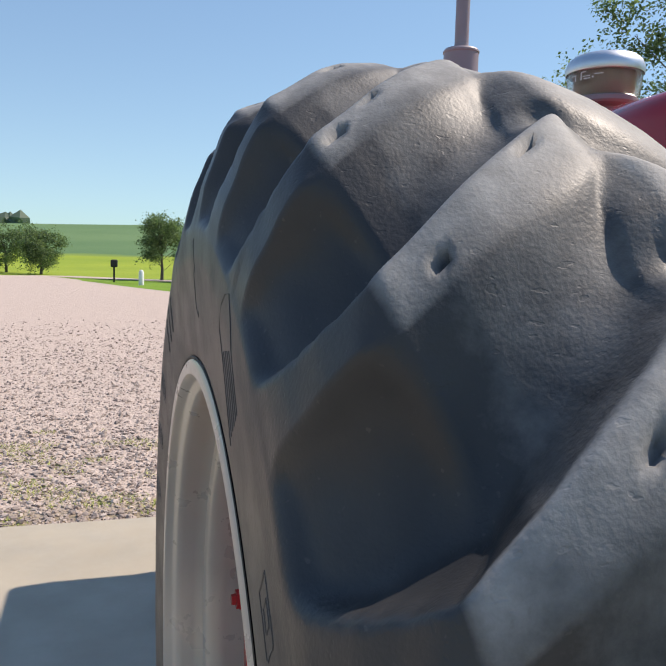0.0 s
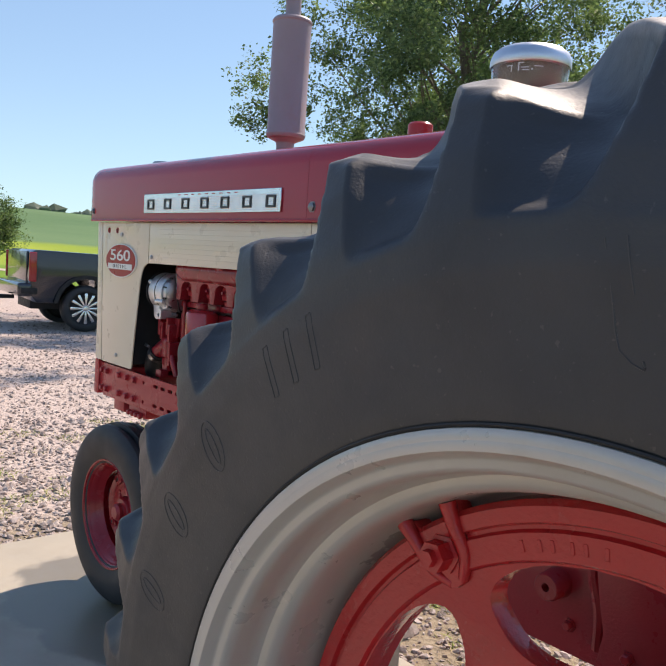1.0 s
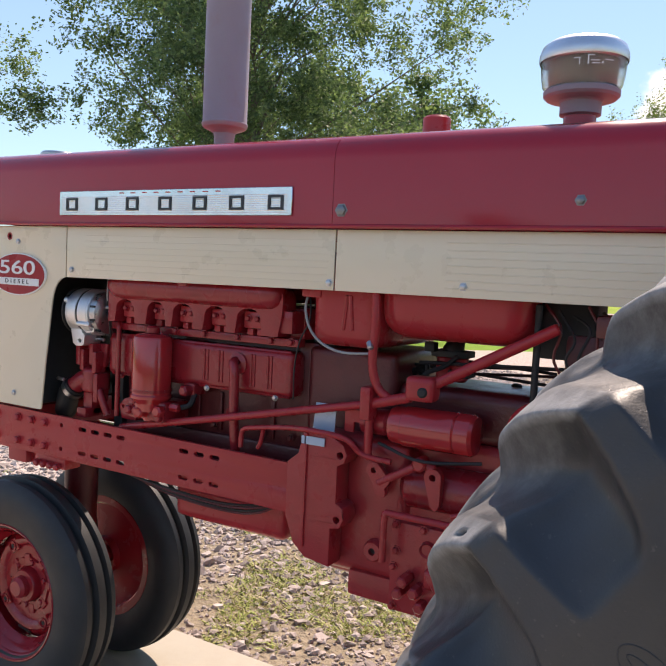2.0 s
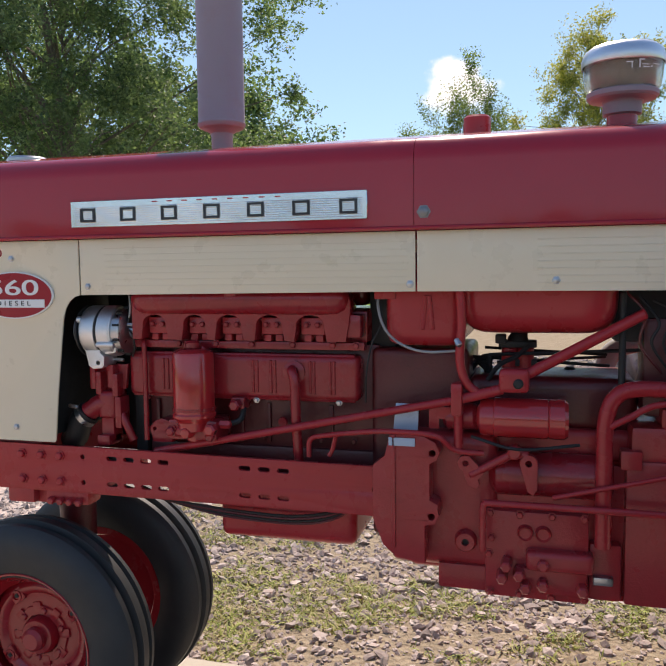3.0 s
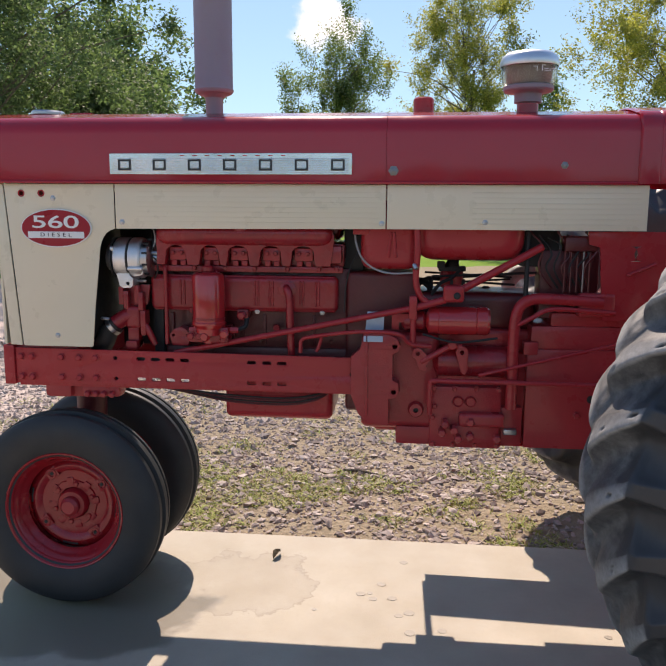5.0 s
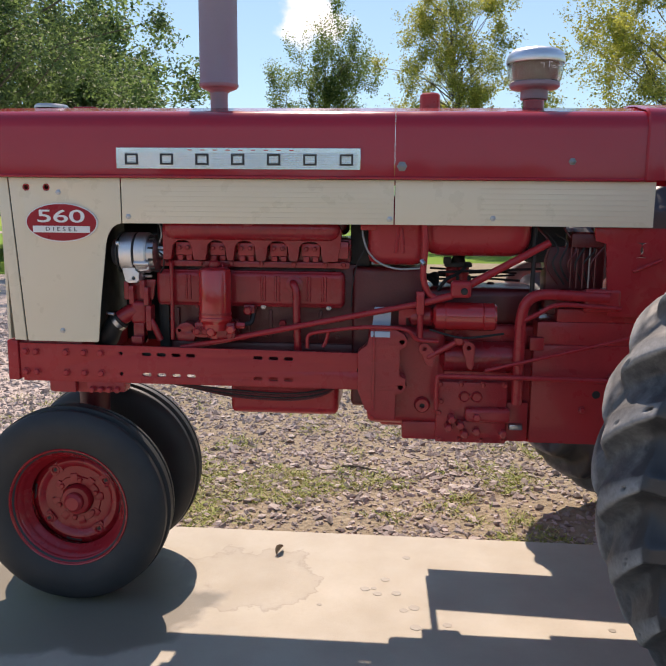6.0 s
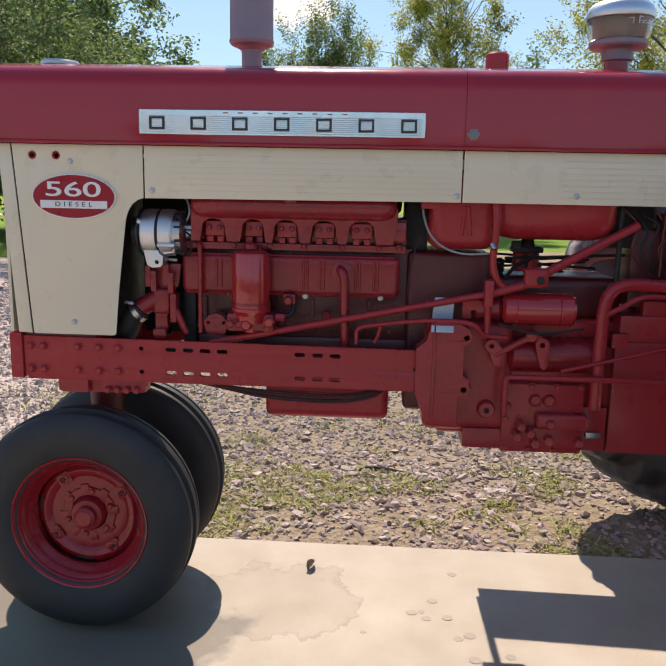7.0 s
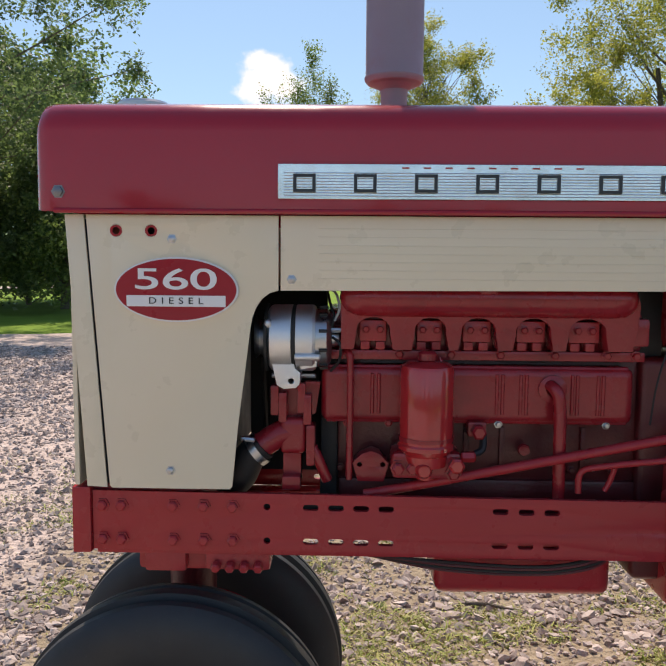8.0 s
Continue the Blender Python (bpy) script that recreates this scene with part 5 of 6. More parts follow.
    for k, (z0, z1, y) in enumerate(((1.225, 1.205, -0.02), (1.215, 1.24, 0.02), (1.24, 1.225, 0.06), (1.195, 1.215, 0.10))):
        part("linkage_rod", rod((1.22 + 0.03 * k, y, z0), (1.60, y, z1), 0.004, 8), BLACK, tractor)
    part("pale_hose", tube([(1.615, 0.20, 1.13), (1.606, 0.20, 1.175), (1.625, 0.20, 1.218), (1.665, 0.20, 1.240), (1.74, 0.21, 1.252)], 0.028, 14), PALE_HOSE, tractor, "thick pale grey hose")
    part("thin_lead", tube([(1.03, -0.19, 1.40), (1.045, -0.21, 1.33), (1.02, -0.215, 1.27), (1.005, -0.21, 1.20), (1.0, -0.20, 1.12)], 0.0022, 8), HOSE, tractor)
    part("throttle_rod", rod((1.30, -0.10, 1.238), (1.66, -0.11, 1.256), 0.0045, 8), HOSE, tractor)
    part("throttle_link", tube([(1.30, -0.12, 1.175), (1.33, -0.12, 1.215), (1.37, -0.11, 1.235), (1.40, -0.10, 1.262)], 0.006, 8), HOSE, tractor)
    part("shutoff_knob", box(1.318, 1.345, -0.12, -0.09, 1.268, 1.292, 0.005), BLACK, tractor)
    for k in range(3):
        part("hose_loop", tube([(1.22, -0.02 * k, 1.14 + 0.02 * k), (1.265, -0.03, 1.21), (1.30, -0.05, 1.225 - 0.02 * k), (1.29, -0.04, 1.17)], 0.008, 8), HOSE, tractor)


fuel_tank_and_steering()


def drive_line():
    part("flywheel_housing", box(1.0, 1.255, -0.135, 0.17, 0.75, 1.255, 0.02, 3), SHADED_GRIMY_RED, tractor, "red flywheel housing")
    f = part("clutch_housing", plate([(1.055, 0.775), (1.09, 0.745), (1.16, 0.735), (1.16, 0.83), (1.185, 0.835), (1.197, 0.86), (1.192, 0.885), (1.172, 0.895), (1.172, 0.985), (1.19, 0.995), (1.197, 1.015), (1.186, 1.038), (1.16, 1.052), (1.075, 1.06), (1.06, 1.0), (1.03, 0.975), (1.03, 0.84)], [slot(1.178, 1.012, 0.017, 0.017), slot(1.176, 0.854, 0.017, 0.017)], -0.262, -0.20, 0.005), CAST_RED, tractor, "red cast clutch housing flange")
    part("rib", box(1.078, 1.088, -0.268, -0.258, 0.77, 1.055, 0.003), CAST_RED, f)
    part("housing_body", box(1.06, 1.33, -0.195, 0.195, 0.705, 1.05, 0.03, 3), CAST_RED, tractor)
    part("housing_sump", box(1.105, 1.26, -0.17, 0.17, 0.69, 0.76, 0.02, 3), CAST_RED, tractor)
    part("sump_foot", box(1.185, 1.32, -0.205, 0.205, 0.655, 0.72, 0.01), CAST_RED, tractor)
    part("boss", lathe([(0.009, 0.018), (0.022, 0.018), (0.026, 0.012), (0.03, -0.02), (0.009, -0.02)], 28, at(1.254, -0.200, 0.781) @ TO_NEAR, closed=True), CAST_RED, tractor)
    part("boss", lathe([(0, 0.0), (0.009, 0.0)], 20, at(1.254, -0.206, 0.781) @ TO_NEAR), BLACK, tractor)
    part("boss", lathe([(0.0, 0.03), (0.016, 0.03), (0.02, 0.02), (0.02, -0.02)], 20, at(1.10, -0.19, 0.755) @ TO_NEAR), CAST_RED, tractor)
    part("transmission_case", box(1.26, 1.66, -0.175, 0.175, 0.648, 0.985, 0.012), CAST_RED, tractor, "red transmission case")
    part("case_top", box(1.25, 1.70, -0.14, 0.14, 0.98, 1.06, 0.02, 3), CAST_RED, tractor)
    part("shift_cover", box(1.25, 1.66, -0.12, 0.14, 1.05, 1.185, 0.03, 3), SHADED_GRIMY_RED, tractor)
    c = part("pump_cover", box(1.302, 1.545, -0.215, -0.17, 0.652, 0.868, 0.006), CAST_RED, tractor, "red bolted hydraulic pump cover")
    for x in (1.315, 1.385, 1.46, 1.535):
        for z in (0.862, 0.664):
            part("cover_bolt", bolt_head(0.0085, 0.009, at(x, -0.215, z) @ TO_NEAR), CAST_RED, c)
    for x, z in ((1.312, 0.76), (1.318, 0.80)):
        part("cover_bolt", bolt_head(0.0085, 0.009, at(x, -0.215, z) @ TO_NEAR), CAST_RED, c)
    for x in (1.398, 1.44):
        part("port", lathe([(0, 0.008), (0.013, 0.008), (0.017, 0.014), (0.02, 0.0)], 24, at(x, -0.215, 0.818) @ TO_NEAR), CAST_RED, c)
    part("pump_body", box(1.40, 1.555, -0.25, -0.20, 0.735, 0.783, 0.014, 3), CAST_RED, c)
    part("pump_pad", box(1.39, 1.54, -0.235, -0.20, 0.675, 0.738, 0.008), CAST_RED, c)
    for x, z in ((1.355, 0.745), (1.385, 0.725), (1.40, 0.695), (1.44, 0.705), (1.345, 0.715), (1.44, 0.755), (1.53, 0.70)):
        part("fitting", rod((x, -0.20, z), (x, -0.268, z), 0.014, 6), CAST_RED, c)
    part("grey_fitting", box(1.555, 1.60, -0.225, -0.19, 0.705, 0.725, 0.004), STEEL, c)
    part("case_step", box(1.545, 1.62, -0.205, -0.15, 0.66, 0.80, 0.01), CAST_RED, tractor)
    part("rear_frame", box(1.625, 2.62, -0.205, 0.205, 0.655, 1.005, 0.010), CAST_RED, tractor, "large red rear main frame")
    part("frame_top", box(1.635, 2.55, -0.20, 0.20, 1.0, 1.085, 0.014), CAST_RED, tractor)
    part("frame_upper", box(1.70, 2.5, -0.195, 0.19, 1.08, 1.13, 0.012), CAST_RED, tractor)
    part("frame_ear", box(1.612, 1.66, -0.215, -0.17, 0.985, 1.03, 0.005), CAST_RED, tractor)
    s = part("dash_support", plate([(1.86, 1.11), (2.05, 1.11), (2.05, 1.402), (1.80, 1.402), (1.805, 1.36), (1.84, 1.35)], [slot(1.955, 1.33, 0.012, 0.05)], -0.225, -0.215, 0.003), RED, tractor, "red sheet steel dash support")
    part("fold", rod((1.93, -0.228, 1.26), (2.02, -0.228, 1.30), 0.006, 8), RED, s)
    # the frame's side behind the rear wheel: a bored boss, a brake housing with a curved front edge, bolts
    part("frame_boss", lathe([(0.009, 0.050), (0.026, 0.050), (0.030, 0.044), (0.033, 0.0), (0.009, 0.0)], 28, at(1.955, -0.205, 0.800) @ TO_NEAR, closed=True), CAST_RED, tractor)
    part("boss_bore", lathe([(0, 0.0), (0.009, 0.0)], 20, at(1.955, -0.232, 0.800) @ TO_NEAR), BLACK, tractor)
    part("frame_hole", lathe([(0, 0.0), (0.014, 0.0)], 18, at(1.845, -0.2075, 0.835) @ TO_NEAR), BLACK, tractor)
    bh = part("brake_housing", plate([(2.085, 0.70), (2.095, 0.765), (2.080, 0.83), (2.070, 0.885), (2.085, 0.95), (2.13, 0.985), (2.40, 0.985), (2.43, 0.95), (2.43, 0.70)], [], -0.275, -0.20, 0.010), CAST_RED, tractor, "red cast brake housing")
    part("housing_rib", tube([(2.060, -0.215, 0.70), (2.062, -0.225, 0.78), (2.042, -0.225, 0.85), (2.035, -0.22, 0.92)], 0.012, 8), CAST_RED, bh)
    for x, z in ((1.80, 0.78), (1.89, 0.90), (2.02, 0.92), (1.99, 0.72), (2.15, 0.94), (2.37, 0.94), (2.15, 0.74)):
        part("housing_bolt", bolt_head(0.011, 0.011, at(x, -0.205 if x < 2.07 else -0.275, z) @ TO_NEAR), CAST_RED, bh)
    part("brake_box", box(1.78, 1.9, -0.23, -0.18, 1.12, 1.20, 0.014, 3), CAST_RED, tractor)
    part("valve_block", box(1.66, 1.86, -0.16, -0.06, 1.10, 1.34, 0.02), SHADED_GRIMY_RED, tractor)
    for k in range(5):
        part("valve_stem", rod((1.735 + 0.02 * k, -0.20, 1.20), (1.735 + 0.02 * k, -0.20, 1.345 - 0.012 * (k % 3)), 0.0035, 8), DULL_STEEL if k == 3 else SHADED_GRIMY_RED, tractor)
    part("valve_cap", box(1.73, 1.84, -0.21, -0.12, 1.335, 1.385, 0.012, 2), SHADED_GRIMY_RED, tractor)
    part("relay_box", box(1.598, 1.725, -0.15, -0.04, 1.28, 1.42, 0.006), BLACK, tractor)
    for k in range(7):
        part("wiring", tube([(1.62 + 0.03 * k, -0.18, 1.40 - 0.01 * (k % 3)), (1.66 + 0.03 * k, -0.20, 1.35 - 0.02 * (k % 2)), (1.65 + 0.025 * k, -0.20, 1.28), (1.70 + 0.02 * k, -0.18, 1.21)], 0.0035, 6), HOSE if k % 3 else SHADED_GRIMY_RED, tractor)
    part("hydraulic_pipe", tube([(1.575, -0.225, 0.80), (1.575, -0.225, 1.0), (1.577, -0.225, 1.10), (1.595, -0.225, 1.155), (1.64, -0.225, 1.178), (1.74, -0.222, 1.176), (1.86, -0.222, 1.17)], 0.019, 16), RED, tractor, "bent red hydraulic pipe")
    part("hydraulic_line", tube([(1.585, -0.235, 1.09), (1.63, -0.235, 1.115), (1.69, -0.235, 1.145), (1.80, -0.232, 1.142), (1.90, -0.23, 1.135)], 0.008, 10), RED, tractor)
    part("cross_bar", tube([(1.30, -0.255, 0.78), (1.30, -0.255, 0.88), (1.306, -0.255, 0.895), (1.33, -0.255, 0.897), (1.60, -0.255, 0.897), (1.92, -0.25, 0.893)], 0.0085, 10), RED, tractor)
    part("brake_rod", rod((1.46, -0.25, 0.918), (1.95, -0.25, 1.045), 0.006, 10), RED, tractor)
    # clutch levers
    l1 = part("clutch_lever", plate(arc(1.256, 0.985, 0.020, 60, 250, 8) + [(1.262, 0.93)] + arc(1.275, 0.935, 0.014, -60, 40, 4) + [(1.30, 0.965)] + [(1.278, 0.99)], [slot(1.256, 0.985, 0.014, 0.014)], -0.235, -0.215, 0.003), CAST_RED, tractor, "small red cast clutch lever")
    part("link", rod((1.265, -0.228, 0.955), (1.375, -0.228, 1.018), 0.0105, 10), CAST_RED, l1)
    part("link_eye", rod((1.372, -0.245, 1.018), (1.372, -0.205, 1.018), 0.017, 16), CAST_RED, l1)
    l2 = part("release_lever", plate(arc(1.405, 0.992, 0.021, 0, 180, 10) + [(1.402, 0.925), (1.415, 0.915), (1.425, 0.93)], [slot(1.405, 0.992, 0.016, 0.016)], -0.235, -0.215, 0.003), CAST_RED, tractor, "small red cast release lever")
    part("lever_arm", rod((1.372, -0.222, 1.018), (1.405, -0.222, 1.008), 0.012, 10), CAST_RED, l2)
    part("cross_tube", rod((1.31, -0.16, 0.95), (1.60, -0.16, 0.95), 0.055, 24), ENGINE_RED, tractor)
    # starter
    st = part("starter_motor", lathe([(0, 0), (0.03, 0.0), (0.043, 0.008), (0.046, 0.016), (0.046, 0.04), (0.0485, 0.042), (0.0485, 0.165), (0.046, 0.168), (0.0485, 0.171), (0.0485, 0.204), (0.043, 0.212), (0, 0.214)], 40, at(1.282, -0.205, 1.097) @ ALONG_X), FILTER_RED, tractor, "glossy red starter motor", 30)
    part("starter_nose", rod((1.20, -0.19, 1.09), (1.285, -0.20, 1.097), 0.032, 20), ENGINE_RED, st)
    part("starter_wire", tube([(1.27, -0.245, 1.055), (1.38, -0.25, 1.030), (1.52, -0.24, 1.045)], 0.004, 8), HOSE, st)
    part("bracket_plate", plate([(1.165, 1.12), (1.225, 1.12), (1.225, 1.09), (1.19, 1.09), (1.19, 1.065), (1.165, 1.065)], [], -0.222, -0.215, 0.001), RED, tractor)
    part("data_plate", plate([(1.075, 1.055), (1.137, 1.055), (1.14, 1.125), (1.082, 1.125)], [], -0.222, -0.218, 0.0005), PLATE_SKY_TINT, tractor, "small metal data plate tinted with the sky's reflection")
    part("data_plate", plate([(1.072, 1.028), (1.137, 1.028), (1.137, 1.048), (1.072, 1.048)], [], -0.268, -0.264, 0.0005), PLATE_SKY_TINT, tractor, "small metal data plate tinted with the sky's reflection")
    part("fuel_return", tube([(0.85, -0.215, 0.975), (0.855, -0.215, 1.02), (0.90, -0.222, 1.035), (1.02, -0.245, 1.055), (1.10, -0.265, 1.062), (1.19, -0.262, 1.055), (1.23, -0.245, 1.02), (1.30, -0.235, 1.012)], 0.007, 10), RED, tractor, "thin bent red fuel line")
    part("fuel_branch", tube([(0.905, -0.215, 0.98), (0.915, -0.215, 1.0), (0.925, -0.22, 1.035)], 0.006, 8), RED, tractor)
    # oil pan
    pan = part("oil_pan", box(0.56, 0.955, -0.14, 0.14, 0.712, 0.90, 0.028, 3), RED, tractor, "red pressed oil pan", 60)
    part("pan_bead", tube([(0.59, -0.137, 0.80), (0.80, -0.138, 0.796), (0.93, -0.136, 0.80)], 0.004, 8), RED, pan)
    part("pan_flange", box(0.34, 1.02, -0.15, 0.15, 0.862, 0.90, 0.004), ENGINE_RED, tractor)
    for k in range(4):
        d = 0.011 * k
        part("under_hose", tube([(0.24, -0.17, 0.842), (0.40, -0.20 + 0.012 * k, 0.830 - d * 0.5), (0.58, -0.205 + 0.012 * k, 0.815 - d), (0.78, -0.20 + 0.012 * k, 0.806 - d), (0.90, -0.18, 0.818 - d * 0.6), (0.97, -0.16, 0.842)], 0.0036, 8), SHADED_GRIMY_RED if k % 2 else HOSE, tractor, "thin dark hose under the engine")
    # rear axle and the gear carried on the far side
    for s in (-1, 1):
        part("axle_housing", lathe([(0.20, 0.0), (0.195, 0.06), (0.13, 0.11), (0.10, 0.30), (0.095, 0.60), (0.11, 0.62), (0.11, 0.65)], 40, at(WB, s * 0.20, RZ) @ (TO_NEAR if s < 0 else TO_NEAR.inverted())), CAST_RED, tractor, "red rear axle housing")
        part("axle_flange", lathe([(0.17, 0), (0.175, 0.012), (0.17, 0.025), (0, 0.025)], 40, at(WB, s * 0.20, RZ) @ (TO_NEAR if s < 0 else TO_NEAR.inverted())), CAST_RED, tractor)
        b = plate(arc(2.35, 0.98, 0.03, 90, 200, 6) + [(2.22, 0.72), (2.26, 0.66), (2.42, 0.68), (2.52, 0.9), (2.46, 1.06)], [slot(2.35, 0.98, 0.024, 0.024), slot(2.30, 0.75, 0.024, 0.024)], s * 0.36, s * 0.33, 0.004)
        part("axle_bracket", b, CAST_RED, tractor)
    # a long lift bar on the far side, which shades the slab
    part("lift_bar", plate([(1.245, 0.528), (2.42, 0.560), (2.42, 0.970), (1.205, 0.905)], [], 0.53, 0.55, 0.004), RED, tractor, "red steel lift bar on the far side")
    part("lift_bar_arm", box(2.30, 2.40, 0.18, 0.535, 0.66, 0.72, 0.006), RED, tractor)
    part("lift_lever", rod((1.236, 0.54, 0.60), (1.168, 0.54, 1.18), 0.013, 10), RED, tractor)


drive_line()


def muffler_and_cleaner():
    m = at(0.468, 0.147, 0)
    body = [(0, 1.896), (0.055, 1.8965), (0.068, 1.901), (0.0735, 1.908), (0.0745, 1.914), (0.0715, 1.920), (0.0715, 2.318), (0.0745, 2.322), (0.0745, 2.328), (0.068, 2.336), (0.03, 2.345), (0.0285, 2.36)]
    p = part("muffler", lathe(body, 56, m), MUFFLER, tractor, "tall upright muffler with faded mauve-grey paint", 30)
    part("neck", lathe([(0.033, 1.79), (0.033, 1.872), (0.035, 1.884), (0.044, 1.891), (0.060, 1.897), (0, 1.899)], 36, m), MUFFLER, p)
    part("tail_pipe", lathe([(0.0285, 2.34), (0.0285, 2.95), (0.025, 2.95), (0.025, 2.36)], 32, m), MUFFLER, p)
    c = at(1.621, 0.011, 0)
    a = part("air_cleaner", lathe([(0.036, 1.795), (0.036, 1.836), (0.047, 1.840), (0.047, 1.868), (0.05, 1.872), (0.080, 1.876), (0.086, 1.882), (0.0865, 1.893), (0.078, 1.899), (0.0, 1.90)], 48, c), MUFFLER, tractor, "pre-cleaner with a clear dusty bowl and tin lid", 30)
    part("stack", lathe([(0.037, 1.79), (0.037, 1.842), (0, 1.842)], 40, c), HOOD_RED, a, "dark red intake stack")
    bowl = [(0.082, 1.896), (0.090, 1.905), (0.094, 1.93), (0.0965, 1.965), (0.0945, 1.965), (0.092, 1.93), (0.088, 1.906), (0.081, 1.899)]
    g = part("bowl", lathe(bowl, 56, c, closed=True), SMOKE_GLASS, a, "clear plastic dust bowl with white marks", 40)
    g.visible_shadow = False
    part("inner_cone", lathe([(0.074, 1.90), (0.078, 1.925), (0.080, 1.96), (0, 1.96)], 40, c), DUST, a, "dusty tan inner drum")
    part("lid", lathe([(0.099, 1.958), (0.1005, 1.963), (0.100, 1.975), (0.094, 1.992), (0.080, 2.003), (0.05, 2.010), (0, 2.012)], 56, c), DULL_TIN, a, "domed tin lid", 40)
    for k, (da, z, w, h) in enumerate(((-8, 1.946, 0.016, 0.002), (-5, 1.938, 0.002, 0.014), (6, 1.942, 0.003, 0.02), (9.5, 1.951, 0.014, 0.0025), (15, 1.94, 0.02, 0.002), (16, 1.934, 0.018, 0.002), (25, 1.936, 0.004, 0.004), (34, 1.943, 0.022, 0.002))):
        o = part("printed_mark", box(-w / 2, w / 2, -0.0004, 0.0004, -h / 2, h / 2, 0), WHITE_INK, a)
        o.matrix_basis = c @ Matrix.Rotation(radians(da + 12), 4, "Z") @ at(0, -0.0962, z)


m = Nodes("tan_dust", rough=0.9)
m.set("Base Color", m.ramp(m.noise(18, 6), (0.3, (0.24, 0.185, 0.145)), (0.7, (0.36, 0.29, 0.22))))
DUST = m.mat
muffler_and_cleaner()


# ---- the yard's small things ----
def dead_leaf():
    b = bmesh.new()
    n = 9
    rows = []
    for i in range(n):
        t = i / (n - 1)
        w = 0.019 * math.sin(math.pi * min(1, t * 0.92 + 0.06)) ** 0.8
        rows.append([b.verts.new((s * w * math.cos(0.7 * abs(s)), (t - 0.5) * 0.075, 0.010 + 0.012 * abs(s) + 0.012 * math.sin(3 * t))) for s in (-1, -0.5, 0, 0.5, 1)])
    for p, q in zip(rows, rows[1:]):
        for k in range(4):
            b.faces.new((p[k], p[k + 1], q[k + 1], q[k]))
    bmesh.ops.solidify(b, geom=b.faces[:], thickness=0.002)
    k = Nodes("dry_leaf_brown", rough=0.85)
    k.set("Base Color", k.ramp(k.noise(60, 5), (0.3, (0.10, 0.075, 0.05)), (0.7, (0.26, 0.21, 0.14))))
    o = part("dry_leaf", b, k.mat)
    o.matrix_basis = at(0.687, 0.215, -0.0045) @ Matrix.Rotation(radians(-14), 4, "Z")
    return tagged(o, "small curled dry brown leaf on the concrete", "leaf")


dead_leaf()


def ico(sub=0):
    b = bmesh.new()
    bmesh.ops.create_icosphere(b, subdivisions=1, radius=1)
    v = np.array([v.co[:] for v in b.verts])
    f = np.array([[w.index for w in q.verts] for q in b.faces])
    b.free()
    return v, f


ICO_V, ICO_F = ico()


OCT_V = np.array([(1, 0, 0), (-1, 0, 0), (0, 1, 0), (0, -1, 0), (0, 0, 1), (0, 0, -1)], float)
OCT_F = np.array([(0, 2, 4), (2, 1, 4), (1, 3, 4), (3, 0, 4), (2, 0, 5), (1, 2, 5), (3, 1, 5), (0, 3, 5)])


def scatter_stones(name, places, sizes, seed, label, near, material):
    """Broken stones as one mesh: each an uneven, flattened lump lying at its place."""
    k = np.random.RandomState(seed)
    cos, tris, first = [], [], 0
    for shape, corners, pick in ((ICO_V, ICO_F, near), (OCT_V, OCT_F, ~near)):
        at_, big = places[pick], sizes[pick]
        n, c = len(at_), len(shape)
        lumps = shape[None] * (1 + 0.32 * k.randn(n, c, 1).clip(-1.5, 1.5))
        lumps = lumps * np.stack([k.uniform(0.8, 1.35, n), k.uniform(0.65, 1.05, n), k.uniform(0.4, 0.75, n)], 1)[:, None]
        a, t = k.uniform(0, 2 * np.pi, n), k.normal(0, 0.35, n)
        ca, sa, ct, st = np.cos(a), np.sin(a), np.cos(t), np.sin(t)
        x, y, z = lumps[..., 0], lumps[..., 1], lumps[..., 2]
        x, z = ct[:, None] * x - st[:, None] * z, st[:, None] * x + ct[:, None] * z
        x, y = ca[:, None] * x - sa[:, None] * y, sa[:, None] * x + ca[:, None] * y
        cos.append((np.stack([x, y, z], -1) * big[:, None, None] + at_[:, None]).reshape(-1, 3))
        tris.append((corners[None] + c * np.arange(n)[:, None, None]).reshape(-1, 3) + first)
        first += n * c
    ob = new(name, mesh_of(name, np.concatenate(cos), np.concatenate(tris), material, False))
    return tagged(ob, label, "gravel", kind="stuff")


def value_noise(x, y, seed, cell):
    k = np.random.RandomState(seed)
    g = k.rand(64, 64)
    u, v = x / cell, y / cell
    i, j = np.floor(u).astype(int), np.floor(v).astype(int)
    fu, fv = smooth01(u - i), smooth01(v - j)
    p = lambda a, b: g[a % 64, b % 64]
    return (p(i, j) * (1 - fu) + p(i + 1, j) * fu) * (1 - fv) + (p(i, j + 1) * (1 - fu) + p(i + 1, j + 1) * fu) * fv


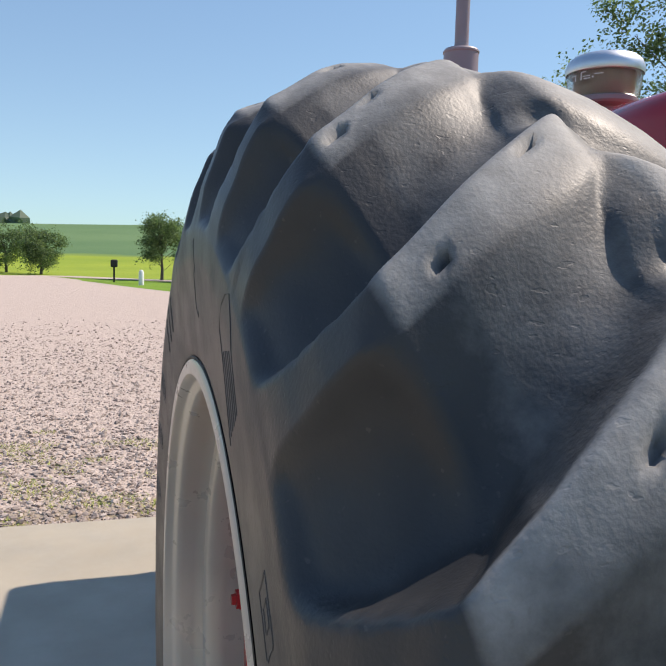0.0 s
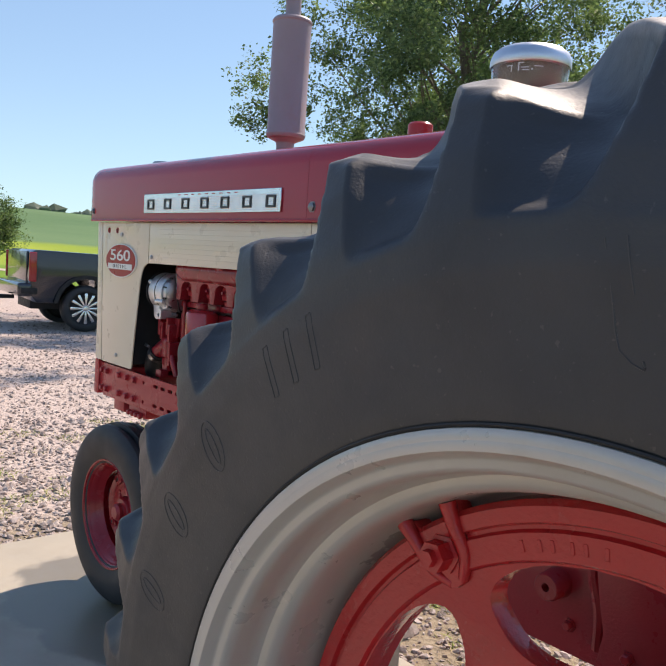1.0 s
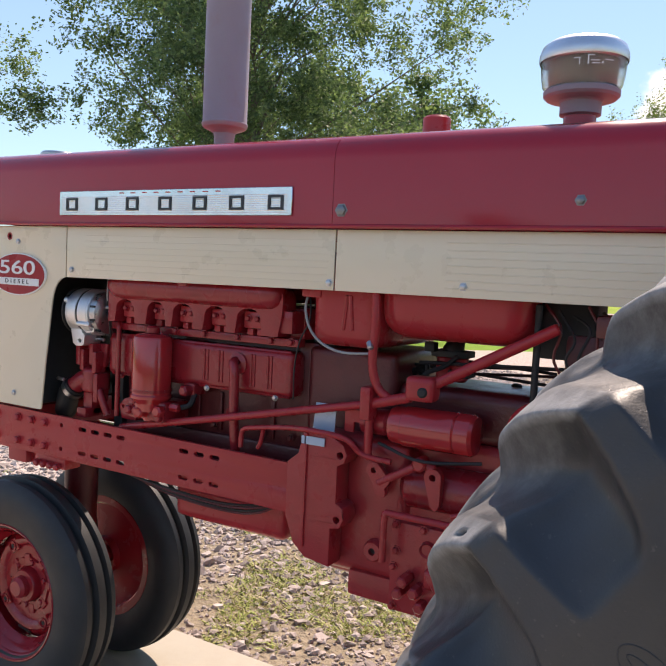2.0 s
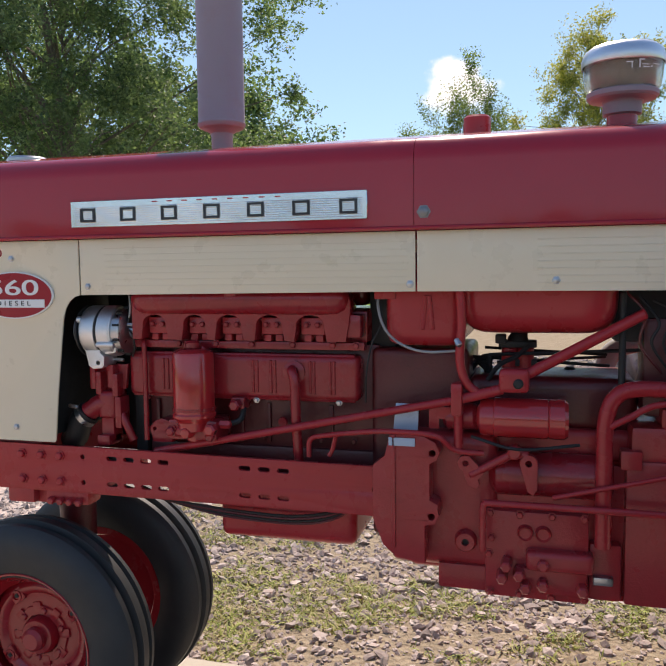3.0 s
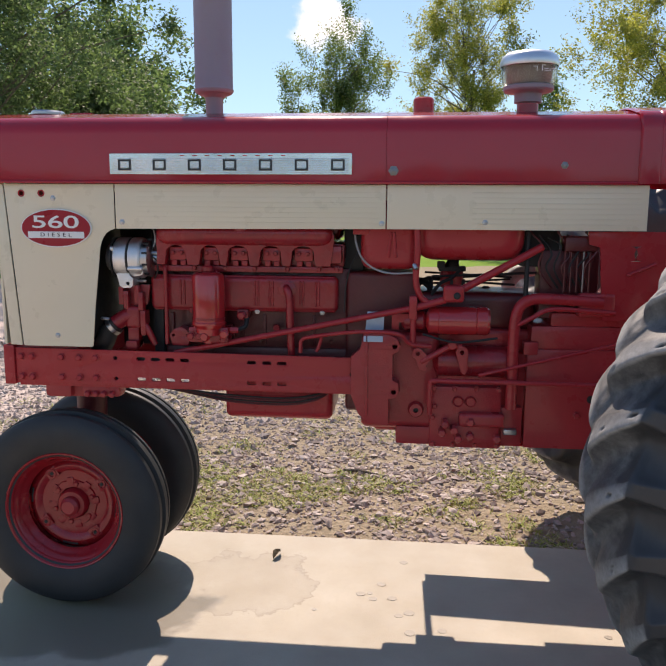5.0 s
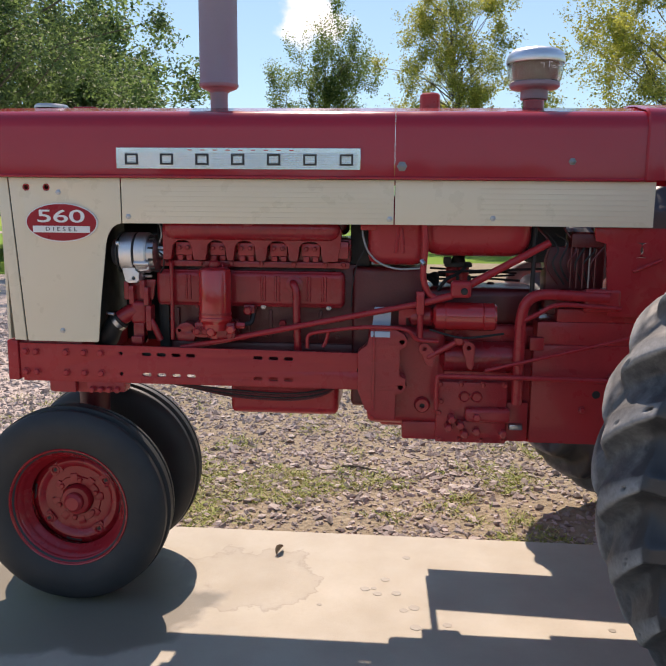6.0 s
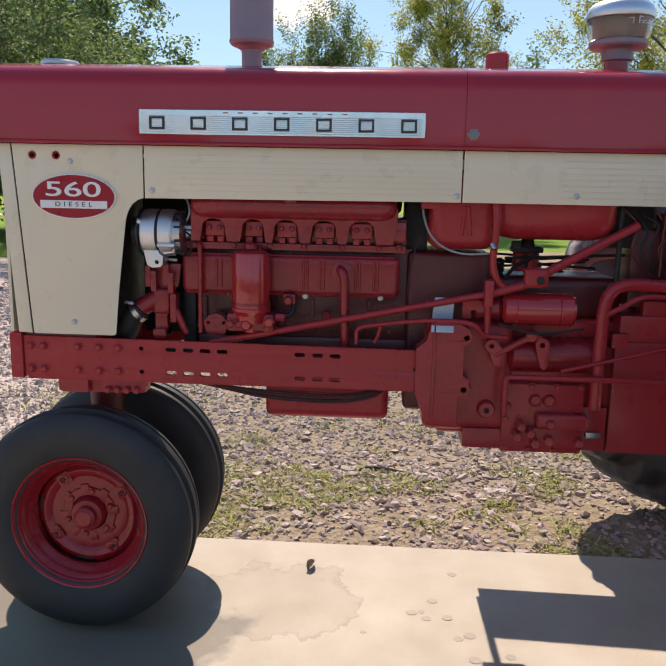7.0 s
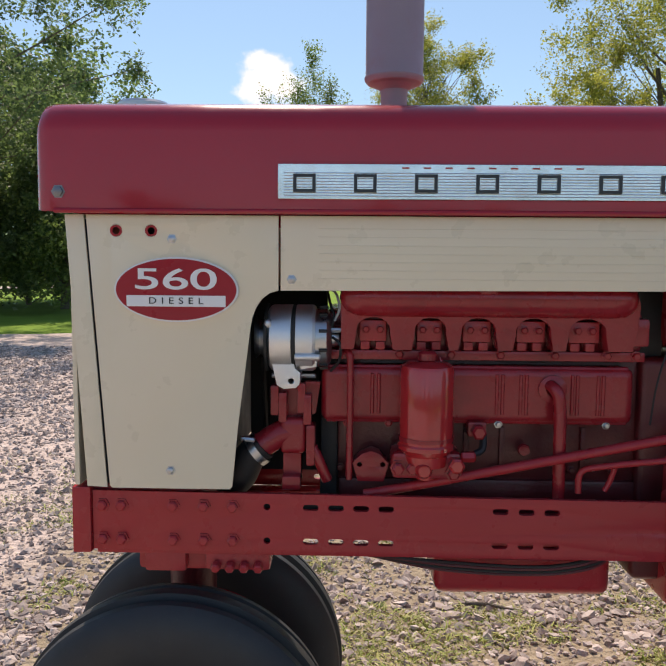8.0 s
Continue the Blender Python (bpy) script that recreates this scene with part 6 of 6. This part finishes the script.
def gravel():
    k = np.random.RandomState(11)
    GZ = -0.028
    # behind the slab, thinning out over bare earth and grass next to it
    n = 66000
    y = 0.45 + 10.5 * k.rand(n) ** 1.5
    x = k.uniform(-1, 1, n) * (2.2 + 0.42 * y) + 1.0
    dens = np.clip((y - 0.50) / 0.7, 0.35, 1) * np.clip(1.9 * value_noise(x, y, 1, 0.4) + (y - 1.0) * 0.6, 0.45, 1)
    keep = k.rand(n) < dens
    x, y = x[keep], y[keep]
    size = 0.0104 * np.exp(k.normal(0, 0.45, len(x))).clip(0.4, 2.6) * (1 + 0.09 * y)
    scatter_stones("gravel", np.stack([x, y, np.full(len(x), GZ) + size * 0.15], 1), size, 1, "pinkish grey crushed stone lying behind the slab", y < 1.6, STONE)
    # before the slab's front edge
    n = 38000
    d = 15 * k.rand(n) ** 1.9
    x = -0.87 - d
    y = k.uniform(-2.4 - 0.30 * d, 1.2 + 0.62 * d, n)
    keep = k.rand(n) < np.clip(0.35 + d * 0.5, 0, 1) * np.clip((15 - d) / 9, 0, 1)
    x, y = x[keep], y[keep]
    size = 0.0115 * np.exp(k.normal(0, 0.42, len(x))).clip(0.4, 2.2) * (1 + 0.03 * (-x - 0.87))
    scatter_stones("gravel", np.stack([x, y, np.full(len(x), GZ) + size * 0.2], 1), size, 2, "pinkish grey crushed stone before the slab's edge", x > -3.4, FINE_STONE)


gravel()


def weeds():
    """Low grass and weeds that come up through the stone along the slab."""
    k = np.random.RandomState(21)
    n = 230000
    y = 0.46 + 4.6 * k.rand(n) ** 1.5
    x = k.uniform(-1, 1, n) * (2.2 + 0.4 * y) + 1.1
    patch = value_noise(x, y, 7, 0.30) * 0.6 + value_noise(x, y, 8, 0.12) * 0.4
    band = np.exp(-(((y - 1.15) / 0.75) ** 2)) + 0.45 * np.exp(-(((y - 2.3) / 0.9) ** 2))
    keep = k.rand(n) < np.clip((patch - 0.53) * 4, 0, 1) * band
    x, y = x[keep], y[keep]
    m = 40000
    xf = -0.9 - 2.4 * k.rand(m) ** 1.4
    yf = k.uniform(-3.0, 1.6, m)
    pf = value_noise(xf, yf, 9, 0.25)
    kf = k.rand(m) < np.clip((pf - 0.55) * 4, 0, 1) * 0.8
    x, y = np.r_[x, xf[kf]], np.r_[y, yf[kf]]
    n = len(x)
    a = k.uniform(0, 2 * np.pi, n)
    h = k.uniform(0.006, 0.026, n)
    w = k.uniform(0.002, 0.0048, n)
    lean = k.uniform(0.8, 3.0, n) * h
    b = k.uniform(0, 2 * np.pi, n)
    base = np.stack([x, y, np.full(n, -0.03)], 1)
    side = np.stack([np.cos(a), np.sin(a), np.zeros(n)], 1) * w[:, None]
    mid = base + np.stack([np.cos(b) * lean * 0.4, np.sin(b) * lean * 0.4, h * 0.65], 1)
    tip = base + np.stack([np.cos(b) * lean, np.sin(b) * lean, h], 1)
    co = np.stack([base - side, base + side, mid + side * 0.8, tip, mid - side * 0.8], 1).reshape(-1, 3)
    idx = 5 * np.arange(n)[:, None]
    faces = np.concatenate([idx + [[0, 1, 2]], idx + [[0, 2, 4]], idx + [[4, 2, 3]]])
    ob = new("weeds", mesh_of("weeds", co, faces, BLADES))
    return tagged(ob, "low green and straw-coloured weeds in the gravel", "grass", kind="stuff")


weeds()


def twig():
    o = part("stick", tube([(-0.11, 0.03, 0.0), (-0.03, 0.01, 0.01), (0.05, -0.015, 0.006), (0.12, -0.03, 0.0)], 0.011, 8, 4, taper=0.005), BARK)
    o.matrix_basis = at(0.988, 1.343, -0.018)
    return tagged(o, "short weathered stick lying in the gravel", "stick")


twig()


# ---- trees ----
ground_at = height


def make_tree(x, y, height, radius, trunk, leaf, leaves, size, seed, label, low=0.25, group="trees", lobes=46, flat=1.0, upright=0.2, loose=1.0, clump=1.0):
    """A tapered trunk, forking limbs and a crown of many small leaves in uneven clumps."""
    k = random.Random(seed)
    kn = np.random.RandomState(seed)
    z0 = -0.05 if math.hypot(x, y) < 60 else ground_at(x, y)
    t = thing("tree", label, "tree", group, x, y, z0)
    top = height * 0.62
    b = tube([(0, 0, -0.1), (k.uniform(-0.1, 0.1), k.uniform(-0.1, 0.1), height * 0.18), (k.uniform(-0.25, 0.25), k.uniform(-0.25, 0.25), height * 0.38), (k.uniform(-0.4, 0.4), k.uniform(-0.4, 0.4), top)], trunk, 10, 5, taper=trunk * 0.3)
    tips = []
    for i in range(lobes):
        # spread the clumps through the crown's shell, a few inside
        u, a = k.uniform(-0.85, 1), k.uniform(0, 2 * math.pi)
        rr = k.uniform(0.25, 1.0) ** 0.6
        s = math.sqrt(max(0, 1 - u * u)) * k.uniform(0.62, 1.22)
        cz = height * (low + (1 - low) / 2)
        hz = height * (1 - low) / 2
        tip = Vector((radius * s * rr * math.cos(a), radius * s * rr * math.sin(a) * flat, cz + hz * u * rr))
        tips.append(tip)
        start = Vector((0, 0, max(height * low * 0.8, min(top, tip.z - radius * k.uniform(0.35, 0.7)))))
        mid = start.lerp(tip, 0.5) + Vector((k.uniform(-0.1, 0.1), k.uniform(-0.1, 0.1), k.uniform(0.0, 0.12))) * radius
        if lobes < 140 or i % 3 == 0:
            tube([start, mid, tip], trunk * k.uniform(0.08, 0.2), 5, 4, b, taper=trunk * 0.03)
    part("trunk", b, BARK, t, "grey-brown trunk and limbs")
    tips = np.array([p[:] for p in tips])
    # sprays of leaves gathered in each clump, the blades more or less level
    per = 30
    subs = leaves // per
    pick = kn.randint(0, len(tips), subs)
    spread = clump * (0.30 + 0.085 * radius) * (0.55 + 0.9 * kn.rand(len(tips)))[pick]
    way = kn.randn(subs, 3)
    way *= (kn.rand(subs) ** 0.45 / np.linalg.norm(way, axis=1))[:, None]
    spray = tips[pick] + way * spread[:, None] * np.array([1.5, 1.5, 1.1])
    out = way * [1, 1, 0.3] + kn.randn(subs, 3) * 0.25 + [0, 0, upright]
    out /= np.linalg.norm(out, axis=1)[:, None]
    reach = size * kn.uniform(1.2, 2.6, subs) * (1 + upright)
    co = np.repeat(spray, per, 0) + np.repeat(out * reach[:, None], per, 0) * kn.uniform(-1, 1, (subs * per, 1)) + kn.randn(subs * per, 3) * size * loose
    leaves = subs * per
    az = kn.randn(leaves, 3) * 0.75 + [0, -0.25, 0.9]
    az /= np.linalg.norm(az, axis=1)[:, None]
    ax = np.cross(az, kn.randn(leaves, 3))
    ax /= np.linalg.norm(ax, axis=1)[:, None]
    ay = np.cross(az, ax)
    ln = size * kn.uniform(0.6, 1.3, leaves)[:, None]
    p0, p1 = co - ax * ln * 0.5, co + ax * ln * 0.5
    q0, q1 = co + ay * ln * 0.3 + az * ln * 0.07, co - ay * ln * 0.3 + az * ln * 0.07
    verts = np.stack([p0, q0, p1, q1], 1).reshape(-1, 3)
    idx = 4 * np.arange(leaves)[:, None]
    faces = np.concatenate([idx + [[0, 1, 2]], idx + [[0, 2, 3]]])
    c = new("crown", mesh_of("crown", verts, faces, leaf, False))
    c.parent = t
    tagged(c, "leafy crown with gaps of sky")
    return t


make_tree(-10.0, 14.4, 13.0, 5.7, 0.30, LEAF_DEEP, 150000, 0.098, 31, "large broad green shade tree at the yard's edge", 0.16, lobes=190, loose=0.85, clump=0.8, upright=0.0)
make_tree(-1.35, 25.5, 9.0, 1.75, 0.13, LEAF_FRESH, 42000, 0.080, 32, "slender young green tree behind the yard", 0.12, lobes=64, upright=1.8, loose=0.8, clump=0.62)
make_tree(-3.2, 26.3, 7.3, 1.05, 0.08, LEAF_FRESH, 20000, 0.080, 33, "slender young green tree behind the yard", 0.12, lobes=32, upright=1.8, loose=0.8, clump=0.62)
make_tree(3.5, 29.5, 11.6, 2.75, 0.18, LEAF_GOLD, 60000, 0.094, 34, "yellow-green tree with thin foliage", 0.12, lobes=104, upright=0.7, loose=0.9, clump=0.68)
make_tree(11.2, 25.0, 13.5, 4.7, 0.24, LEAF_GOLD, 96000, 0.102, 35, "broad tree with yellowing leaves", 0.10, lobes=170, upright=0.5, loose=0.9, clump=0.76)
make_tree(-16.5, 24.0, 13.0, 4.8, 0.26, LEAF_DEEP, 30000, 0.19, 36, "dense dark green tree", 0.12, lobes=80)
make_tree(-10.5, 27.0, 10.5, 3.6, 0.22, LEAF_DEEP, 26000, 0.19, 37, "dense dark green tree", 0.08, lobes=66)
make_tree(-7.6, 20.0, 3.6, 1.9, 0.09, LEAF_FRESH, 14000, 0.12, 38, "low bushy green sapling in the shade", 0.05, lobes=34)
make_tree(7.4, 33.0, 8.6, 1.1, 0.14, LEAF_DEEP, 9000, 0.14, 39, "narrow dark green tree behind the others", 0.08, lobes=26, upright=1.3, loose=0.55)
make_tree(18.0, 27.0, 11.0, 4.2, 0.22, LEAF_FRESH, 20000, 0.19, 40, "broad green tree behind the yard", 0.08, lobes=60)
make_tree(-8.6, 21.5, 6.5, 2.9, 0.14, LEAF_DEEP, 26000, 0.15, 46, "low dense green tree in the shade", 0.03, lobes=60)
make_tree(-13.0, 19.5, 7.0, 3.2, 0.16, LEAF_DEEP, 26000, 0.14, 47, "low dense green tree in the shade", 0.03, lobes=60)
make_tree(-10.6, 23.5, 4.2, 2.8, 0.10, LEAF_DEEP, 20000, 0.15, 48, "low dense green bush under the trees", 0.0, lobes=60)
# by the field, beyond the yard
make_tree(-27.8, 7.85, 3.5, 1.15, 0.09, LEAF_DEEP, 24000, 0.09, 41, "young round-headed lawn tree", 0.20, "lawn trees", 34)
make_tree(-49.0, 5.7, 4.6, 1.6, 0.12, LEAF_DEEP, 12000, 0.15, 42, "round-headed tree on the lawn", 0.16, "lawn trees", 30)
make_tree(-53.0, 2.5, 5.0, 1.9, 0.13, LEAF_DEEP, 12000, 0.15, 43, "round-headed tree on the lawn", 0.12, "lawn trees", 30)
make_tree(-62.0, -6.5, 4.2, 1.9, 0.13, LEAF_DEEP, 10000, 0.16, 44, "round-headed tree on the lawn", 0.06, "lawn trees", 30)
make_tree(-66.0, -9.6, 4.6, 2.2, 0.13, LEAF_DEEP, 10000, 0.16, 45, "round-headed tree on the lawn", 0.06, "lawn trees", 30)


def far_woods():
    """Tree lines along the ridge, too far off to count."""
    k = np.random.RandomState(51)
    vs, fs, base = [], [], 0
    for a0, a1, d, n, s in ((96, 100, 400, 26, 1.0), (78, 84, 410, 22, 0.8), (60, 70, 420, 40, 0.9), (48, 60, 430, 44, 1.0), (103, 125, 430, 50, 0.9)):
        for _ in range(n):
            a = radians(-k.uniform(a0, a1))
            x, y = d * math.sin(a), d * math.cos(a)
            r = k.uniform(2.2, 4.2) * s
            v = ICO_V * (1 + 0.25 * k.randn(12, 1)) * [r * 1.3, r * 1.3, r] + [x + k.uniform(-4, 4), y, height(x, y) + r * 0.6]
            vs.append(v), fs.append(ICO_F + base)
            base += 12
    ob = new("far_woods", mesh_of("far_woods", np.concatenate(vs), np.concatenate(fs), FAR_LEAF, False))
    return tagged(ob, "dark tree lines on the far ridge", "woods", kind="stuff")


far_woods()


def windbreak():
    """The farm's windbreak on the other side of the yard, mirrored in the hood."""
    k = np.random.RandomState(52)
    vs, fs, base = [], [], 0
    for _ in range(900):
        x, y = k.uniform(-80, 85), -k.uniform(48, 60)
        top = 5.2 + 1.3 * math.sin(x * 0.31) + 0.8 * math.sin(x * 0.83 + 1) + k.uniform(-0.5, 0.5)
        r = k.uniform(0.9, 1.9)
        v = ICO_V * (1 + 0.25 * k.randn(12, 1)) * [r, r, r] + [x, y, k.uniform(0.2, max(0.6, top - r))]
        vs.append(v), fs.append(ICO_F + base)
        base += 12
    ob = new("windbreak", mesh_of("windbreak", np.concatenate(vs), np.concatenate(fs), LEAF_DEEP, False))
    return tagged(ob, "dense dark green windbreak trees across the yard", "woods", kind="stuff")


windbreak()


def road():
    b = bmesh.new()
    pts = [(-80 + 8 * i * 0.35, -30 + i * 3.0) for i in range(32)]
    rows = [(b.verts.new((x, y, height(x, y) + 0.03)), b.verts.new((x - 3.4, y + 1.2, height(x - 3.4, y + 1.2) + 0.03))) for x, y in pts]
    for p, q in zip(rows, rows[1:]):
        b.faces.new((p[0], q[0], q[1], p[1]))
    o = part("field_road", b, SOIL, smooth=False)
    return tagged(o, "pale gravel road along the field", "road", kind="structure")


road()


def boulder(x, y, r, seed):
    k = random.Random(seed)
    b = bmesh.new()
    bmesh.ops.create_icosphere(b, subdivisions=3, radius=r)
    for v in b.verts:
        q = noise.noise(v.co * (1.6 / r) + Vector((seed, 0, 0)))
        v.co *= 1 + 0.35 * q
        v.co.z *= 0.62
    j = Nodes("field_stone", rough=0.9)
    j.set("Base Color", j.ramp(j.noise(4, 7), (0.3, (0.26, 0.16, 0.14)), (0.7, (0.50, 0.37, 0.33))))
    j.bump(j.noise(14, 6), 0.6, 0.03)
    o = part("boulder", b, j.mat)
    o.location = (x, y, height(x, y) + r * 0.25)
    return tagged(o, "reddish granite boulder on the lawn", "boulder")


boulder(-28.6, 6.95, 0.52, 5)


def mailbox(x, y):
    t = thing("mailbox", "dark mailbox on a post at the lawn's edge", "mailbox", "", x, y, height(x, y))
    part("post", box(-0.06, 0.06, -0.06, 0.06, 0, 1.0, 0.01), BLACK, t)
    part("housing", box(-0.3, 0.3, -0.22, 0.22, 0.95, 1.45, 0.12, 4), BLACK, t)
    return t


mailbox(-47.0, -0.9)


def marker(x, y):
    o = part("utility_marker", lathe([(0.16, 0), (0.15, 0.75), (0.10, 0.86), (0, 0.9)], 14), WHITE_INK)
    o.location = (x, y, height(x, y))
    return tagged(o, "short white utility marker post", "post")


marker(-42.0, 0.6)


# ---- pickup ----
def pickup():
    t = thing("pickup_truck", "black pickup truck parked on the gravel with a tow hitch", "truck", "", -10.95, 4.2, -0.028)
    t.rotation_euler = (0, 0, radians(-8))
    # its own axes: x to the right side, y ahead; the rear axle at the origin
    L, R = -0.98, 0.98
    prof = [(-0.94, 0.62), (-0.97, 0.95), (-0.94, 1.36), (-0.88, 1.40), (0.85, 1.385), (0.90, 1.36), (0.95, 1.02), (0.95, 0.50), (0.52, 0.45), (0.50, 0.62), (0.40, 0.82), (0.22, 0.93), (0.0, 0.965), (-0.22, 0.93), (-0.40, 0.82), (-0.50, 0.62), (-0.54, 0.50), (-0.84, 0.50)]
    b = plate(prof, [], L, R, 0.025)
    b.transform(Matrix(((0, 1, 0, 0), (1, 0, 0, 0), (0, 0, 1, 0), (0, 0, 0, 1))))
    bmesh.ops.recalc_face_normals(b, faces=b.faces)
    part("cargo_bed", b, BLACK_PAINT, t, "glossy black cargo bed")
    cab = [(0.96, 0.48), (0.96, 1.30), (1.02, 1.42), (1.22, 1.88), (1.40, 1.96), (2.45, 1.95), (2.75, 1.86), (3.30, 1.42), (3.45, 1.33), (4.55, 1.22), (4.68, 1.10), (4.70, 0.55), (4.30, 0.45), (4.28, 0.62), (4.15, 0.84), (3.95, 0.95), (3.72, 0.965), (3.50, 0.92), (3.32, 0.78), (3.24, 0.50)]
    b = plate(cab, [], L * 0.97, R * 0.97, 0.03)
    b.transform(Matrix(((0, 1, 0, 0), (1, 0, 0, 0), (0, 0, 1, 0), (0, 0, 0, 1))))
    bmesh.ops.recalc_face_normals(b, faces=b.faces)
    part("cab", b, BLACK_PAINT, t, "glossy black crew cab")
    for s in (L, R):
        g = plate([(1.14, 1.40), (1.30, 1.82), (2.40, 1.82), (2.62, 1.76), (3.02, 1.42)], [], s * 0.972, s * 0.985, 0.004)
        g.transform(Matrix(((0, 1, 0, 0), (1, 0, 0, 0), (0, 0, 1, 0), (0, 0, 0, 1))))
        bmesh.ops.recalc_face_normals(g, faces=g.faces)
        part("side_window", g, CAR_GLASS, t, "dark side glass")
        lamp = box(s - 0.04, s + 0.014, -0.985, -0.86, 0.86, 1.36, 0.02, 3)
        part("tail_lamp", lamp, TAIL_RED, t, "red tail lamp")
        flare = bmesh.new()
        lathe([(0.50, -0.02), (0.56, -0.02), (0.57, 0.03), (0.50, 0.03)], 40, at(s, 0, 0.44) @ Matrix.Rotation(radians(90 if s > 0 else -90), 4, "Y"), flare, closed=True)
        bmesh.ops.bisect_plane(flare, geom=flare.verts[:] + flare.edges[:] + flare.faces[:], plane_co=(0, 0, 0.50), plane_no=(0, 0, -1), clear_outer=True)
        part("wheel_flare", flare, BLACK, t)
        part("badge", box(s - 0.004, s + 0.006, 0.50, 0.80, 1.10, 1.125, 0.002), TAIL_RED, t)
        for y in (0.0, 3.72):
            out = at(s * 0.86, y, 0.415) @ Matrix.Rotation(radians(90 if s > 0 else -90), 4, "Y")
            w = part("wheel", lathe([(0, 0.09), (0.05, 0.095), (0.07, 0.085), (0.10, 0.07), (0.25, 0.075), (0.268, 0.085), (0.28, 0.10), (0.29, 0.10), (0.285, -0.08), (0, -0.08)], 40, out), BLACK, t, "truck wheel")
            part("tyre", lathe([(0.285, 0.10), (0.305, 0.125), (0.35, 0.13), (0.385, 0.12), (0.41, 0.09), (0.415, 0.0), (0.41, -0.09), (0.385, -0.12), (0.32, -0.13), (0.285, -0.10)], 48, out, closed=True), FRONT_RUBBER, w, "black truck tyre")
            for j in range(12):
                a = 2 * math.pi * j / 12
                sp = plate([(0.05, -0.013), (0.265, -0.027), (0.275, 0.0), (0.265, 0.027), (0.05, 0.013)], [], -0.012, 0.012, 0.003)
                sp.transform(TO_NEAR)
                o = part("spoke", sp, CHROME, w, "bright wheel spoke")
                o.matrix_basis = out @ Matrix.Rotation(a, 4, "Z") @ at(0, 0, 0.092)
            part("hub_cap", lathe([(0, 0.115), (0.045, 0.11), (0.055, 0.10), (0.055, 0.08)], 24, out), CHROME, w)
    part("tailgate", box(-0.76, 0.76, -0.99, -0.94, 0.76, 1.37, 0.02), BLACK_PAINT, t)
    bumper = part("rear_bumper", box(-1.0, 1.0, -1.16, -0.92, 0.60, 0.83, 0.05, 3), BLACK_PAINT, t, "dark rear bumper")
    part("bumper_step", box(0.70, 1.005, -1.12, -0.84, 0.64, 0.76, 0.03, 2), BLACK, bumper)
    part("hitch_bar", box(-0.04, 0.04, -1.47, -1.02, 0.50, 0.57, 0.008), BLACK, t)
    part("hitch_ball", lathe([(0, 0.09), (0.024, 0.075), (0.028, 0.055), (0.015, 0.03), (0.02, 0.0)], 16, at(0, -1.42, 0.57)), STEEL, t)
    part("chassis", box(-0.5, 0.5, -0.85, 4.2, 0.36, 0.55, 0.02), BLACK, t)
    part("rear_axle", rod((-0.8, 0, 0.40), (0.8, 0, 0.40), 0.06), BLACK, t)


pickup()
